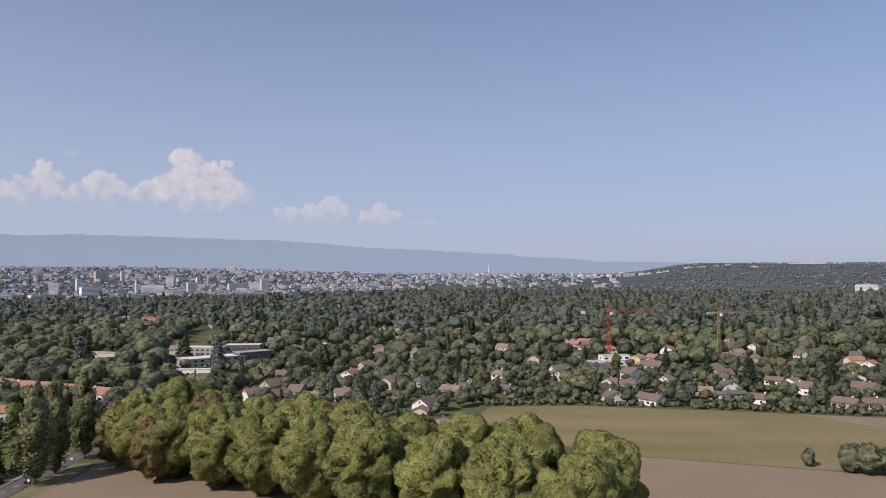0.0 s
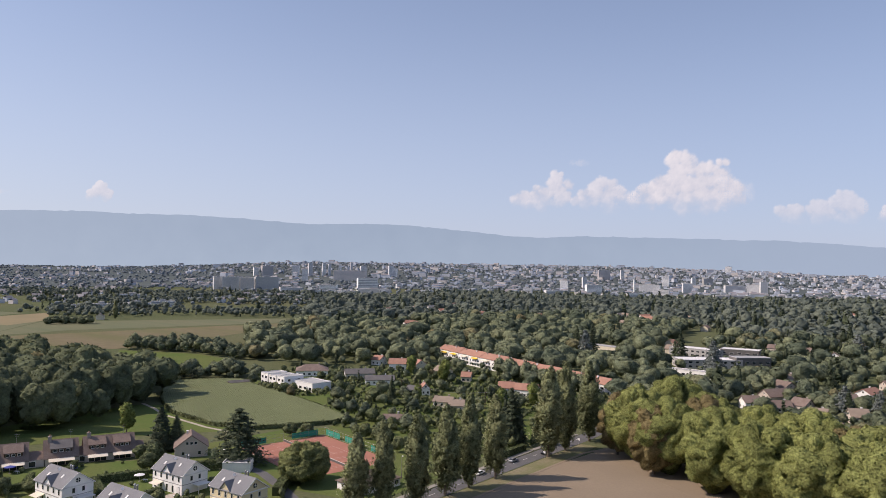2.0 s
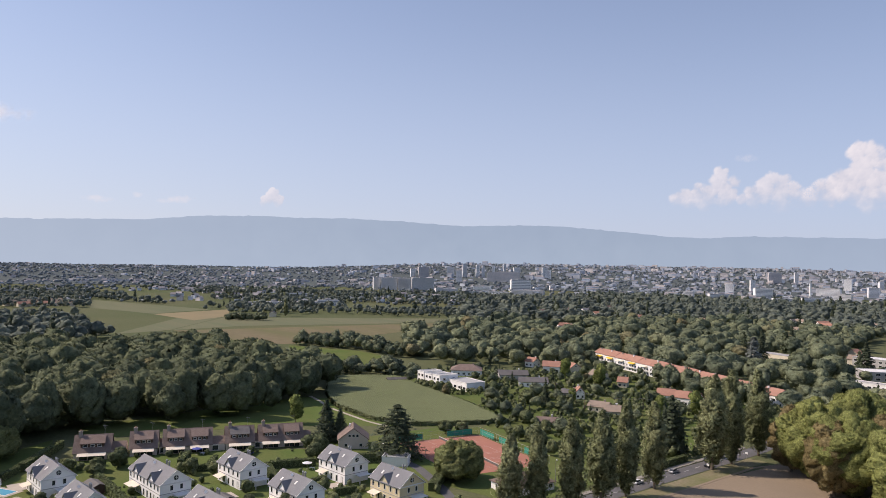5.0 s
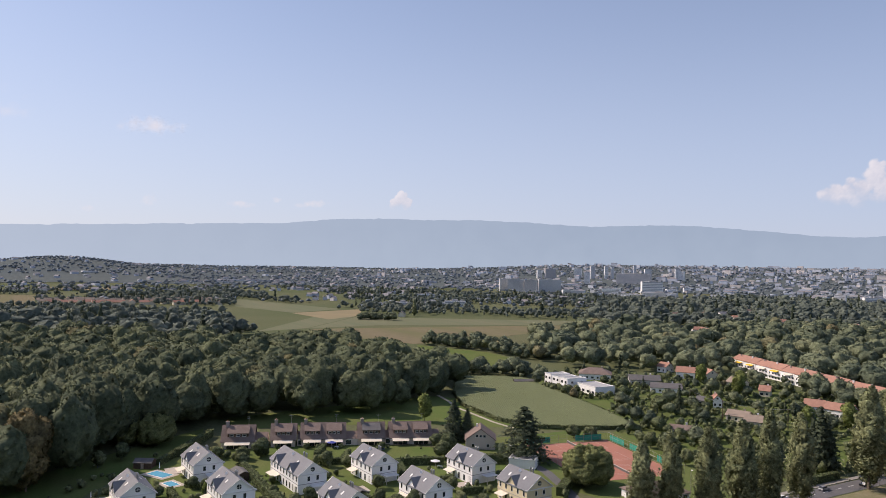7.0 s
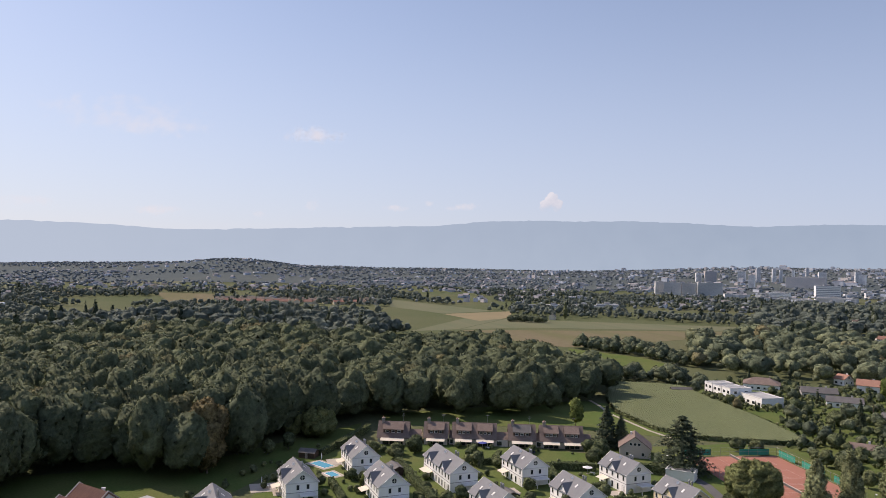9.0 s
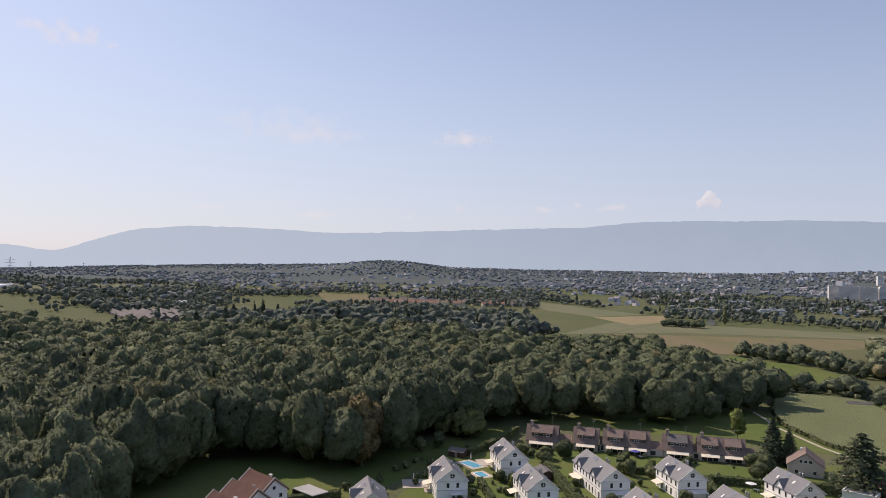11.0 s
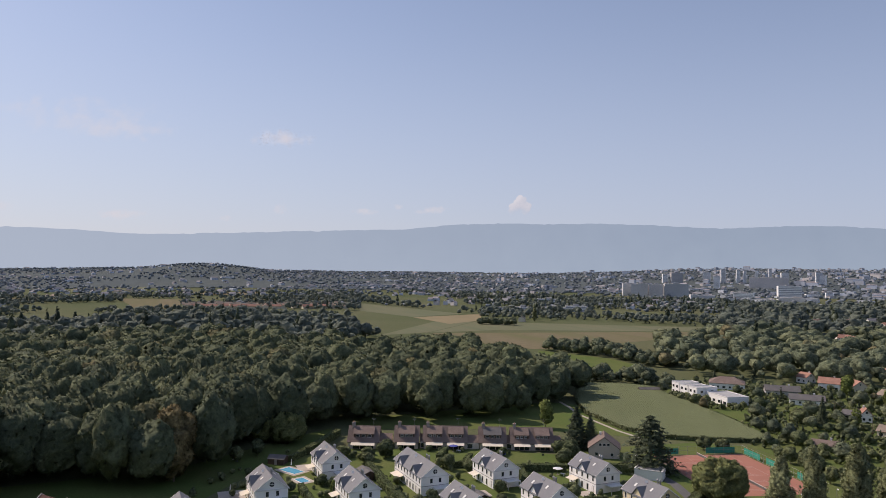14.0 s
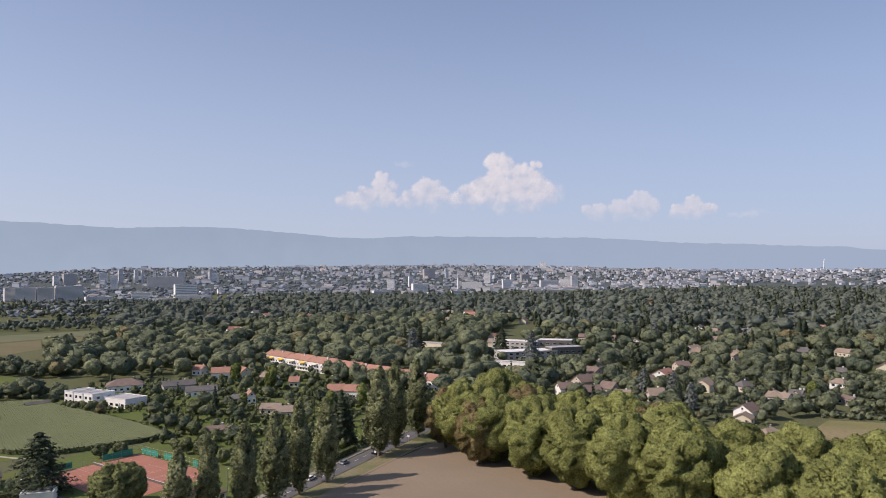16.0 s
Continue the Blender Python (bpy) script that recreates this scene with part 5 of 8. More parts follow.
for k in range(6):
    a = math.pi * k / 3
    part("leg", Geo().tube((1.6 * math.cos(a), 1.6 * math.sin(a), 0), (1.6 * math.cos(a), 1.6 * math.sin(a), 0.7), 0.04, 0.04, 5), M_METAL, ob)
ob = thing("slide", "small white garden slide by the wood", "slide", place(-274.3, 21.8, 200))
part("chute", Geo().slab([(0, -0.3, 1.7), (0, 0.3, 1.7), (2.6, 0.3, 0.2), (2.6, -0.3, 0.2)], 0.1), M_PLASTIC, ob)
part("ladder", Geo().tube((-0.5, -0.3, 0), (0, -0.3, 1.7), 0.05, 0.05, 5).tube((-0.5, 0.3, 0), (0, 0.3, 1.7), 0.05, 0.05, 5), M_BLUE, ob)
for qx, qy in ((-258.5, 46.5), (-234.5, 18.5), (-222.0, 127.5), (-262.5, 104.6), (-199.5, 125.0)):
    ob = thing("garden_table", "white garden table on a terrace", "table", place(qx, qy, 20), "garden tables")
    part("tabletop", Geo().box(-0.9, 0.9, -0.5, 0.5, 0.7, 0.76), M_PLASTIC, ob)
    for lx_ in (-0.8, 0.8):
        for ly_ in (-0.4, 0.4):
            part("leg", Geo().box(lx_ - 0.04, lx_ + 0.04, ly_ - 0.04, ly_ + 0.04, 0.14, 0.7), M_PLASTIC, ob)
car(-140.4, 246.0, 270, M_CARDARK, "dark saloon car on the road by the poplars")
car(-143.8, 207.0, 90, M_PLASTIC, "white car on the road beneath poplars")


# ---- houses in the gardens ----
house(-356.5, 319.5, 48, 20.0, 15.0, 3.8, 3.2, M_RENDER, M_BROWNTILE, "low white house with hipped brown tiled roof among trees", hip=True)
house(-325.9, 332.0, 53, 18.3, 10.0, 3.4, 2.4, M_GREYWALL, M_DARKTILE, "low grey house with dark grey roof among trees")
house(-299.6, 322.7, 47, 17.1, 9.0, 3.2, 2.2, M_RENDER, M_DARKTILE, "low white house with dark grey roof among trees")
house(-359.3, 386.4, 5, 7.3, 9.0, 4, 2.6, M_RENDER, M_REDTILE, "low white house with orange-red tiled roof among trees")
house(-333.2, 377.4, 37, 11.6, 9.0, 4.5, 3, M_RENDER, M_REDTILE, "low white house with orange-red tiled roof among trees")
house(-320.2, 383.9, 160, 9.0, 9.0, 4.5, 3, M_CREAM, M_REDTILE, "low cream house with orange-red tiled roof among trees")
house(-291.2, 374.7, 358, 9.2, 9.0, 4, 2.5, M_CREAM, M_TANTILE, "low cream house with faded tan tiled roof among trees")
house(-267.4, 368.4, 28, 5.7, 9.0, 3.5, 2.4, M_CREAM, M_REDTILE, "low cream house with orange-red tiled roof among trees")
house(-257.7, 315.1, 137, 8.0, 4.9, 4, 2.6, M_RENDER, M_REDTILE, "low white house with orange-red tiled roof among trees")
house(-262.0, 312.3, 26, 8.5, 8.0, 3, 1.6, M_GREYWALL, M_DARKTILE, "low grey house with dark grey roof among trees")
house(-228.2, 295.3, 20, 9.7, 9.0, 3, 2.0, M_CREAM, M_TANTILE, "low cream house with faded tan tiled roof among trees")
house(-217.4, 291.5, 32, 7.3, 9.0, 3, 2.2, M_CREAM, M_TANTILE, "low cream house with faded tan tiled roof among trees")
house(-221.1, 248.1, 39, 9.3, 7.0, 2.6, 1.4, M_RENDER, M_BROWNTILE, "low white house with brown tiled roof among trees")
house(-222.8, 345.9, 27, 8.8, 9.0, 4.5, 2.8, M_RENDER, M_REDTILE, "low white house with orange-red tiled roof among trees")
house(-210.4, 347.7, 12, 12.5, 9.0, 4.5, 2.8, M_RENDER, M_REDTILE, "low white house with orange-red tiled roof among trees")
house(-564.8, 661.0, 18, 11.8, 8.0, 4, 2.5, M_RENDER, M_REDTILE, "low white house with orange-red tiled roof among trees")
house(93.7, 395.9, 108, 8.3, 13.1, 3.0, 2.6, M_RENDER, M_BROWNTILE, "low white house with brown tiled roof among trees")
house(110.5, 384.9, 309, 13.5, 10.0, 3.2, 2.6, M_RENDER, M_BROWNTILE, "low white house with brown tiled roof among trees")
house(169.7, 386.8, 313, 9.4, 9.0, 3.0, 2.2, M_RENDER, M_BROWNTILE, "low white house with brown tiled roof among trees")
house(169.1, 428.9, 100, 8.3, 11.2, 3.4, 2.4, M_RENDER, M_DARKTILE, "low white house with dark grey roof among trees")
house(148.7, 412.5, 344, 9.1, 9.0, 2.8, 2.2, M_GREYWALL, M_TANTILE, "low grey house with faded tan tiled roof among trees")
house(206.1, 448.6, 319, 10.4, 9.0, 3, 2.0, M_RENDER, M_BROWNTILE, "low white house with brown tiled roof among trees")
house(215.3, 445.3, 28, 7.1, 9.0, 3, 1.8, M_RENDER, M_BROWNTILE, "low white house with brown tiled roof among trees")
house(207.3, 414.8, 136, 9.2, 9.8, 4.2, 3.2, M_RENDER, M_BROWNTILE, "low white house with brown tiled roof among trees")
house(209.1, 374.8, 309, 11.6, 9.0, 3, 2.2, M_PINKWALL, M_BROWNTILE, "low beige house with brown tiled roof among trees")
house(221.5, 372.4, 347, 9.5, 9.0, 3, 2.2, M_PINKWALL, M_BROWNTILE, "low beige house with brown tiled roof among trees")
house(243.3, 417.4, 319, 12.0, 10.0, 3.4, 3.0, M_RENDER, M_BROWNTILE, "low white house with brown tiled roof among trees")
house(302.0, 530.5, 359, 10.3, 10.0, 5, 2.6, M_RENDER, M_REDTILE, "low white house with orange-red tiled roof among trees")
house(304.2, 514.5, 39, 9.8, 10.0, 4, 2.6, M_RENDER, M_REDTILE, "low white house with orange-red tiled roof among trees")
house(315.9, 551.3, 337, 9.3, 10.0, 6, 2.8, M_CREAM, M_DARKTILE, "two-storey cream house with dark grey roof among trees")
house(278.6, 561.7, 280, 7.4, 9.0, 5.4, 3.4, M_RENDER, M_BROWNTILE, "two-storey white house with brown tiled roof among trees")
house(188.7, 501.4, 7, 10.1, 9.0, 3.4, 3.0, M_RENDER, M_BROWNTILE, "low white house with hipped brown tiled roof among trees", hip=True)
house(234.2, 574.8, 17, 9.4, 9.0, 5.6, 2.6, M_CREAM, M_TANTILE, "two-storey cream house with faded tan tiled roof among trees")
house(240.2, 554.9, 62, 10.4, 9.0, 3.6, 3.4, M_GREYWALL, M_BROWNTILE, "low grey house with hipped brown tiled roof among trees", hip=True)
house(268.1, 622.4, 38, 6.8, 9.0, 5, 2.6, M_RENDER, M_BROWNTILE, "low white house with brown tiled roof among trees")
house(150.1, 510.9, 309, 11.5, 10.0, 3.6, 3.4, M_RENDER, M_BROWNTILE, "low white house with brown tiled roof among trees")
house(160.9, 551.8, 298, 9.1, 9.0, 4.5, 2.4, M_CREAM, M_REDTILE, "low cream house with orange-red tiled roof among trees")
house(124.1, 475.1, 129, 9.2, 15.7, 4.2, 3.2, M_RENDER, M_BROWNTILE, "low white house with brown tiled roof among trees")
house(101.6, 437.7, 39, 7.8, 9.0, 3.4, 2.6, M_RENDER, M_TANTILE, "low white house with faded tan tiled roof among trees")
house(138.4, 449.2, 60, 11.6, 9.0, 3.4, 2.8, M_RENDER, M_TANTILE, "low white house with faded tan tiled roof among trees")
house(111.1, 435.2, 357, 7.8, 8.0, 3.2, 2.4, M_RENDER, M_BROWNTILE, "low white house with brown tiled roof among trees")
house(138.6, 604.0, 17, 13.5, 12.0, 5.5, 2.4, M_RENDER, M_REDTILE, "two-storey white house with hipped orange-red tiled roof among trees", hip=True)
house(190.2, 612.3, 60, 11.1, 10.0, 4.5, 2.2, M_RENDER, M_REDTILE, "low white house with orange-red tiled roof among trees")
house(114.3, 511.4, 27, 13.5, 9.0, 3.2, 2.2, M_RENDER, M_DARKTILE, "low white house with dark grey roof among trees")
house(106.4, 513.8, 297, 5.0, 9.0, 3.2, 2.0, M_RENDER, M_DARKTILE, "low white house with dark grey roof among trees")
house(147.1, 544.1, 39, 7.6, 9.0, 5, 2.4, M_YELLOW, M_TANTILE, "low yellow house with faded tan tiled roof among trees")
house(261.0, 658.0, 54, 9.1, 9.0, 4.5, 2.4, M_PINKWALL, M_BROWNTILE, "low beige house with brown tiled roof among trees")
house(143.6, 516.8, 332, 4.3, 8.0, 4, 2.4, M_RENDER, M_BROWNTILE, "low white house with brown tiled roof among trees")
house(261.6, 457.7, 85, 7.6, 9.0, 3.4, 2.0, M_RENDER, M_DARKTILE, "low white house with dark grey roof among trees")
house(72.7, 467.3, 89, 8.3, 11.8, 3.8, 3.0, M_RENDER, M_BROWNTILE, "low white house with brown tiled roof among trees")
house(78.4, 492.1, 17, 9.5, 9.0, 4.2, 2.6, M_RENDER, M_DARKTILE, "low white house with dark grey roof among trees")
house(52.6, 615.7, 319, 13.5, 9.0, 6.0, 2.4, M_CREAM, M_TANTILE, "two-storey cream house with faded tan tiled roof among trees")
house(24.2, 630.5, 359, 13.5, 10.0, 3.6, 3.6, M_RENDER, M_DARKTILE, "low white house with hipped dark grey roof among trees", hip=True)
house(35.6, 461.2, 337, 7.8, 8.0, 5.6, 2.2, M_RENDER, M_TANTILE, "two-storey white house with hipped faded tan tiled roof among trees", hip=True)
house(41.6, 524.1, 359, 5.2, 8.0, 3.6, 2.2, M_RENDER, M_DARKTILE, "low white house with dark grey roof among trees")
house(4.5, 417.4, 337, 10.8, 9.0, 3, 2.2, M_RENDER, M_TANTILE, "low white house with faded tan tiled roof among trees")
house(15.7, 426.6, 39, 8.6, 8.0, 3, 2.2, M_YELLOW, M_DARKTILE, "low yellow house with dark grey roof among trees")
house(37.2, 422.4, 304, 8.6, 8.0, 2.8, 1.6, M_GREYWALL, M_BROWNTILE, "low grey house with brown tiled roof among trees")
house(470.6, 1606.6, 24, 20.0, 9.0, 5, 2.6, M_CREAM, M_BROWNTILE, "low cream house with brown tiled roof among trees")
house(421.9, 1371.9, 0, 20.0, 9.0, 5, 2.6, M_PINKWALL, M_REDTILE, "low beige house with orange-red tiled roof among trees")
house(122.7, 680.5, 74, 13.5, 9.0, 4.5, 2.6, M_RENDER, M_BROWNTILE, "low white house with brown tiled roof among trees")
house(120.0, 619.8, 39, 13.5, 9.0, 4.5, 2.6, M_PINKWALL, M_BROWNTILE, "low beige house with brown tiled roof among trees")
house(-105.4, 398.2, 38, 8.2, 9.0, 4.2, 2.8, M_RENDER, M_BROWNTILE, "low white house with brown tiled roof among trees")
house(-100.9, 429.7, 54, 13.5, 10.0, 3.8, 3.4, M_PINKWALL, M_BROWNTILE, "low beige house with brown tiled roof among trees")
house(-104.5, 465.4, 323, 13.5, 10.0, 3.8, 3.4, M_PINKWALL, M_BROWNTILE, "low beige house with brown tiled roof among trees")
house(-109.3, 503.7, 45, 7.7, 9.0, 4.2, 2.4, M_RENDER, M_TANTILE, "low white house with faded tan tiled roof among trees")
house(-91.1, 401.8, 31, 8.8, 9.0, 3, 2.8, M_PINKWALL, M_BROWNTILE, "low beige house with brown tiled roof among trees")
house(-82.3, 408.3, 337, 8.5, 9.0, 4, 3.2, M_PINKWALL, M_BROWNTILE, "low beige house with brown tiled roof among trees")
house(-69.9, 381.0, 5, 7.6, 9.0, 4.5, 3.2, M_CREAM, M_TANTILE, "low cream house with faded tan tiled roof among trees")
house(-61.7, 364.8, 358, 9.1, 8.0, 3, 2.2, M_RENDER, M_BROWNTILE, "low white house with brown tiled roof among trees")
house(-55.7, 397.1, 26, 8.2, 9.0, 3.8, 3.2, M_PINKWALL, M_TANTILE, "low beige house with faded tan tiled roof among trees")
house(-61.0, 473.5, 72, 13.5, 9.0, 4.2, 2.6, M_RENDER, M_REDTILE, "low white house with orange-red tiled roof among trees")
house(-66.7, 446.7, 38, 6.6, 8.0, 3.6, 2.6, M_PINKWALL, M_BROWNTILE, "low beige house with brown tiled roof among trees")
house(-10.0, 367.7, 65, 9.2, 8.8, 4.2, 3.0, M_RENDER, M_BROWNTILE, "low white house with brown tiled roof among trees")
house(-11.2, 355.8, 77, 6.3, 8.0, 2.8, 2.0, M_CREAM, M_TANTILE, "low cream house with faded tan tiled roof among trees")
house(-13.6, 445.3, 45, 7.8, 8.0, 3.4, 2.8, M_PINKWALL, M_DARKTILE, "low beige house with hipped dark grey roof among trees", hip=True)
house(2.6, 418.3, 87, 11.0, 9.0, 3.2, 2.6, M_RENDER, M_TANTILE, "low white house with hipped faded tan tiled roof among trees", hip=True)
house(13.0, 426.4, 342, 6.3, 8.0, 3.2, 2.2, M_YELLOW, M_DARKTILE, "low yellow house with dark grey roof among trees")
house(-0.7, 323.2, 52, 10.8, 9.0, 3, 2.6, M_CREAM, M_TANTILE, "low cream house with hipped faded tan tiled roof among trees", hip=True)
house(-17.1, 785.8, 289, 8.8, 9.0, 3.6, 2.4, M_RENDER, M_SLATE, "low white house with grey slate roof among trees")
house(-12.0, 807.4, 16, 7.0, 9.0, 3.6, 2.2, M_RENDER, M_REDTILE, "low white house with orange-red tiled roof among trees")
house(-22.9, 584.8, 309, 4.8, 8.0, 4, 2.4, M_PINKWALL, M_TANTILE, "low beige house with faded tan tiled roof among trees")
house(-53.6, 603.6, 357, 7.8, 9.0, 4, 2.4, M_CREAM, M_TANTILE, "low cream house with faded tan tiled roof among trees")
house(-69.2, 830.7, 338, 10.7, 8.0, 3.5, 1.2, M_RENDER, M_DARKTILE, "low white house with dark grey roof among trees")
house(-50.7, 804.3, 338, 8.2, 8.0, 3.8, 2.4, M_RENDER, M_TANTILE, "low white house with faded tan tiled roof among trees")
house(-57.4, 630.2, 59, 11.5, 8.0, 3.6, 2.4, M_PINKWALL, M_TANTILE, "low beige house with faded tan tiled roof among trees")
house(-44.1, 707.3, 338, 5.8, 8.0, 4, 2.4, M_RENDER, M_TANTILE, "low white house with faded tan tiled roof among trees")
house(-55.0, 519.0, 38, 9.5, 9.0, 3.5, 2.8, M_PINKWALL, M_BROWNTILE, "low beige house with brown tiled roof among trees")
house(-134.7, 688.6, 356, 5.6, 9.0, 4, 2.6, M_PINKWALL, M_BROWNTILE, "low beige house with brown tiled roof among trees")
house(-110.0, 665.0, 94, 6.3, 9.0, 4, 2.6, M_RENDER, M_BROWNTILE, "low white house with brown tiled roof among trees")
house(17.0, 797.5, 18, 6.8, 9.0, 4, 2.4, M_PINKWALL, M_TANTILE, "low beige house with faded tan tiled roof among trees")
house(53.4, 873.6, 311, 7.5, 9.0, 4, 2.4, M_PINKWALL, M_REDTILE, "low beige house with orange-red tiled roof among trees")
house(-547.9, 648.4, 348, 16.3, 9.0, 4.5, 2.6, M_CREAM, M_REDTILE, "low cream house with orange-red tiled roof among trees")
house(-18.1, 1249.7, 318, 16.4, 9.0, 5, 2.6, M_CREAM, M_TANTILE, "low cream house with faded tan tiled roof among trees")
house(-124.7, 1191.4, 73, 14.1, 9.0, 5, 2.6, M_RENDER, M_REDTILE, "low white house with orange-red tiled roof among trees")
house(-190.8, 1326.8, 357, 11.4, 9.0, 5, 2.6, M_PINKWALL, M_REDTILE, "low beige house with orange-red tiled roof among trees")
house(-67.9, 1285.6, 72, 10.1, 9.0, 5, 2.6, M_RENDER, M_SLATE, "low white house with grey slate roof among trees")
house(87.9, 1183.0, 16, 13.9, 9.0, 5, 2.6, M_PINKWALL, M_BROWNTILE, "low beige house with brown tiled roof among trees")
house(16.5, 1031.2, 73, 12.1, 9.0, 5, 2.6, M_RENDER, M_BROWNTILE, "low white house with brown tiled roof among trees")
house(28.0, 1077.6, 336, 7.1, 9.0, 5, 2.6, M_RENDER, M_SLATE, "low white house with grey slate roof among trees")
house(226.7, 1520.2, 317, 11.9, 9.0, 5, 2.6, M_RENDER, M_DARKTILE, "low white house with dark grey roof among trees")
house(-74.9, 1106.4, 318, 13.1, 9.0, 5, 2.6, M_RENDER, M_TANTILE, "low white house with faded tan tiled roof among trees")
house(207.3, 1919.1, 316, 15.0, 9.0, 5, 2.6, M_RENDER, M_REDTILE, "low white house with orange-red tiled roof among trees")
house(-21.0, 792.1, 359, 7.3, 9.0, 5, 2.6, M_RENDER, M_SLATE, "low white house with grey slate roof among trees")
house(-14.5, 805.3, 73, 5.2, 9.0, 5, 2.6, M_RENDER, M_REDTILE, "low white house with orange-red tiled roof among trees")
house(-67.1, 820.5, 73, 9.7, 9.0, 5, 2.6, M_RENDER, M_DARKTILE, "low white house with dark grey roof among trees")
house(-23.0, 587.8, 17, 3.8, 9.0, 5, 2.6, M_CREAM, M_TANTILE, "low cream house with faded tan tiled roof among trees")
house(114.1, 676.5, 74, 7.9, 9.0, 5, 2.6, M_PINKWALL, M_BROWNTILE, "low beige house with brown tiled roof among trees")
house(119.0, 648.7, 319, 8.4, 9.0, 5, 2.6, M_PINKWALL, M_REDTILE, "low beige house with orange-red tiled roof among trees")
house(128.6, 648.5, 337, 7.5, 9.0, 5, 2.6, M_PINKWALL, M_BROWNTILE, "low beige house with brown tiled roof among trees")
house(132.2, 666.6, 337, 13.5, 9.0, 5, 2.6, M_PINKWALL, M_REDTILE, "low beige house with orange-red tiled roof among trees")
house(-513.1, 877.9, 358, 15.2, 9.0, 5, 2.8, M_RENDER, M_REDTILE, "low white house with orange-red tiled roof among trees")
house(-441.0, 1003.2, 358, 15.9, 9.0, 5, 2.8, M_RENDER, M_TANTILE, "low white house with faded tan tiled roof among trees")
house(-389.1, 961.5, 358, 16.5, 9.0, 5, 2.8, M_RENDER, M_REDTILE, "low white house with orange-red tiled roof among trees")
house(-384.9, 858.6, 359, 12.3, 9.0, 5, 2.8, M_RENDER, M_TANTILE, "low white house with faded tan tiled roof among trees")
house(-359.3, 1021.8, 358, 16.2, 9.0, 5, 2.8, M_RENDER, M_TANTILE, "low white house with faded tan tiled roof among trees")
house(-161.6, 682.6, 359, 7.7, 9.0, 5, 2.8, M_PINKWALL, M_BROWNTILE, "low beige house with brown tiled roof among trees")
house(-735.8, 863.8, 68, 16.3, 9.0, 5, 2.8, M_RENDER, M_TANTILE, "low white house with faded tan tiled roof among trees")
house(-742.4, 923.6, 69, 17.2, 9.0, 5, 2.8, M_RENDER, M_SLATE, "low white house with grey slate roof among trees")
house(-772.0, 1019.3, 69, 21.0, 9.0, 5, 2.8, M_CREAM, M_BROWNTILE, "low cream house with brown tiled roof among trees")
house(-603.1, 861.4, 66, 14.9, 9.0, 5, 2.8, M_RENDER, M_REDTILE, "low white house with orange-red tiled roof among trees")
house(-523.6, 885.2, 65, 18.0, 9.0, 5, 2.8, M_RENDER, M_REDTILE, "low white house with orange-red tiled roof among trees")
house(-556.4, 646.9, 65, 11.9, 9.0, 5, 2.8, M_RENDER, M_REDTILE, "low white house with orange-red tiled roof among trees")
house(-677.5, 867.5, 67, 11.8, 9.0, 5, 2.8, M_PINKWALL, M_REDTILE, "low beige house with orange-red tiled roof among trees")
house(-408.9, 996.7, 65, 18.2, 9.0, 5, 2.8, M_RENDER, M_REDTILE, "low white house with orange-red tiled roof among trees")
house(-447.2, 1004.1, 65, 17.0, 9.0, 5, 2.8, M_RENDER, M_DARKTILE, "low white house with dark grey roof among trees")
house(-750.1, 828.3, 68, 12.0, 9.0, 5, 2.8, M_PINKWALL, M_BROWNTILE, "low beige house with brown tiled roof among trees")

# ---- more houses of the villa suburb ----
def far_house(x, y, rot, w, roof_mat, label, group="village houses on the plain"):
    ob = thing("house", label, "house", place(x, y, rot), group)
    part("wall", gable_wall(w, 9.0, 4.5, 3.0), M_CREAM, ob)
    part("roof", gable_roof(w, 9.0, 4.5, 3.0, 0.6), roof_mat, ob)


rw = random.Random(77)
for k in range(58):
    while True:
        yaw, r = (rw.uniform(-27, 9), rw.uniform(430, 900)) if k < 26 else (rw.uniform(4, 42), rw.uniform(640, 1250))
        x, y = -r * math.sin(radians(yaw)), r * math.cos(radians(yaw))
        if all(math.hypot(x - hx, y - hy) > 17 for hx, hy, hw in HOUSES + HIDDEN):
            break
    far_house(x, y, rw.choice([0, 90, 350, 80]) + rw.uniform(-8, 8), rw.uniform(9, 14), rw.choice([M_BROWNTILE, M_TANTILE, M_REDTILE, M_BROWNTILE]), "pale villa with tiled roof among garden trees", "houses in the gardens")
    HIDDEN.append((x, y, 11))

far_house(-876, 439, 150, 12, M_DARKTILE, "lone grey farmhouse with pitched roof beside the fields")

# ---- single trees ----
def model(name, label, crown, leaf, height, r, limbs, spread, low, group):
    return tree_thing(name, label, "tree", crown, leaf, height, trunk_geo(height, low, r, limbs, spread, len(label)), group)


GP = "old plane trees in a double row"
planes = Trees([model("plane_tree", "large plane tree with dense yellow-green crown", hull_crown(30 + s, (0, 0, 0.5), (0.37, 0.37, 0.42), 150, (0.05, 0.1), 26, 36, 15000, 0.0135), M_PLANE, 27.0, 0.6, 6, 6.5, 3.5, GP) for s in range(4)])
for i in range(9):
    f = i / 8
    planes.plant(i, -112 + 145 * f + random.uniform(-2, 2), 262 - 84 * f + random.uniform(-2, 2), 29 + random.uniform(-2, 2) - 1.0 * f, 27.0, i * 1.3, 0.98)
for i in range(9):
    f = i / 8
    planes.plant(i + 2, -103 + 146 * f + random.uniform(-2, 2), 280 - 82 * f + random.uniform(-2, 2), 29.5 + random.uniform(-2, 2), 27.0, i * 2.1 + 1, 0.98)
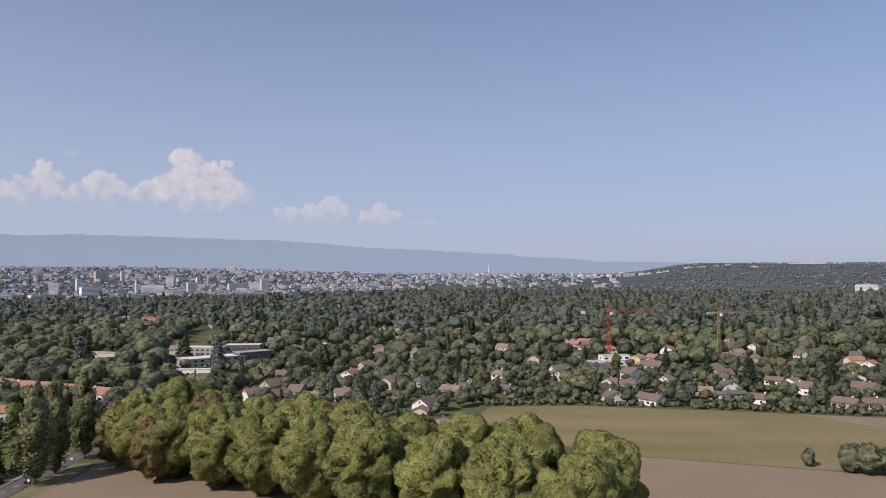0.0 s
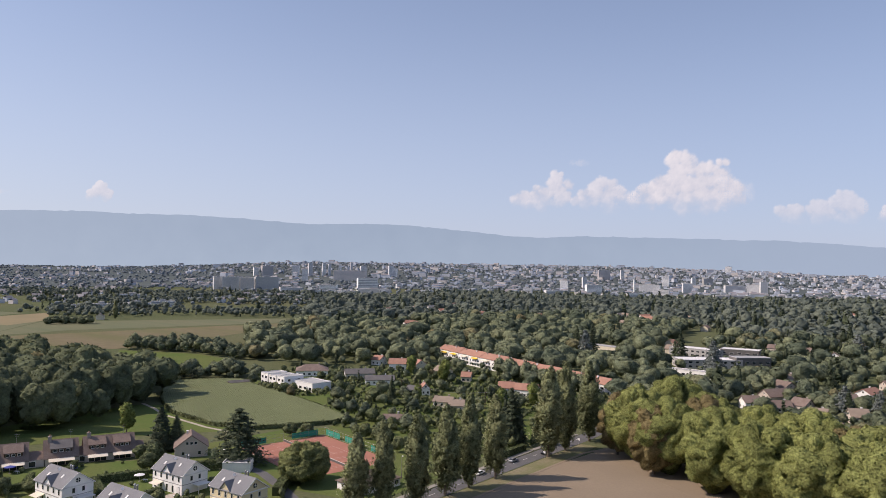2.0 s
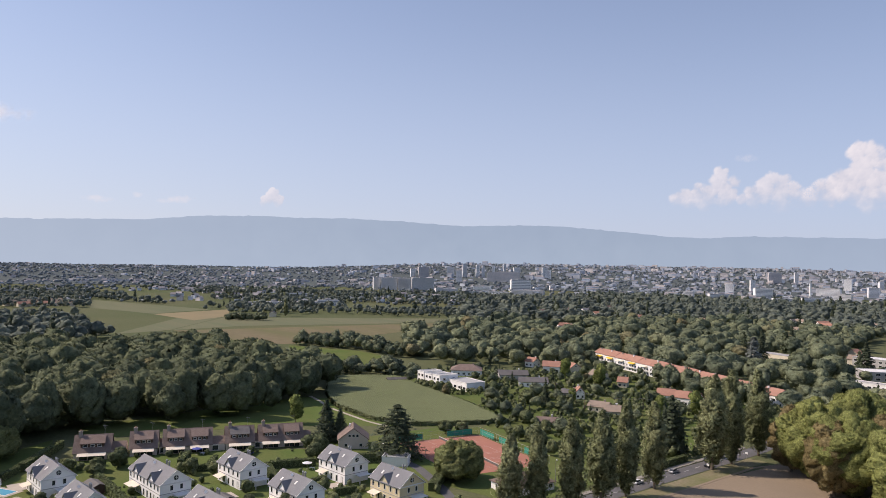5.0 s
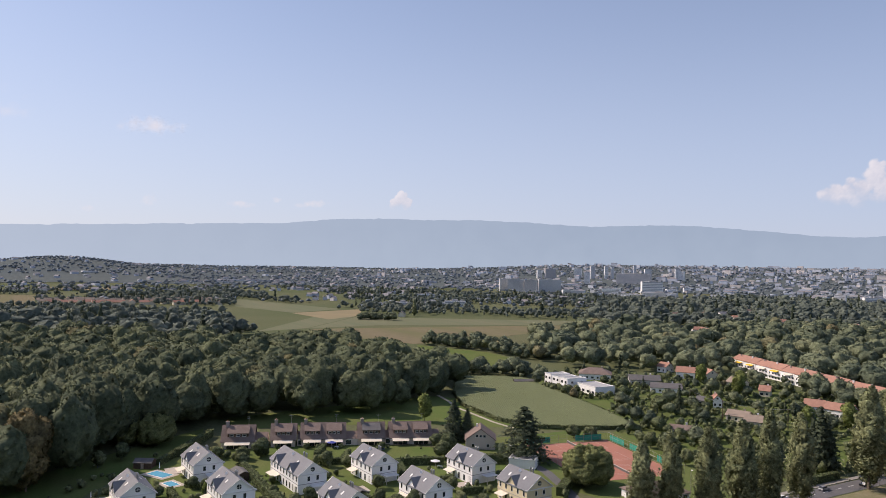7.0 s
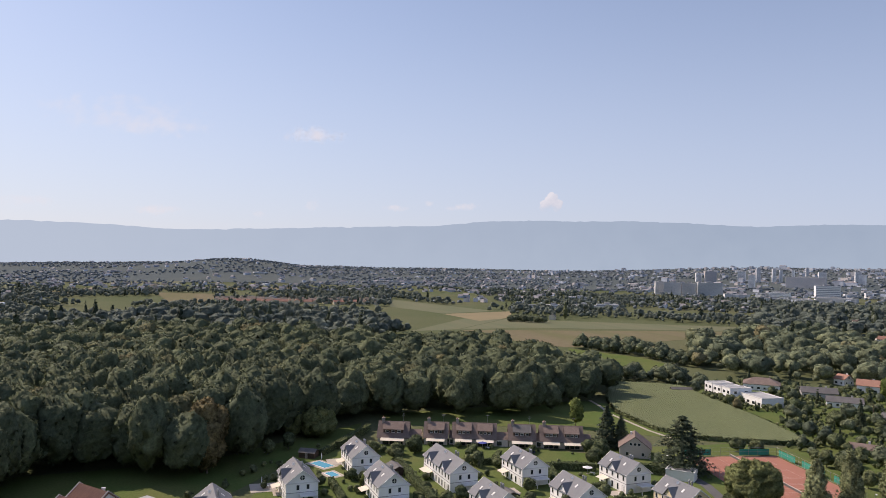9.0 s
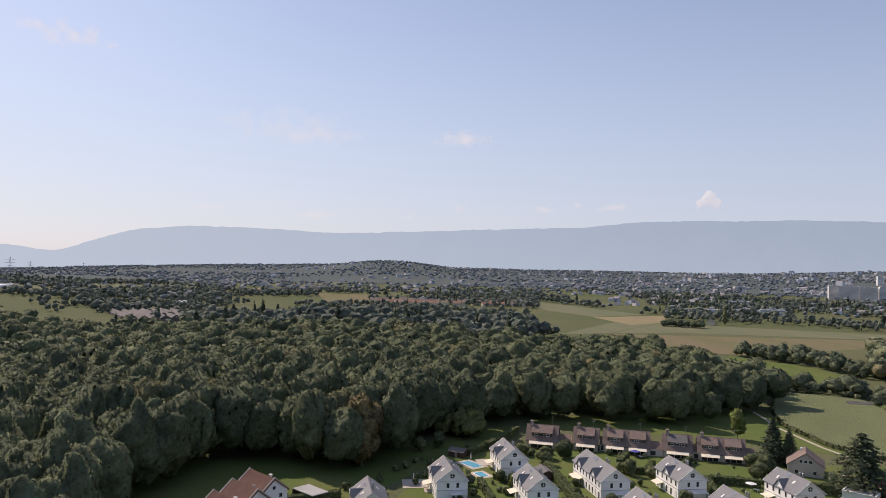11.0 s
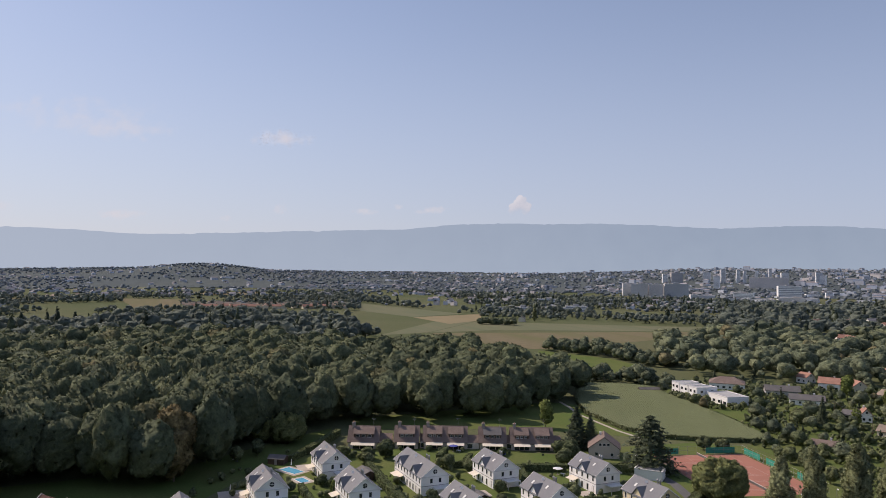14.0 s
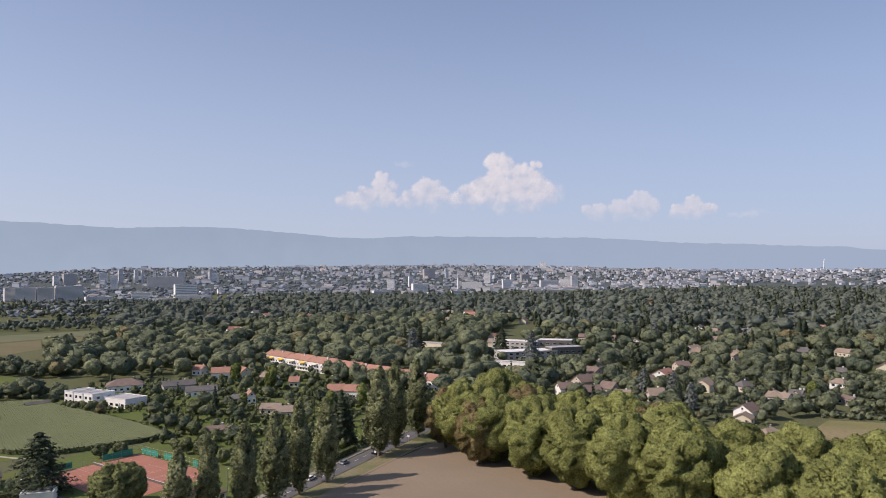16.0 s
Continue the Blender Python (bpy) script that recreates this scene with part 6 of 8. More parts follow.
chest = Trees([model("chestnut_tree", "horse chestnut with rust-browned leaves", hull_crown(40, (0, 0, 0.5), (0.29, 0.29, 0.42), 70, (0.05, 0.1), 20, 26, 6500, 0.016), M_CHESTNUT, 19.0, 0.4, 5, 4, 3.0, "browned chestnuts among the planes")])
for x, y, h in ((-118.8, 264.2, 24.5), (-97.6, 247.4, 25), (-84, 262, 28), (-34, 240, 28)):
    chest.plant(0, x, y, h, 19.0, x)

def poplar_crown(seed, tufts, size):
    """A tall narrow crown of steep leafy sprays, pointed at the top, in a unit tree."""
    rng = np.random.default_rng(seed)
    lumps = 110
    z = 0.07 + 0.9 * rng.uniform(0, 1, lumps) ** 0.9
    reach = 0.125 * np.clip((1.0 - z) / 0.5, 0, 1) ** 0.65 * np.clip((z - 0.0) / 0.2, 0.35, 1) * rng.uniform(0.65, 1.3, lumps)
    a = rng.uniform(0, 2 * np.pi, lumps)
    f = rng.uniform(0.35, 1.0, lumps) ** 0.5
    c = np.column_stack([reach * f * np.cos(a), reach * f * np.sin(a), z])
    r = 0.014 + 0.24 * reach * rng.uniform(0.7, 1.4, lumps)
    i = rng.integers(0, lumps, tufts)
    n = rng.normal(size=(tufts, 3))
    n /= np.linalg.norm(n, axis=1, keepdims=True)
    p = c[i] + n * r[i][:, None] * np.array([1, 1, 2.2]) * rng.uniform(0.6, 1.1, (tufts, 1))
    soft = n + 0.8 * np.column_stack([np.cos(a[i]), np.sin(a[i]), 0.3 + 0 * a[i]]) + 0.15 * rng.normal(size=n.shape)
    return p[:, None, :] + frames_of(n + 0.4 * rng.normal(size=n.shape), rng, size), corner_normals(soft), per_corner(rng.uniform(0, 1, tufts))


poplars = Trees([model("poplar", "tall slender poplar beside the road", joined(poplar_crown(50 + s, 4200, 0.015), hull_crown(150 + s, (0, 0, 0.5), (0.1, 0.1, 0.44), 80, (0.022, 0.045), 30, 18, 3200, 0.013, 0.4)), M_POPLAR, 31.0, 0.45, 0, 1.6, 3.5, "poplars along the road") for s in range(3)])
for k, (x, y, h) in enumerate(((-143.9, 157.5, 26.5), (-139.5, 167.5, 27.5), (-139, 181, 28.3), (-137.8, 192, 29.6), (-137.3, 206.8, 28.5), (-137.6, 243.3, 34.5), (-137.4, 256.6, 35.5), (-137.0, 276.5, 33.3), (-147.5, 150, 24), (-876, 458, 24))):
    poplars.plant(k, x, y, h, 31.0, k * 1.7, 1.0 + 0.12 * (k % 3))

conifers = Trees([model("spruce", "dark green spruce with drooping boughs", conifer_crown(60 + s, 3000, 0.038, 0.28), M_CONIFER, 20.0, 0.35, 0, 1, 1.5, "spruces and firs") for s in range(2)])
for k, (x, y, h, w) in enumerate(((-254.8, 152.5, 17, 1.45), (-251.5, 157.0, 13.5, 1.35), (-158, 249.5, 24, 0.9), (-160, 256, 20, 0.9), (-252, 281, 15, 0.8), (-222, 47, 4, 1.0), (181, 428, 22, 1.25), (172, 470, 17, 1.1), (156, 505, 18, 1.0), (236, 440, 20, 1.2), (118, 432, 10, 0.9), (-60, 400, 16, 1.0), (-44, 395, 14, 1.1), (-66, 420, 15, 1.1), (-80, 470, 22, 0.9), (10, 500, 16, 0.9), (-200, 560, 24, 1.2), (40, 620, 22, 1.0), (-290, 560, 24, 1.0), (-268, 545, 28, 0.9), (290, 440, 20, 1.0))):
    conifers.plant(k, x, y, h, 20.0, k * 0.9, w)
big = Trees([model("douglas_fir", "broad dark conifer with ragged boughs", conifer_crown(65, 7000, 0.036, 0.54, 0.05, 0.3, 0.7), M_CONIFER, 19.0, 0.45, 0, 1, 1.5, "")])
big.plant(0, -217, 160.5, 20.5, 19.0, 0.4, 1.15)
cedars = Trees([model("blue_cedar", "grey-blue cedar with layered boughs", conifer_crown(66, 2600, 0.05, 0.34, 0.1, 0.15, 0.6), M_BLUECEDAR, 22.0, 0.5, 0, 1, 2.0, "blue cedars")])
for k, (x, y, h) in enumerate(((-160, 512, 24), (-262, 520, 24), (-62, 402, 17), (-48, 412, 15), (-36, 380, 14), (-90, 640, 25), (100, 470, 12))):
    cedars.plant(k, x, y, h, 22.0, k)
lights = Trees([model("young_tree", "fresh light green young tree", hull_crown(70, (0, 0, 0.58), (0.2, 0.2, 0.36), 22, (0.07, 0.12), 12, 14, 700, 0.05), M_LIGHTLEAF, 11.0, 0.18, 4, 1.4, 2.0, "light green trees")])
for k, (x, y, h) in enumerate(((-289.5, 157.5, 12.5), (-306, 360, 13), (-272, 352, 14), (-226, 48, 4.5), (-250, 300, 8), (-196, 300, 12), (-190, 320, 13), (20, 420, 11), (120, 500, 13), (-236, 57.5, 4))):
    lights.plant(k, x, y, h, 11.0, k, 1.1)
leafy = Trees([model("garden_tree", "round green broadleaved garden tree", hull_crown(80 + s, (0, 0, 0.53), (0.34, 0.34, 0.35), 40, (0.08, 0.14), 14, 20, 1800, 0.035), M_GARDEN, 12.0, 0.25, 5, 2.6, 1.6, "garden trees") for s in range(3)])
for k, (x, y, h, w) in enumerate(((-238, 140, 8, 1.0), (-232, 134, 7, 1.1), (-247, 140, 6, 1.2), (-263, 75, 7.5, 1.1), (-262, 68, 5, 1.3), (-254, 66, 5, 1.3), (-231, 49, 4.5, 1.0), (-236, 46, 4, 1.1), (-241, 92, 6, 1.0), (-236, 98, 5, 1.1), (-207, 74, 5, 1.1), (-205, 69, 4.5, 1.1), (-210, 98, 5, 1.1), (-196, 92, 5, 1.1), (-198, 118, 5, 1.0), (-184, 92, 7, 1.0), (-280, 30, 7, 1.0), (-274, 22, 6, 1.0), (-268, 60, 5, 1.2), (-176, 116, 6, 0.9), (-186, 98, 7, 0.8), (-201, 40, 5, 1), (-217, 66, 4, 1.2), (-232, 35, 4, 1.2), (-247, 145.5, 6, 1.2), (-185, 210, 6, 1.0), (-194, 214, 7, 1.0), (-201, 216, 6.5, 1.1), (-209, 217, 7, 1.0), (-216, 219, 5, 1.1), (-231, 205, 6, 1.2), (-236, 200, 6, 1.3))):
    leafy.plant(k, x, y, h, 12.0, k * 1.1, w)
bushes = Trees([model("bush", "dense dark green bush at the field edge", hull_crown(95 + s, (0, 0, 0.46), (0.44, 0.44, 0.4), 44, (0.09, 0.15), 16, 22, 1800, 0.04), M_BELT, 10.0, 0.2, 4, 2.0, 0.6, "bushes on the field edge") for s in range(2)])
for k, (x, y, h, w) in enumerate(((133, 263.8, 7, 0.7), (144, 256.5, 11, 0.85), (149, 253, 11.5, 1.0), (156, 250, 11, 1.0), (163, 247, 10, 1.0), (170, 244, 10, 1.0), (178, 240, 10, 1.0), (-848, 366, 9.0, 1.3), (-844, 373, 10.0, 1.3), (-839, 380, 11.0, 1.3), (-834, 387, 9.0, 1.3), (-829, 395, 10.0, 1.3), (-826, 400, 11.0, 1.3))):
    bushes.plant(k, x, y, h, 10.0, k * 1.3, w)
rust = Trees([model("rusty_tree", "tree with rust-brown autumn leaves at the wood's edge", hull_crown(90, (0, 0, 0.52), (0.27, 0.27, 0.4), 44, (0.08, 0.13), 16, 20, 2200, 0.03), M_RUST, 20.0, 0.3, 5, 3, 4.0, "")])
rust.plant(0, -255.0, 0.5, 25.0, 20.0, 0.0, 0.9)
walnut = Trees([model("walnut_tree", "broad green tree with low round crown standing apart", hull_crown(97, (0, 0, 0.48), (0.56, 0.56, 0.4), 90, (0.1, 0.16), 20, 30, 5500, 0.032), M_WALNUT, 13.5, 0.3, 0, 3.0, 1.2, "")])
walnut.plant(0, -182.5, 161.0, 13.5, 13.5)
walnut.plant(0, -296.5, 43.5, 13.0, 13.5, 1.0, 0.9)
walnut.plant(0, -302, 35, 14.0, 13.5, 2.0, 0.75)

# ---- maize ----
CORN = [(-392, 236), (-378, 262), (-366, 272), (-338, 263), (-321, 260), (-273, 249), (-240, 238), (-239, 229), (-247, 211), (-256, 197), (-275, 189.5), (-311, 191.5), (-325, 197), (-345, 206)]


def maize():
    # leaf-coloured slab stands in for the plants; low ridges mark their rows
    g = Geo().prism([(x, y, -0.2) for x, y in CORN], (0, 0, 2.05))
    ca, sa = math.cos(radians(-28)), math.sin(radians(-28))
    for row in range(-90, 460):
        v = 1.05 * row
        u = np.arange(-520, 120, 2.0)
        ok = inside(u * ca - v * sa, u * sa + v * ca, CORN)
        for k in np.nonzero(ok[:-1] & ok[1:])[0]:
            p = [(u[k + d] * ca - (v + o) * sa, u[k + d] * sa + (v + o) * ca, z) for d in (0, 1) for o, z in ((-0.45, 1.86), (0.0, 2.0), (0.45, 1.86))]
            g.quad(p[0], p[3], p[4], p[1]).quad(p[1], p[4], p[5], p[2])
    tagged(new("maize_field", g.mesh("maize_field", M_CROPBASE)), "solid leaf-green body and ridged rows of a maize field", "field", kind="structure")
    rng = np.random.default_rng(12)
    n = 60000
    x, y = rng.uniform(-395, -238, n), rng.uniform(188, 275, n)
    a = radians(-28)
    v = -x * math.sin(a) + y * math.cos(a)
    v2 = np.round(v / 1.05) * 1.05 + rng.normal(0, 0.22, n)
    x, y = x - (v2 - v) * math.sin(a), y + (v2 - v) * math.cos(a)
    k = inside(x, y, CORN)
    x, y = x[k], y[k]
    nrm = rng.normal(size=(len(x), 3)) * np.array([0.5, 0.5, 0.3]) + np.array([0, 0, 1.0])
    q = np.column_stack([x, y, rng.uniform(1.95, 2.1, len(x))])[:, None, :] + frames_of(nrm, rng, 0.24)
    tint = np.array([0.5 + 0.45 * noise.noise(Vector((a_ * 0.05, b_ * 0.05, 0))) for a_, b_ in zip(x, y)])
    up = np.column_stack([0 * x, 0 * x, 1 + 0 * x]) + 0.15 * rng.normal(size=(len(x), 3))
    # the outermost stalks hang their leaves down to the ground
    edge = []
    for (x0, y0), (x1, y1) in zip(CORN, CORN[1:] + CORN[:1]):
        m = int(math.hypot(x1 - x0, y1 - y0) * 14)
        f = rng.uniform(0, 1, m)
        edge.append(np.column_stack([x0 + (x1 - x0) * f + rng.normal(0, 0.25, m), y0 + (y1 - y0) * f + rng.normal(0, 0.25, m), rng.uniform(0.1, 2.1, m)]))
    edge = np.concatenate(edge)
    q = np.concatenate([q, edge[:, None, :] + frames_of(rng.normal(size=edge.shape), rng, 0.6)])
    up = np.concatenate([up, np.array([0, 0, 1.0]) + 0.5 * rng.normal(size=edge.shape)])
    tint = np.concatenate([tint, np.full(len(edge), 0.4)])
    tagged(new("maize", soup("maize", q, M_CORN, tint, up)), "tall green maize plants in rows", "maize", kind="stuff")


M_CROPBASE = material("maize_body", (0.155, 0.18, 0.088), 0.95, (0.14, 0.165, 0.078), 0.1)
maize()

# ---- joined trees of the gardens and the plain ----
OPEN = [[(-566, 300), (-500, 330), (-448, 326), (-425, 300), (-420, 252), (-445, 240), (-500, 262)], [(-748, 255), (-887, 376), (-744, 627), (-650, 548), (-572, 335), (-575, 292)], [(-731, 200), (-905, 326), (-857, 446), (-648, 338)], [(-1375, 331), (-1092, 391), (-1085, 289)], [(-1600, -110), (-1560, 10), (-1220, 5), (-1240, -60)], [(-1250, -860), (-1560, -990), (-1640, -780), (-1300, -560), (-1100, -600)], [(-980, 318), (-1032, 446), (-905, 391), (-858, 327)], [(-1378, 333), (-1040, 430), (-985, 320), (-1137, 279)], [(582, 1023), (640, 1000), (520, 800), (478, 836)], [(720, 1400), (960, 1330), (900, 1220), (700, 1290)], CORN]


def clear(x, y, h, w):
    """Keep trees off houses, and low before those houses that stand open to the view."""
    keep = np.ones(len(x), dtype=bool)
    for hx, hy, hw in HOUSES:
        r = math.hypot(hx, hy)
        ux, uy = -hx / r, -hy / r
        dx, dy = x - hx, y - hy
        along, across = dx * ux + dy * uy, np.abs(-dx * uy + dy * ux)
        keep &= ~(np.hypot(dx, dy) < hw * 0.5 + 0.3 * w)
        lim = 3.6 + np.clip(along - hw * 0.4, 0, None) * 72 / r
        front = (along > 0) & (along < 110) & (across < hw * 0.34 + 0.15 * w)
        h = np.where(front & (h > lim), np.maximum(lim, 3.0), h)
    for hx, hy, hw in HIDDEN:
        keep &= ~(np.hypot(x - hx, y - hy) < hw * 0.5 + 0.3 * w)
    for poly in OPEN:
        keep &= ~inside(x, y, poly)
    return keep, h


def planted(name, label, poly, step, seed, h0, h1, protos, leaf, spires=0.0, spire_protos=None, thin=0.0, clump=0.0, grain=0.005):
    x, y, rng = scatter(poly, step, seed)
    k = rng.uniform(size=len(x)) >= thin
    if clump:
        k &= np.array([noise.noise(Vector((a * grain, b * grain, seed))) for a, b in zip(x, y)]) > clump - 0.5
    x, y = x[k], y[k]
    h = rng.uniform(h0, h1, len(x)) * rng.choice([0.6, 0.85, 1.0, 1.0, 1.25], len(x))
    w = h * rng.uniform(0.9, 1.4, len(x))
    keep, hh = clear(x, y, h, w)
    x, y, h, w = x[keep], y[keep], hh[keep], np.minimum(w[keep], np.maximum(hh[keep] * 1.3, 3))
    sp = rng.uniform(size=len(x)) < spires
    p = np.column_stack([x, y, h, w, rng.integers(0, len(protos), len(x))])
    wood(name, label, p[~sp], protos, leaf)
    if spires:
        q = p[sp].copy()
        q[:, 2] *= 1.35
        q[:, 3] = q[:, 2] * rng.uniform(0.8, 1.3, len(q))
        q[:, 4] = rng.integers(0, len(spire_protos), len(q))
        wood("conifers", "dark conifers among the garden trees", q, spire_protos, M_CONIFER)


planted("garden_trees", "mixed garden trees and shrubs between houses", [(20, 386), (64, 389), (141, 373), (213, 356), (330, 325), (400, 480), (-20, 520), (-120, 440), (-95, 330), (-60, 305), (0, 345)], 7.6, 101, 3.5, 10, MID, M_BELT, 0.08, SPIRE, 0.1)
planted("garden_trees", "dense garden trees between villas", [(-20, 521), (400, 481), (620, 760), (-215, 760), (-215, 500), (-120, 441)], 12.2, 102, 10, 16, WOOD, M_BELT, 0.12, SPIRE, 0.06)
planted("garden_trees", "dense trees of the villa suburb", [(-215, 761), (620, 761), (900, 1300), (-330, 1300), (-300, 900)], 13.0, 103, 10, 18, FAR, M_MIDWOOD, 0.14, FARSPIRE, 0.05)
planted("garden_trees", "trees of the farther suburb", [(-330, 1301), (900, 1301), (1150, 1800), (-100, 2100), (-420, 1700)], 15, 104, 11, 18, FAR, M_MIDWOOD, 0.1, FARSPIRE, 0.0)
planted("shrubs", "garden shrubs between the villas", [(-290, 45), (-215, -20), (-165, 0), (-150, 60), (-165, 150), (-240, 148), (-258, 118), (-272, 85)], 4.6, 112, 1.3, 3.6, SHRUB, M_GARDEN, 0.03, SPIRE, 0.66)
GARDENS = [(-345, 245), (-300, 256), (-243, 243), (-236, 222), (-160, 215), (-152, 240), (-152, 330), (-180, 400), (-330, 400), (-380, 330), (-372, 280), (-345, 262)]
planted("shrubs", "garden shrubs and hedges beside the maize", GARDENS, 3.3, 105, 1.2, 3.4, SHRUB, M_GARDEN, 0.02, SPIRE, 0.1, 0.42, 0.06)
planted("garden_trees", "small garden trees between low houses", GARDENS, 8.0, 125, 3.2, 6.0, MID, M_GARDEN, 0.08, SPIRE, 0.15, 0.4, 0.03)
planted("garden_trees", "darker garden trees between low houses", GARDENS, 15, 126, 4.2, 8.0, MID, M_BELT, 0.1, SPIRE, 0.3)
rows = [(-266 + 6.0 * k + random.uniform(-2, 2), 401 - 2.2 * k + random.uniform(-3, 3)) for k in range(14)] + [(-250 + 8 * k, 388 - 2.6 * k + random.uniform(-3, 3)) for k in range(9)]
wood("garden_trees", "leafy trees before the long tiled terrace", np.array([(x, y, random.uniform(10, 14), random.uniform(9, 14), k % 3) for k, (x, y) in enumerate(rows)]), MID, M_BELT)
planted("park_trees", "tall mixed park trees behind the tiled houses", [(-385, 335), (-330, 402), (-180, 402), (-150, 330), (-130, 300), (-100, 340), (-120, 440), (-215, 500), (-300, 900), (-520, 900), (-620, 560), (-560, 420), (-440, 335)], 12.4, 106, 10, 18, WOOD, M_BELT, 0.05, SPIRE, 0.04)
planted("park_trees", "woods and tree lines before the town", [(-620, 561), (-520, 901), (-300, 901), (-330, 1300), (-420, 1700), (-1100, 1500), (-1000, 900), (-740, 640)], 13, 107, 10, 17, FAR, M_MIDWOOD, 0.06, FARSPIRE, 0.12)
planted("hedgerow", "bushy hedge along the top of the meadow", [(20, 379), (64, 384), (141, 368.5), (213, 351.5), (330, 322), (332, 330), (214, 359), (142, 376), (64, 391), (20, 387)], 3.6, 113, 2.6, 5.0, SHRUB, M_BELT)
planted("hedgerow", "tree line between meadow and ploughed field", [(-592, 308), (-566, 302), (-500, 332), (-448, 330), (-440, 350), (-500, 356), (-575, 330)], 6.5, 108, 7, 12, MID, M_BELT)
planted("hedgerow", "dark hedgerow between meadow and maize", [(-440, 238), (-420, 250), (-400, 240), (-382, 268), (-368, 282), (-352, 270), (-372, 292), (-400, 285), (-418, 262), (-446, 246)], 5.5, 109, 5, 11, MID, M_BELT)
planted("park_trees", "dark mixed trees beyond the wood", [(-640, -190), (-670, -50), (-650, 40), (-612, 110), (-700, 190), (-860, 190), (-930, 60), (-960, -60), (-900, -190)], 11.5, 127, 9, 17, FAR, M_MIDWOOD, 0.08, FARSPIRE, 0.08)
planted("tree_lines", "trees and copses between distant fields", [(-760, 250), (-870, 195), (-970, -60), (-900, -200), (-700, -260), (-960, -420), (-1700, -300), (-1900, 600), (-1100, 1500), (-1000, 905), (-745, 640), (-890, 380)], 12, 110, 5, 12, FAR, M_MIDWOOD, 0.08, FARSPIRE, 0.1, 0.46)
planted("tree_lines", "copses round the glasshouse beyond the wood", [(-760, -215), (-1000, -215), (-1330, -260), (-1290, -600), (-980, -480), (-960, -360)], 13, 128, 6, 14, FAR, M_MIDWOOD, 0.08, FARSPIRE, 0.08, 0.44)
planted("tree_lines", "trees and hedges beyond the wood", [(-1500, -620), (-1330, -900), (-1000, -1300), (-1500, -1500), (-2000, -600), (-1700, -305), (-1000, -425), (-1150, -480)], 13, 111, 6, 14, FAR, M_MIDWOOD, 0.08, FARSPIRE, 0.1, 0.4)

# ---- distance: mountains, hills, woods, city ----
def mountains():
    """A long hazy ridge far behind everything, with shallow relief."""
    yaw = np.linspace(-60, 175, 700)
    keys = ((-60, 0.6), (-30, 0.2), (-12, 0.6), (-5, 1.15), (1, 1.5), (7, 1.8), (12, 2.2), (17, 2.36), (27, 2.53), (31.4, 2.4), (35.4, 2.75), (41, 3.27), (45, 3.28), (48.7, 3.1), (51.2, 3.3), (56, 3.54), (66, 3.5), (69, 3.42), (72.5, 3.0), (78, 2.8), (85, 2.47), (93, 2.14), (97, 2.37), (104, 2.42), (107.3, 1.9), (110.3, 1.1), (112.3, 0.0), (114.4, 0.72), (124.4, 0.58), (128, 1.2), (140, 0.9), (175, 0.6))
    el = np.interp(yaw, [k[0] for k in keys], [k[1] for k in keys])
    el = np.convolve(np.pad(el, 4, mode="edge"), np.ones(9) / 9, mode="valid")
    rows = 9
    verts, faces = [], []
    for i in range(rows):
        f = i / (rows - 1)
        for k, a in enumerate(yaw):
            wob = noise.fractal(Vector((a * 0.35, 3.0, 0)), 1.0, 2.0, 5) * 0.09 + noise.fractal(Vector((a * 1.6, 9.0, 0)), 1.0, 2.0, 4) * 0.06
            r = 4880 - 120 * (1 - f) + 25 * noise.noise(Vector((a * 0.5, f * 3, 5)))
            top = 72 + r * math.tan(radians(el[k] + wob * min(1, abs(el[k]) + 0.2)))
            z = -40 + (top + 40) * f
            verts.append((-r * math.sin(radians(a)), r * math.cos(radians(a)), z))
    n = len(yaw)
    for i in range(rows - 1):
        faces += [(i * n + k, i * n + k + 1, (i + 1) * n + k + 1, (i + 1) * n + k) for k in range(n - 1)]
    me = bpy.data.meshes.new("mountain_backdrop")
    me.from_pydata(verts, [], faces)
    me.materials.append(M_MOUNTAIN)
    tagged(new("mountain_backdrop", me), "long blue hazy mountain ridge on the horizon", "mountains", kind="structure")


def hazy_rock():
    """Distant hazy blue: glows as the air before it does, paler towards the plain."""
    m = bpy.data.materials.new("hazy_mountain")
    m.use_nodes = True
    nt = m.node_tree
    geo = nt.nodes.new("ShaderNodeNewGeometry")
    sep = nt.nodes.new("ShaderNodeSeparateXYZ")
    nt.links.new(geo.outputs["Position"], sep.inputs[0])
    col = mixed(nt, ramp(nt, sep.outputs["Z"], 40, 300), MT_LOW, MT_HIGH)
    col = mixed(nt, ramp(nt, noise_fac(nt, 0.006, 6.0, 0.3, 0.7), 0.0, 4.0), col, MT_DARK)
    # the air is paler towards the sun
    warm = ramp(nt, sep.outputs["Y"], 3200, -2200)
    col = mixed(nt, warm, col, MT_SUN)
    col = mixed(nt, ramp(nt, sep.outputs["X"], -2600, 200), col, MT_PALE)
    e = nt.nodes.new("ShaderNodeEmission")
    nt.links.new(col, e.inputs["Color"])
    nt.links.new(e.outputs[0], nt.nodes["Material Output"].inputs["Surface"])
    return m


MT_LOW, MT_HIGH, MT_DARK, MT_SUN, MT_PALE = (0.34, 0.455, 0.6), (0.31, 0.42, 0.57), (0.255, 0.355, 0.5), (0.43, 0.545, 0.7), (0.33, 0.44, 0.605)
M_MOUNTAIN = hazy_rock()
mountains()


def polar(yaw, r):
    return -r * math.sin(radians(yaw)), r * math.cos(radians(yaw))


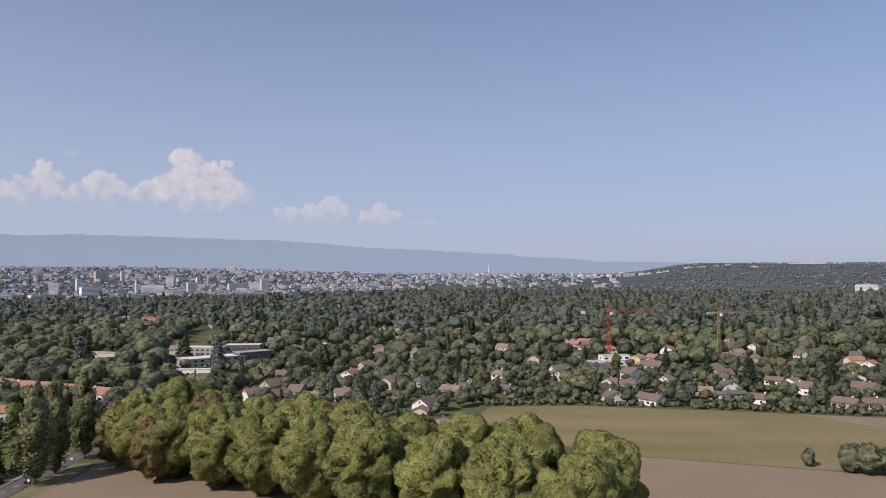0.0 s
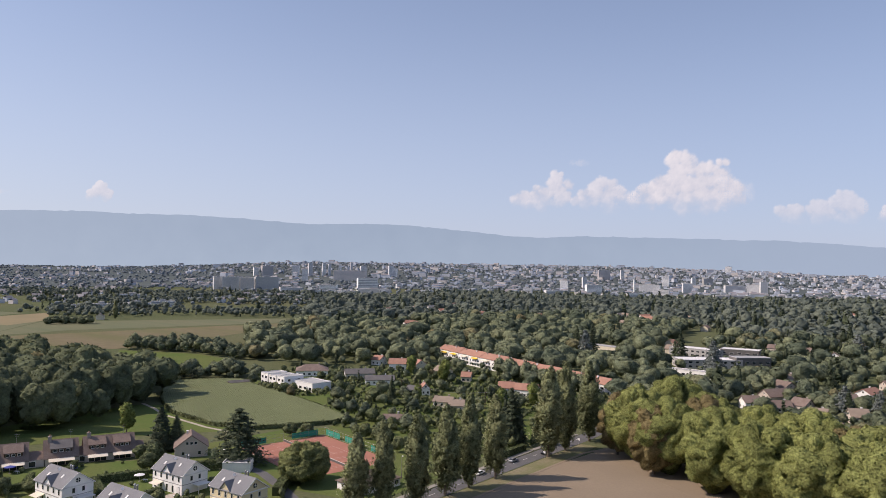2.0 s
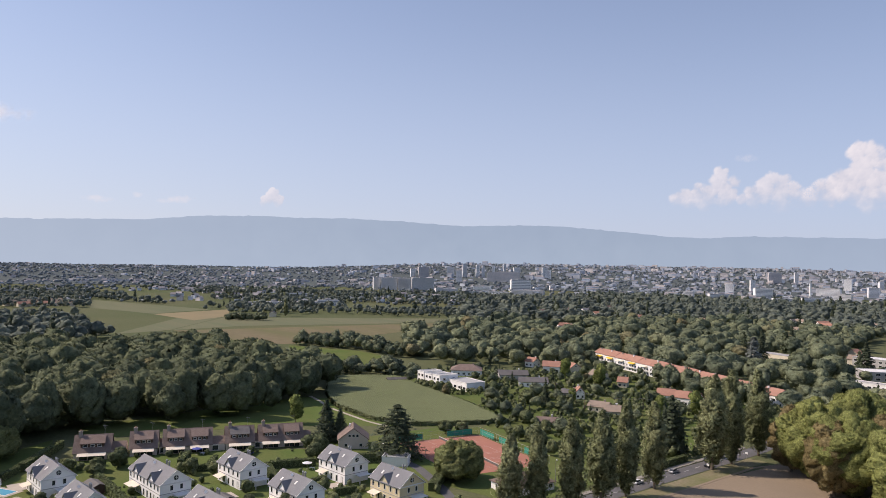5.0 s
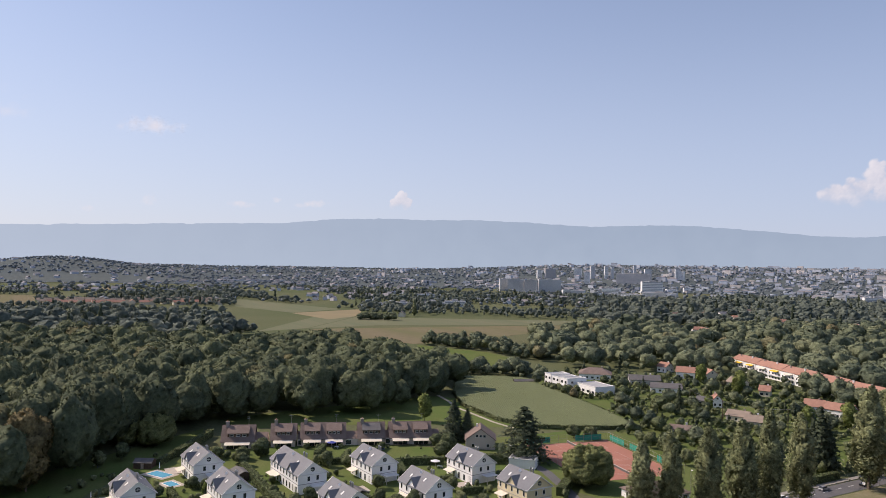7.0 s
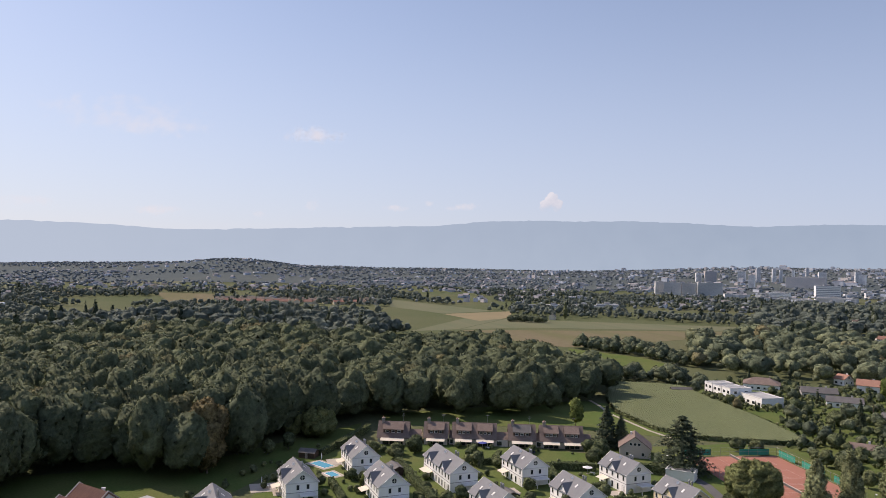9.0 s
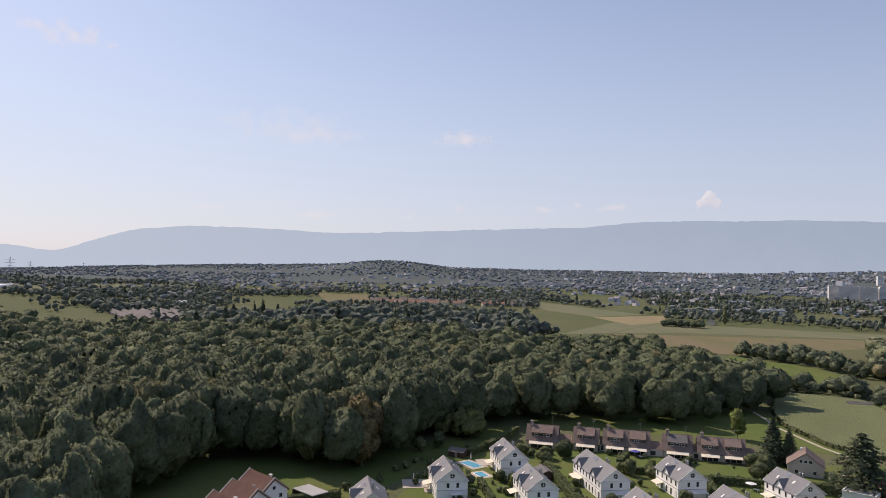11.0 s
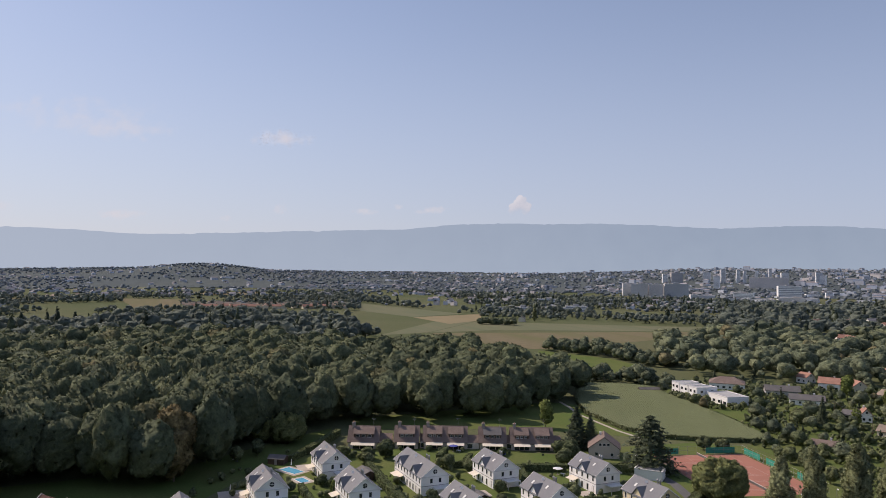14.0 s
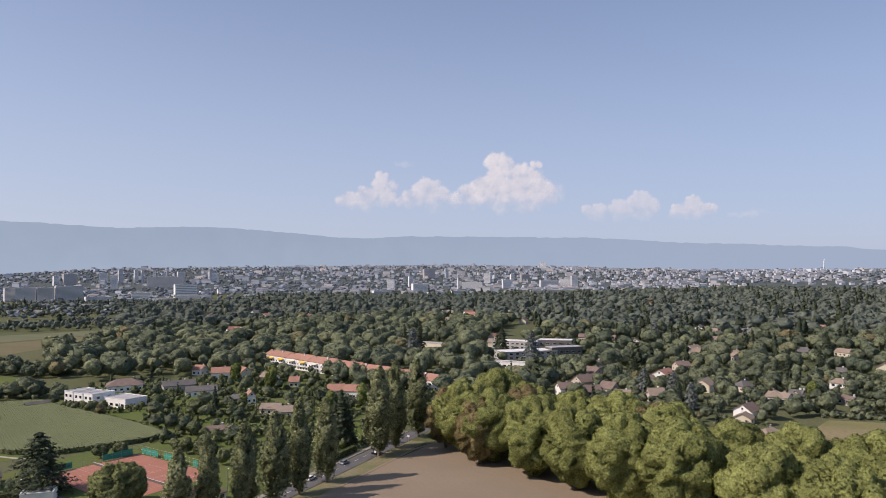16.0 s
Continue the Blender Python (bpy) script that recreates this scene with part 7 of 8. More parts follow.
def far_woods():
    """Tree lines and copses of the plain, thinner where fields lie."""
    rng = np.random.default_rng(77)
    n = 25000
    yaw = rng.uniform(-40, 132, n)
    r = np.sqrt(rng.uniform(1250 ** 2, 4700 ** 2, n))
    x, y = -r * np.sin(np.radians(yaw)), r * np.cos(np.radians(yaw))
    field = np.array([noise.noise(Vector((a * 0.0022, b * 0.0022, 1.5))) for a, b in zip(x, y)])
    city = (yaw > -2) & (yaw < 62) & (r > 1750)
    keep = (field > np.where(yaw > 58, -0.16, -0.3)) & (~city | (rng.uniform(size=n) < 0.9)) & ~((yaw > 108) & (r < 1470))
    x, y, r = x[keep], y[keep], r[keep]
    h = rng.uniform(7, 14, len(x))
    p = np.column_stack([x, y, h, h * rng.uniform(1.0, 1.9, len(x)), rng.integers(0, 3, len(x))])
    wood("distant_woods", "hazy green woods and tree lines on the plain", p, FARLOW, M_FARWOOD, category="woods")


FARLOW = [hull_crown(s, (0, 0, 0.45), (0.3, 0.3, 0.3), 8, (0.14, 0.2), 3, 5, 0, 0) for s in (21, 22, 23)]
far_woods()


def city():
    """The city's mass of pale blocks, dense in its middle and thinning into suburbs."""
    rng = np.random.default_rng(5)
    g = {0: Geo(), 1: Geo(), 2: Geo()}
    roofs = Geo()
    for k in range(2900):
        yaw = rng.normal(18, 19) if k % 6 else rng.uniform(-14, 100)
        r = math.sqrt(rng.uniform(1750 ** 2, 4600 ** 2))
        if yaw < -14 or yaw > 104 or (yaw > 66 and r < 2000):
            continue
        if yaw < 0 and r < 2500:
            continue
        x, y = polar(yaw, r)
        z = ground_z(x, y)
        big = rng.uniform() < 0.25
        near = smooth(r, 1800, 3400)
        w, d, h = rng.uniform(10, 40 if big else 22), rng.uniform(9, 14), rng.uniform(3.5, 7) + 5 * near * rng.uniform() + (rng.uniform(1, 9) * near if big else 0)
        if yaw > 66:
            w, h = min(w, 22), min(h, 8)
        a = radians(rng.choice([22, 112]) + rng.normal(0, 9))
        ca, sa = math.cos(a), math.sin(a)
        def pt(u, v, zz):
            return (x + u * ca - v * sa, y + u * sa + v * ca, z + zz)
        t = g[int(rng.choice([0, 0, 0, 1, 2]))]
        t.prism([pt(-w / 2, -d / 2, -3), pt(w / 2, -d / 2, -3), pt(w / 2, d / 2, -3), pt(-w / 2, d / 2, -3)], (0, 0, h + 3))
        if rng.uniform() < (0.35 if yaw < 66 else 0.8):
            rise = d * 0.25
            roofs.quad(pt(-w / 2, -d / 2 - 0.5, h), pt(w / 2, -d / 2 - 0.5, h), pt(w / 2, 0, h + rise), pt(-w / 2, 0, h + rise))
            roofs.quad(pt(w / 2, d / 2 + 0.5, h), pt(-w / 2, d / 2 + 0.5, h), pt(-w / 2, 0, h + rise), pt(w / 2, 0, h + rise))
    for k in range(620):
        yaw, r = rng.uniform(44, 112), rng.uniform(1320, 3600)
        x, y = polar(yaw, r)
        if noise.noise(Vector((x * 0.003, y * 0.003, 4.0))) < -0.05:
            continue
        z, w, d, h, a = ground_z(x, y), rng.uniform(9, 18), rng.uniform(8, 11), rng.uniform(4, 7), rng.uniform(0, 3.1)
        ca, sa = math.cos(a), math.sin(a)
        def pt(u, v, zz):
            return (x + u * ca - v * sa, y + u * sa + v * ca, z + zz)
        g[int(rng.choice([0, 0, 2]))].prism([pt(-w / 2, -d / 2, -2), pt(w / 2, -d / 2, -2), pt(w / 2, d / 2, -2), pt(-w / 2, d / 2, -2)], (0, 0, h + 2))
        roofs.quad(pt(-w / 2, -d / 2 - 0.5, h - 0.3), pt(w / 2, -d / 2 - 0.5, h - 0.3), pt(w / 2, 0, h + 3.2), pt(-w / 2, 0, h + 3.2))
        roofs.quad(pt(w / 2, d / 2 + 0.5, h - 0.3), pt(-w / 2, d / 2 + 0.5, h - 0.3), pt(-w / 2, 0, h + 3.2), pt(w / 2, 0, h + 3.2))
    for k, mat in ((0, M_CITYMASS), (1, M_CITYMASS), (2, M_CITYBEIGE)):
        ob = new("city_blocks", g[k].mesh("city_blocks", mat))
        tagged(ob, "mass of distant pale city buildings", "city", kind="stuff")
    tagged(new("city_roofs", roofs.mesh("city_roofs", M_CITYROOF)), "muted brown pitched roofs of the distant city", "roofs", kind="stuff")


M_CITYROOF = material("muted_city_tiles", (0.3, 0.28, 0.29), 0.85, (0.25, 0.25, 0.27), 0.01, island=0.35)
city()


def sector(name, mat, label, yaw0, yaw1, r0, r1, lift, category):
    """A patch of ground between two directions and two distances, following the terrain."""
    g = Geo()
    n, m = 12, max(4, int((r1 - r0) / 180))
    for i in range(n):
        for k in range(m):
            q = []
            for di, dk in ((0, 0), (1, 0), (1, 1), (0, 1)):
                x, y = polar(yaw0 + (yaw1 - yaw0) * (i + di) / n, r0 + (r1 - r0) * (k + dk) / m)
                q.append((x, y, ground_z(x, y) + lift))
            g.quad(*q)
    return tagged(new(name, g.mesh(name, mat)), label, category, kind="structure")


M_LAKE = material("far_lake_water", (0.25, 0.36, 0.48), 0.25, (0.28, 0.38, 0.5), 0.002)
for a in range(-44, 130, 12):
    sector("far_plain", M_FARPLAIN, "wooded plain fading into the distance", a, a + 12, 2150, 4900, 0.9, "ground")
sector("lake", M_LAKE, "pale blue strip of lake beyond the city", -5.5, 6.5, 4150, 4900, 6.0, "lake")
for a0, a1, r0, r1, mm, lab in ((116, 127, 950, 1500, M_FIELD, "pale farmland beyond the wood"), (113, 117, 1500, 1650, M_FIELD, "green field beyond the wood"), (103, 112, 1750, 2100, M_FIELD, "green field on the plain"), (98, 103, 1500, 1650, M_CROP, "brown field on the plain"), (92, 97, 1900, 2200, M_FIELD, "green field on the plain"), (84, 89, 1750, 1900, M_OCHRE, "pale stubble on the plain"), (78, 84, 1500, 1600, M_CROP, "brown field on the plain")):
    sector("field", mm, lab, a0, a1, r0, r1, 1.2, "field")


def tunnel(x, y, rot, length):
    """A long white plastic tunnel: cover and two end walls."""
    ob = thing("polytunnel", "long white plastic polytunnel on farmland", "greenhouse", place(x, y, rot), "polytunnels beyond the wood")
    h = length / 2
    g = Geo().prism([(-h, 4.2 * math.cos(math.pi * i / 10), 4.4 * math.sin(math.pi * i / 10)) for i in range(11)], (length, 0, 0))
    part("cover", g, M_PLASTIC, ob)
    for s in (-h, h):
        part("end_wall", Geo().prism([(s * 1.004, 4.1 * math.cos(math.pi * i / 8), 4.3 * math.sin(math.pi * i / 8)) for i in range(9)], (0.1, 0, 0)), M_PLASTIC, ob)


def polytunnels():
    """Long rows side by side across the view, and two small groups nearer the village."""
    for row in range(7):
        for k in range(3):
            yaw = 117.6 + 3.3 * k - 0.25 * row
            x, y = polar(yaw, 1340 + 30 * row)
            tunnel(x, y, yaw + 4, 74)
    for yaw, r in ((106.3, 1190), (105.4, 1205), (104.3, 1180), (103.4, 1195)):
        x, y = polar(yaw, r)
        tunnel(x, y, yaw + 12, 26)


polytunnels()


def greenhouses():
    """Weathered glasshouse with many low gables beyond the wood."""
    x, y = polar(105.7, 900)
    ob = thing("glasshouse", "weathered grey-brown glasshouse with many low gables", "greenhouse", place(x, y, 118))
    for k in range(7):
        u = -33 + 11 * k
        part("wall", Geo().prism([(u - 5.4, -60, 0), (u + 5.4, -60, 0), (u + 5.4, -60, 4.5), (u, -60, 7.5), (u - 5.4, -60, 4.5)], (0, 120, 0)), M_GLASSHOUSE, ob)
        part("roof", Geo().slab([(u - 5.5, -60.5, 4.6), (u, -60.5, 7.8), (u, 60.5, 7.8), (u - 5.5, 60.5, 4.6)], 0.1).slab([(u + 5.5, -60.5, 4.6), (u, -60.5, 7.8), (u, 60.5, 7.8), (u + 5.5, 60.5, 4.6)], 0.1), M_GLASSHOUSE, ob)


M_GLASSHOUSE = material("weathered_greenhouse_glass", (0.17, 0.155, 0.15), 0.95, (0.12, 0.11, 0.11), 0.05)
greenhouses()


rv = random.Random(31)
for k in range(48):
    row = k % 3
    yaw = 77.5 + 0.25 * k + rv.uniform(-0.12, 0.12)
    x, y = polar(yaw, 1230 + 38 * row + rv.uniform(-14, 14))
    far_house(x, y, yaw + rv.choice([0, 0, 20, 90]), rv.uniform(10, 17), M_TANTILE if k % 3 else M_REDTILE, "cream village house with orange tiled roof")
for k in range(26):
    yaw, r = rv.uniform(92, 124), rv.uniform(1520, 2100)
    x, y = polar(yaw, r)
    far_house(x, y, rv.uniform(0, 180), rv.uniform(10, 18), rv.choice([M_TANTILE, M_BROWNTILE, M_DARKTILE]), "pale farmhouse with pitched roof on the plain")


def pylon(yaw, r, top_el):
    """A lattice power pylon with three cross arms."""
    x, y = polar(yaw, r)
    z = ground_z(x, y)
    h = 72 + r * math.tan(radians(top_el)) - z
    ob = thing("power_pylon", "grey lattice power pylon on the skyline", "pylon", place(x, y, yaw), "power pylons")
    g = Geo()
    w = h * 0.09
    for sx in (-1, 1):
        for sy in (-1, 1):
            g.tube((sx * w, sy * w, 0), (sx * 0.6, sy * 0.6, h * 0.95), 0.38, 0.26, 4)
    n = 7
    for i in range(n):
        f0, f1 = i / n, (i + 1) / n
        a, b = w + (0.6 - w) * f0, w + (0.6 - w) * f1
        for s in (-1, 1):
            g.tube((-s * a, -a, h * 0.95 * f0), (s * b, -b, h * 0.95 * f1), 0.18, 0.18, 4)
    g.tube((0, 0, h * 0.93), (0, 0, h), 0.7, 0.4, 4)
    part("tower", g, M_METAL, ob)
    for f, l in ((0.62, 0.2), (0.75, 0.24), (0.88, 0.17)):
        part("cross_arm", Geo().tube((-h * l, 0, h * f), (0, 0, h * f + h * 0.03), 0.2, 0.4, 4).tube((h * l, 0, h * f), (0, 0, h * f + h * 0.03), 0.2, 0.4, 4), M_METAL, ob)


for a, r, e in ((123.2, 1650, 0.21), (121.8, 2300, -0.15), (118.8, 2250, -0.16), (115.9, 2450, -0.34), (114.9, 1800, -0.19), (113.7, 2700, -0.46), (110.4, 2900, -0.51)):
    pylon(a, r, e)


def chimney_stack(yaw, r, top_el, label, radius):
    x, y = polar(yaw, r)
    z = ground_z(x, y)
    ob = thing("chimney_stack", label, "chimney", place(x, y, 0))
    h = 72 + r * math.tan(radians(top_el)) - z
    part("shaft", Geo().tube((0, 0, -2), (0, 0, h), radius * 1.2, radius, 12), M_CITYWHITE, ob)
    part("rim", Geo().tube((0, 0, h), (0, 0, h + 2), radius * 1.15, radius * 1.15, 12), M_CITYGREY, ob)


chimney_stack(23.1, 1900, -0.79, "tall white industrial chimney in the city", 2.4)


def water_jet():
    """The tall white fountain at the lake's end."""
    x, y = polar(-3.6, 4300)
    z = ground_z(x, y)
    top = 72 + 4300 * math.tan(radians(0.32))
    ob = thing("fountain", "tall white water jet at the lake", "fountain", place(x, y, -3.6))
    rng = random.Random(4)
    g = Geo()
    h = top - z
    for i in range(24):
        f = i / 24
        g.tube((rng.uniform(-1, 1) + 6 * f * f, 0, h * f), (rng.uniform(-1, 1) + 6 * f * f + 1, 0, h * (f + 0.06)), 3.5 - 1.2 * f, 2.5 + rng.uniform(-0.5, 0.8), 7)
    part("plume", g, M_PLASTIC, ob)


water_jet()


# ---- clouds ----
def cloud_material():
    m = bpy.data.materials.new("cloud_vapour")
    m.use_nodes = True
    nt = m.node_tree
    den = nt.nodes.new("ShaderNodeAttribute")
    den.attribute_name = "veil"
    lit = nt.nodes.new("ShaderNodeAttribute")
    lit.attribute_name = "bright"
    e = node(nt, "ShaderNodeEmission", Strength=1.0)
    # sunlit white and shaded grey-blue are painted into the glow
    nt.links.new(mixed(nt, lit.outputs["Fac"], (0.47, 0.535, 0.67), (0.77, 0.79, 0.86)), e.inputs["Color"])
    t = nt.nodes.new("ShaderNodeBsdfTransparent")
    mx = nt.nodes.new("ShaderNodeMixShader")
    nt.links.new(den.outputs["Fac"], mx.inputs["Fac"])
    nt.links.new(t.outputs[0], mx.inputs[1])
    nt.links.new(e.outputs[0], mx.inputs[2])
    nt.links.new(mx.outputs[0], nt.nodes["Material Output"].inputs["Surface"])
    return m


M_CLOUD = cloud_material()


def cloud(yaw, el, w, h, opacity, towers, seed):
    """A far cloud as a thin veil: heaped in towers (place, top, width) over a flat base, or a faint wisp when it has none."""
    rng = np.random.default_rng(seed + 40)
    nx, ny = (150, 90) if towers else (60, 30)
    u, v = np.meshgrid(np.linspace(-1.25, 1.25, nx), np.linspace(-1.25, 1.25, ny))
    pts = np.array([noise.fractal(Vector((a * w * 0.55 + seed * 9, b * h * 0.55, seed)), 0.9, 2.1, 6) for a, b in zip(u.ravel(), v.ravel())]).reshape(u.shape)
    if towers:
        d, lit = np.full(u.shape, -1.0), np.zeros(u.shape)
        k = h / w
        for cx, top, wide in towers:
            n = int(14 + 22 * (top + 0.75))
            for m in range(n):
                f = rng.uniform(0, 1) ** 0.8
                r = wide * (0.8 - 0.35 * f) * rng.uniform(0.45, 1.0)
                px = cx + wide * rng.normal(0, 0.42) * (1.15 - 0.6 * f)
                py = -0.72 + (top - r / k * 0.8 + 0.72) * f
                e = 1 - ((u - px) ** 2 + ((v - py) * k) ** 2) / r ** 2
                # each lump is painted brighter on its upper left, the sunward side
                face = 0.6 + 0.26 * ((v - py) * k * 0.8 - (u - px) * 0.75) / r + 0.22 * py - 0.15 * (px - cx)
                lit = np.where(e > d, face, lit)
                d = np.maximum(d, e)
        d = d + 0.75 * pts
        alpha = smooth(d, -0.1, 0.8) * opacity * (0.2 + 0.75 * smooth(v + 0.25 * pts, -0.95, -0.3))
        lit = np.clip(lit + 0.35 * pts, 0, 1)
    else:
        d = 1 - (u ** 2 + v ** 2) + 0.9 * pts - 0.25
        alpha = smooth(d, 0.0, 1.3) * opacity * 1.3
        lit = np.full(u.shape, 0.8)
    alpha = alpha * (1 - smooth(np.maximum(np.abs(u), np.abs(v)), 1.0, 1.24))
    r0 = 4830.0
    yw, ee = np.radians(yaw - u * w / 2), np.radians(el + v * h / 2)
    co = np.stack([-r0 * np.sin(yw), r0 * np.cos(yw), 72 + r0 * np.tan(ee)], axis=-1).reshape(-1, 3)
    faces = [(j * nx + i, j * nx + i + 1, (j + 1) * nx + i + 1, (j + 1) * nx + i) for j in range(ny - 1) for i in range(nx - 1)]
    me = bpy.data.meshes.new("cloud")
    me.from_pydata(co.tolist(), [], faces)
    for key, val in (("veil", alpha), ("bright", lit)):
        a = me.attributes.new(key, "FLOAT", "POINT")
        a.data.foreach_set("value", np.clip(val, 0, 1).astype(np.float32).ravel())
    me.materials.append(M_CLOUD)
    ob = tagged(new("cloud_backdrop", me), "white heaped cloud above the city" if towers else "thin faint veil of cloud", "cloud", kind="structure")
    ob.visible_shadow = False


cloud(19.2, 6.9, 8.8, 5.3, 0.95, ((-0.72, -0.15, 0.26), (-0.42, 0.25, 0.26), (-0.12, 0.88, 0.36), (0.18, 0.5, 0.34), (0.5, 0.58, 0.32)), 1)
cloud(28.1, 6.6, 8.9, 4.2, 0.8, ((-0.8, -0.2, 0.26), (-0.5, 0.0, 0.26), (-0.2, 0.55, 0.24), (0.3, -0.1, 0.24), (0.62, 0.25, 0.34)), 2)
cloud(9.9, 4.8, 7.2, 2.5, 0.6, ((-0.6, 0.1, 0.3), (-0.15, 0.3, 0.3), (0.3, 0.8, 0.34)), 3)
cloud(5.2, 4.54, 3.90, 2.03, 0.7, ((-0.45, 0.2, 0.4), (0.1, 0.8, 0.45), (0.55, 0.2, 0.35)), 4)
cloud(63.7, 5.11, 2.06, 1.7, 0.7, ((-0.35, 0.1, 0.5), (0.15, 0.75, 0.55), (0.4, 0.5, 0.4)), 5)
cloud(1.1, 3.77, 3.15, 0.81, 0.3, None, 6)
cloud(27.4, 8.31, 2.23, 0.80, 0.3, None, 7)
cloud(15.5, 5.90, 2.54, 2.12, 0.25, None, 8)
cloud(82.3, 9.78, 5.32, 1.51, 0.3, None, 9)
cloud(96.3, 10.20, 13.56, 3.70, 0.2, None, 10)
cloud(75.8, 4.36, 2.70, 0.72, 0.45, None, 11)
cloud(70.6, 4.52, 3.15, 0.72, 0.45, None, 12)
cloud(73.1, 4.78, 1.35, 0.63, 0.35, None, 13)
cloud(82.4, 4.43, 1.77, 1.15, 0.25, None, 14)
cloud(93.8, 3.70, 3.35, 0.75, 0.25, None, 15)
cloud(125.5, 15.40, 10.06, 4.26, 0.5, None, 16)
cloud(111.9, 15.21, 8.17, 2.15, 0.4, None, 17)
cloud(121.5, 11.79, 4.82, 1.21, 0.25, None, 18)
cloud(82.0, 9.88, 3.51, 1.58, 0.35, None, 19)
cloud(94.7, 9.78, 7.65, 2.25, 0.2, None, 20)
cloud(93.8, 3.43, 3.60, 1.17, 0.45, None, 21)
cloud(86.5, 3.57, 1.78, 0.62, 0.3, None, 22)
cloud(102.1, 3.69, 4.91, 1.07, 0.2, None, 23)
cloud(82.6, 9.86, 4.26, 1.55, 0.3, None, 24)

# ---- larger blocks of the city ----
tower_block(-1661, 1149, 69, 25, 12, 34, M_CITYGREY, "long high slab block of flats with many window bands", floors=12)
tower_block(-1625, 1166, 42, 45, 18, 34, M_CITYGREY, "long high slab block of flats with many window bands", floors=13)
tower_block(-1589, 1190, 41, 34, 17, 33, M_CITYBEIGE, "long high slab block of flats with many window bands", floors=13)
tower_block(-1571, 1238, 66, 62, 18, 35, M_CITYGREY, "long high slab block of flats with many window bands", floors=13)
tower_block(-1389, 1145, 68, 16, 12, 15, M_CITYWHITE, "white office block with dark window bands", floors=6)
tower_block(-1372, 1168, 38, 38, 18, 14, M_CITYGREY, "white office block with dark window bands", floors=8)
tower_block(-1362, 1252, 65, 60, 18, 7, M_CITYWHITE, "white stepped block of flats", floors=5)
tower_block(-1321, 1295, 34, 57, 18, 6, M_CITYWHITE, "white stepped block of flats", floors=5)
tower_block(-1426, 1330, 35, 47, 18, 17, M_CITYWHITE, "pale slab block of flats in the distant city", floors=5)
tower_block(-1389, 1439, 58, 55, 18, 35, M_CITYWHITE, "big white block on the city edge", floors=8)
tower_block(-1305, 1381, 31, 85, 18, 10, M_CITYGREY, "long grey low block", floors=4)
tower_block(-2244, 1991, 62, 17, 10, 55, M_CITYGREY, "slender tower block in the distant city")
tower_block(-2208, 2031, 65, 14, 9, 52, M_CITYWHITE, "slender tower block in the distant city")
tower_block(-2192, 2048, 65, 11, 9, 50, M_CITYGREY, "slender tower block in the distant city")
tower_block(-2163, 2079, 34, 10, 9, 50, M_CITYWHITE, "slender tower block in the distant city")
tower_block(-2130, 2112, 59, 10, 9, 58, M_CITYGREY, "slender tower block in the distant city")
tower_block(-2012, 2226, 56, 21, 12, 47, M_CITYWHITE, "slender tower block in the distant city")
tower_block(-2004, 2233, 30, 29, 14, 38, M_CITYWHITE, "slender tower block in the distant city")
tower_block(-2354, 1859, 70, 46, 14, 41, M_CITYBEIGE, "brown slab block in the distant city")
tower_block(-2283, 1947, 38, 29, 14, 43, M_CITYWHITE, "pale slab block of flats in the distant city")
tower_block(-1920, 1898, 33, 123, 18, 38, M_CITYBEIGE, "long beige block in the distant city")
tower_block(-2382, 1824, 71, 20, 11, 35, M_CITYWHITE, "pale slab block of flats in the distant city")
tower_block(-2095, 2147, 62, 27, 14, 44, M_CITYWHITE, "pale slab block of flats in the distant city")
tower_block(-1958, 1711, 37, 19, 12, 45, M_CITYWHITE, "pale slab block of flats in the distant city")
tower_block(-1487, 1621, 57, 34, 17, 9, M_CITYWHITE, "pale slab block of flats in the distant city")
tower_block(-1457, 1648, 55, 17, 12, 14, M_CITYWHITE, "pale slab block of flats in the distant city")
tower_block(-1078, 1249, 29, 107, 18, 6, M_CITYBEIGE, "long low commercial building with flat roof")
tower_block(-1039, 2052, 41, 14, 12, 42, M_CITYWHITE, "white tower on an industrial estate")
tower_block(-1094, 2023, 16, 23, 12, 30, M_CITYWHITE, "pale slab block of flats in the distant city")
tower_block(-658, 2308, 34, 61, 18, 22, M_CITYGREY, "pale long slab block")
tower_block(-606, 2322, 3, 36, 18, 25, M_CITYGREY, "pale long slab block")
tower_block(-574, 2310, 28, 21, 12, 36, M_CITYWHITE, "white end tower of a slab block")
tower_block(-957, 2525, 9, 23, 12, 38, M_CITYWHITE, "pale slab block of flats in the distant city")
tower_block(-1220, 2741, 38, 14, 12, 44, M_CITYWHITE, "pale slab block of flats in the distant city")
tower_block(-1286, 2710, 39, 46, 18, 44, M_CITYBEIGE, "pale slab block of flats in the distant city")
tower_block(-719, 1866, 9, 40, 18, 17, M_CITYGREY, "grey office block on the city edge")
tower_block(-758, 2171, 33, 27, 14, 29, M_CITYWHITE, "pale slab block of flats in the distant city")
tower_block(-849, 1530, 47, 54, 18, 19, M_CITYWHITE, "white low industrial hall")
tower_block(-711, 1544, 39, 49, 18, 15, M_CITYWHITE, "white low industrial hall")
tower_block(-665, 1565, 41, 37, 18, 18, M_CITYWHITE, "white low industrial hall")
tower_block(-512, 1778, 34, 84, 18, 13, M_CITYBEIGE, "long beige block before the city")
tower_block(-908, 1496, 19, 22, 12, 23, M_CITYGREY, "grey low industrial hall")
tower_block(-859, 2133, 10, 62, 18, 22, M_CITYWHITE, "white industrial hall before the city")
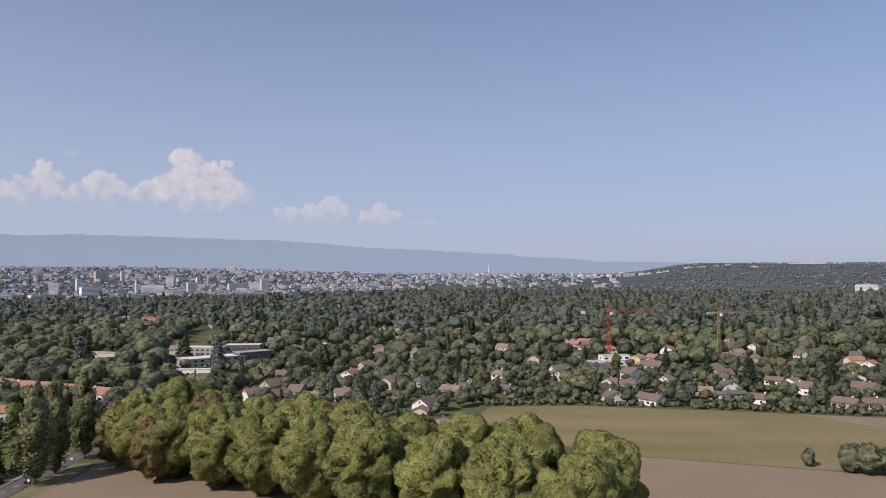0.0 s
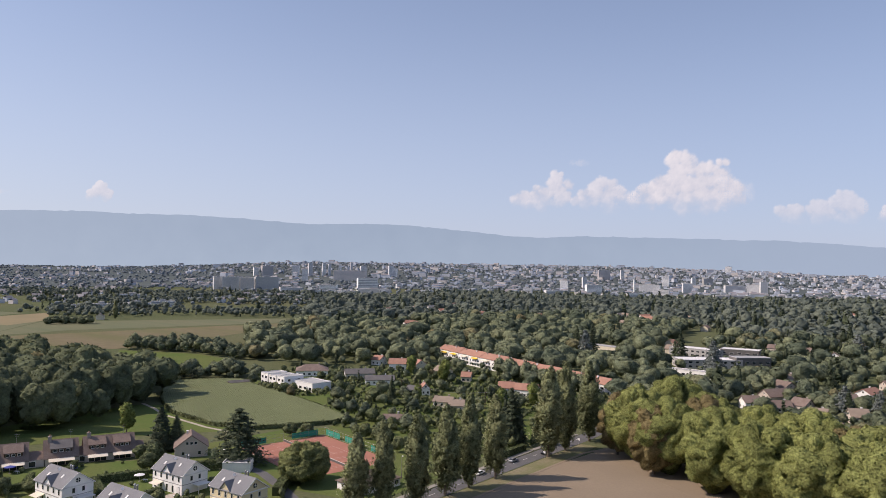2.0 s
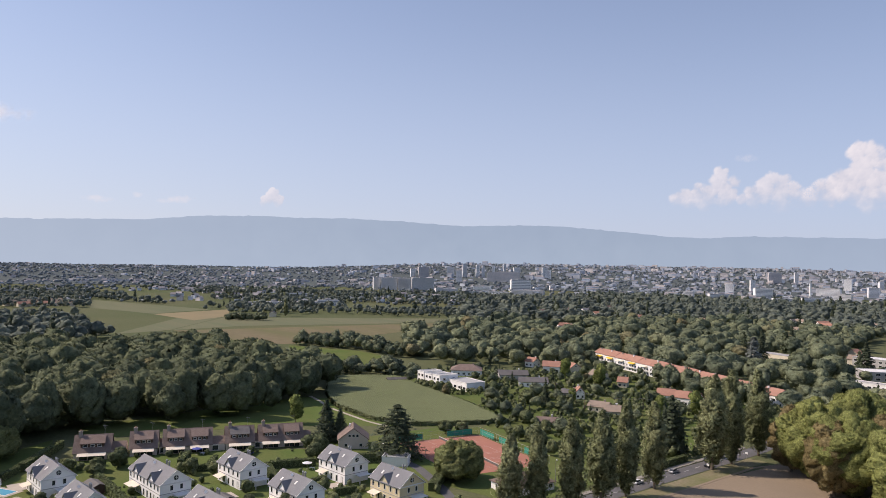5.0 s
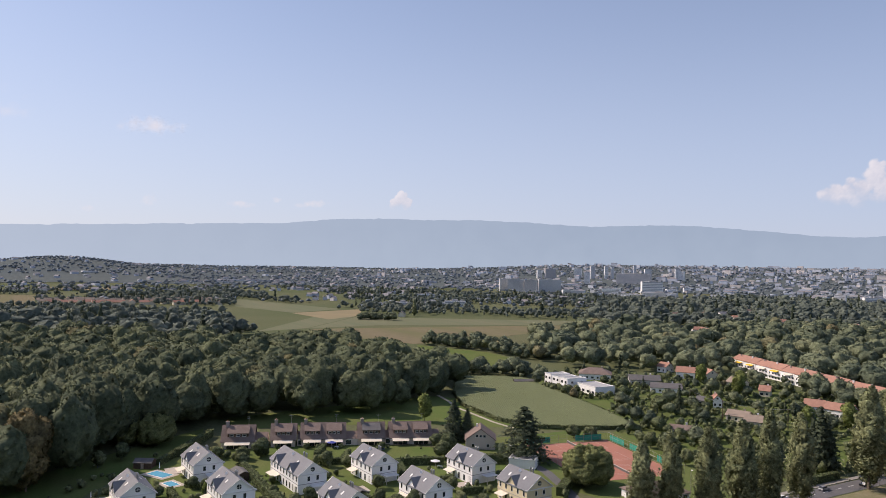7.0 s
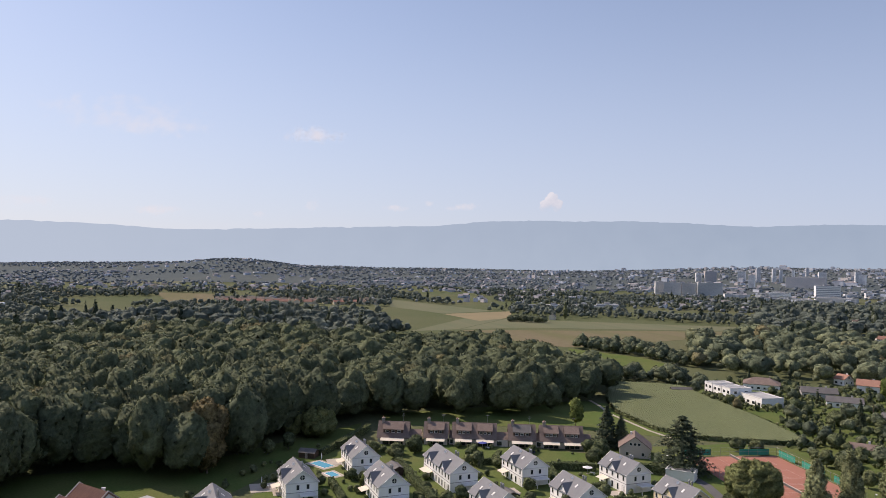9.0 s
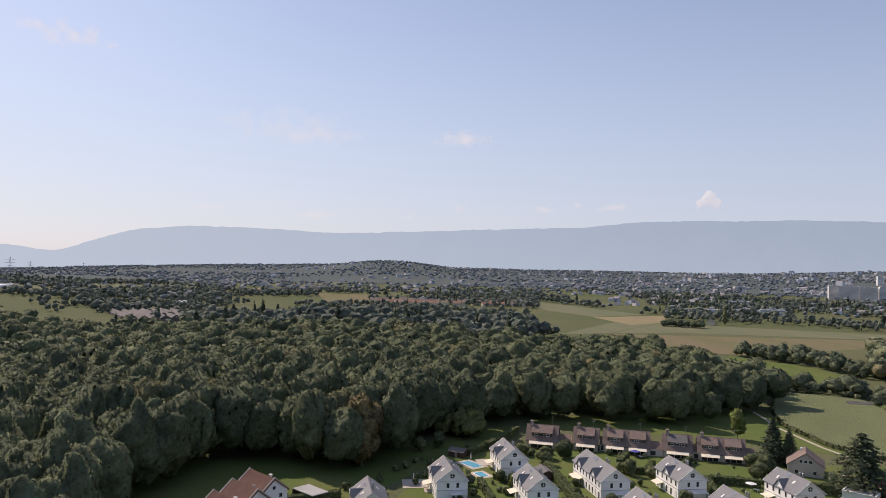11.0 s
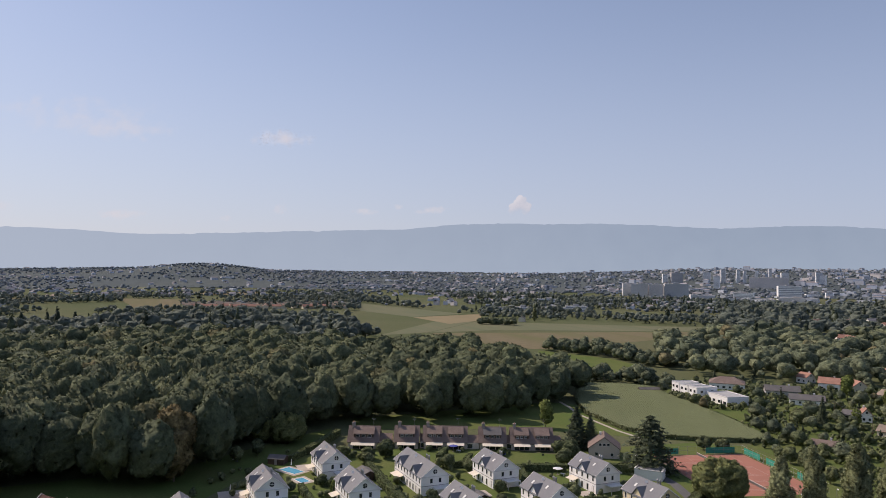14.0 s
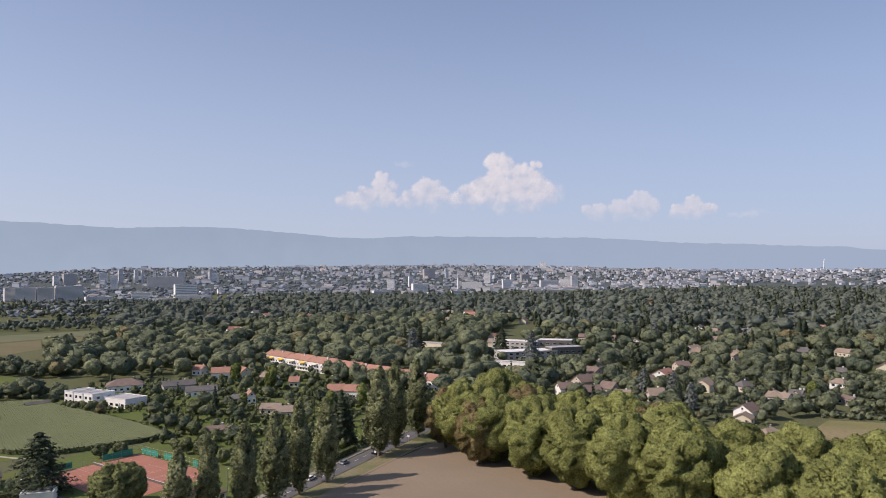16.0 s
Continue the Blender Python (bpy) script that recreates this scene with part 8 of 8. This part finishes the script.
tower_block(-882, 1795, 44, 42, 18, 28, M_CITYWHITE, "white industrial hall before the city")
tower_block(-1181, 4030, 4, 33, 16, 34, M_CITYWHITE, "pale block on the city skyline")
tower_block(-902, 2651, 37, 14, 12, 30, M_CITYWHITE, "pale slab block of flats in the distant city")
tower_block(-886, 2761, 36, 34, 17, 23, M_GREYWALL, "dark glass block in the city")
tower_block(1087, 3537, -29, 12, 12, 6, M_CITYWHITE, "white tower block below the hill")
tower_block(1108, 3551, -29, 15, 12, 6, M_CITYGREY, "white tower block below the hill")
tower_block(1065, 3543, 1, 24, 12, 6, M_CITYWHITE, "pale slab block of flats in the distant city")
tower_block(1232, 3595, -5, 48, 18, 6, M_CITYWHITE, "pale slab block of flats in the distant city")
tower_block(1291, 3574, -2, 33, 17, 6, M_CITYWHITE, "pale slab block of flats in the distant city")
tower_block(1384, 3646, -7, 24, 12, 6, M_CITYWHITE, "pale slab block of flats in the distant city")
tower_block(1474, 3719, -8, 22, 12, 6, M_CITYWHITE, "pale slab block of flats in the distant city")
tower_block(1507, 3489, -9, 41, 18, 6, M_CITYWHITE, "pale slab block of flats in the distant city")
tower_block(1855, 3768, -8, 79, 18, 6, M_CITYWHITE, "pale hospital-like slab on the ridge")
tower_block(1908, 3753, -13, 25, 12, 6, M_CITYGREY, "grey tower of the ridge building")
tower_block(1940, 3725, -10, 54, 18, 6, M_CITYWHITE, "pale slab on the ridge")
tower_block(1219, 2067, -43, 58, 18, 20, M_CITYWHITE, "white long low building among woods")
tower_block(545, 1013, -10, 24, 12, 8, M_CITYGREY, "long grey low building among trees")
tower_block(695, 3634, -23, 31, 15, 16, M_CITYWHITE, "pale slab block of flats in the distant city")
tower_block(729, 3627, -23, 26, 13, 16, M_CITYBEIGE, "pale slab block of flats in the distant city")
tower_block(763, 3620, -24, 19, 12, 20, M_CITYWHITE, "pale slab block of flats in the distant city")
tower_block(799, 3613, -24, 15, 12, 16, M_CITYWHITE, "pale slab block of flats in the distant city")
tower_block(837, 3604, -25, 17, 12, 18, M_CITYWHITE, "pale slab block of flats in the distant city")
tower_block(877, 3595, -26, 25, 13, 16, M_CITYBEIGE, "pale slab block of flats in the distant city")
tower_block(916, 3585, 4, 30, 15, 19, M_CITYBEIGE, "pale slab block of flats in the distant city")
tower_block(945, 3577, 3, 15, 12, 15, M_CITYBEIGE, "pale slab block of flats in the distant city")
tower_block(987, 3566, -1, 29, 15, 12, M_CITYWHITE, "pale slab block of flats in the distant city")
tower_block(1019, 3557, -2, 22, 12, 9, M_CITYWHITE, "pale slab block of flats in the distant city")
tower_block(-1062, 489, 62, 55, 16, 6, M_CITYWHITE, "low white industrial building", floors=2)
tower_block(-1068, 537, 62, 31, 16, 8, M_CITYWHITE, "low white industrial building", floors=2)
tower_block(-1057, 587, 62, 40, 16, 8, M_CITYWHITE, "low white industrial building", floors=2)
tower_block(-1066, 636, 62, 37, 16, 9, M_CITYWHITE, "low white industrial building", floors=2)
tower_block(-1326, 727, 62, 49, 16, 9, M_CITYWHITE, "low white industrial building", floors=2)
tower_block(-2191, 1205, 79, 44, 18, 6, M_CITYWHITE, "pale slab block of flats in the distant city")
tower_block(-2157, 1263, 48, 34, 17, 6, M_CITYGREY, "pale slab block of flats in the distant city")
tower_block(-1916, 1272, 44, 69, 18, 6, M_CITYWHITE, "pale slab block of flats in the distant city")
tower_block(-1669, 322, 97, 31, 16, 9, M_CITYBEIGE, "brown block of flats among trees")
tower_block(-2320, 616, 63, 219, 18, 6, M_CITYGREY, "long pale industrial hall")
tower_block(-2595, 166, 104, 48, 18, 6, M_CITYWHITE, "white low hall on the plain")
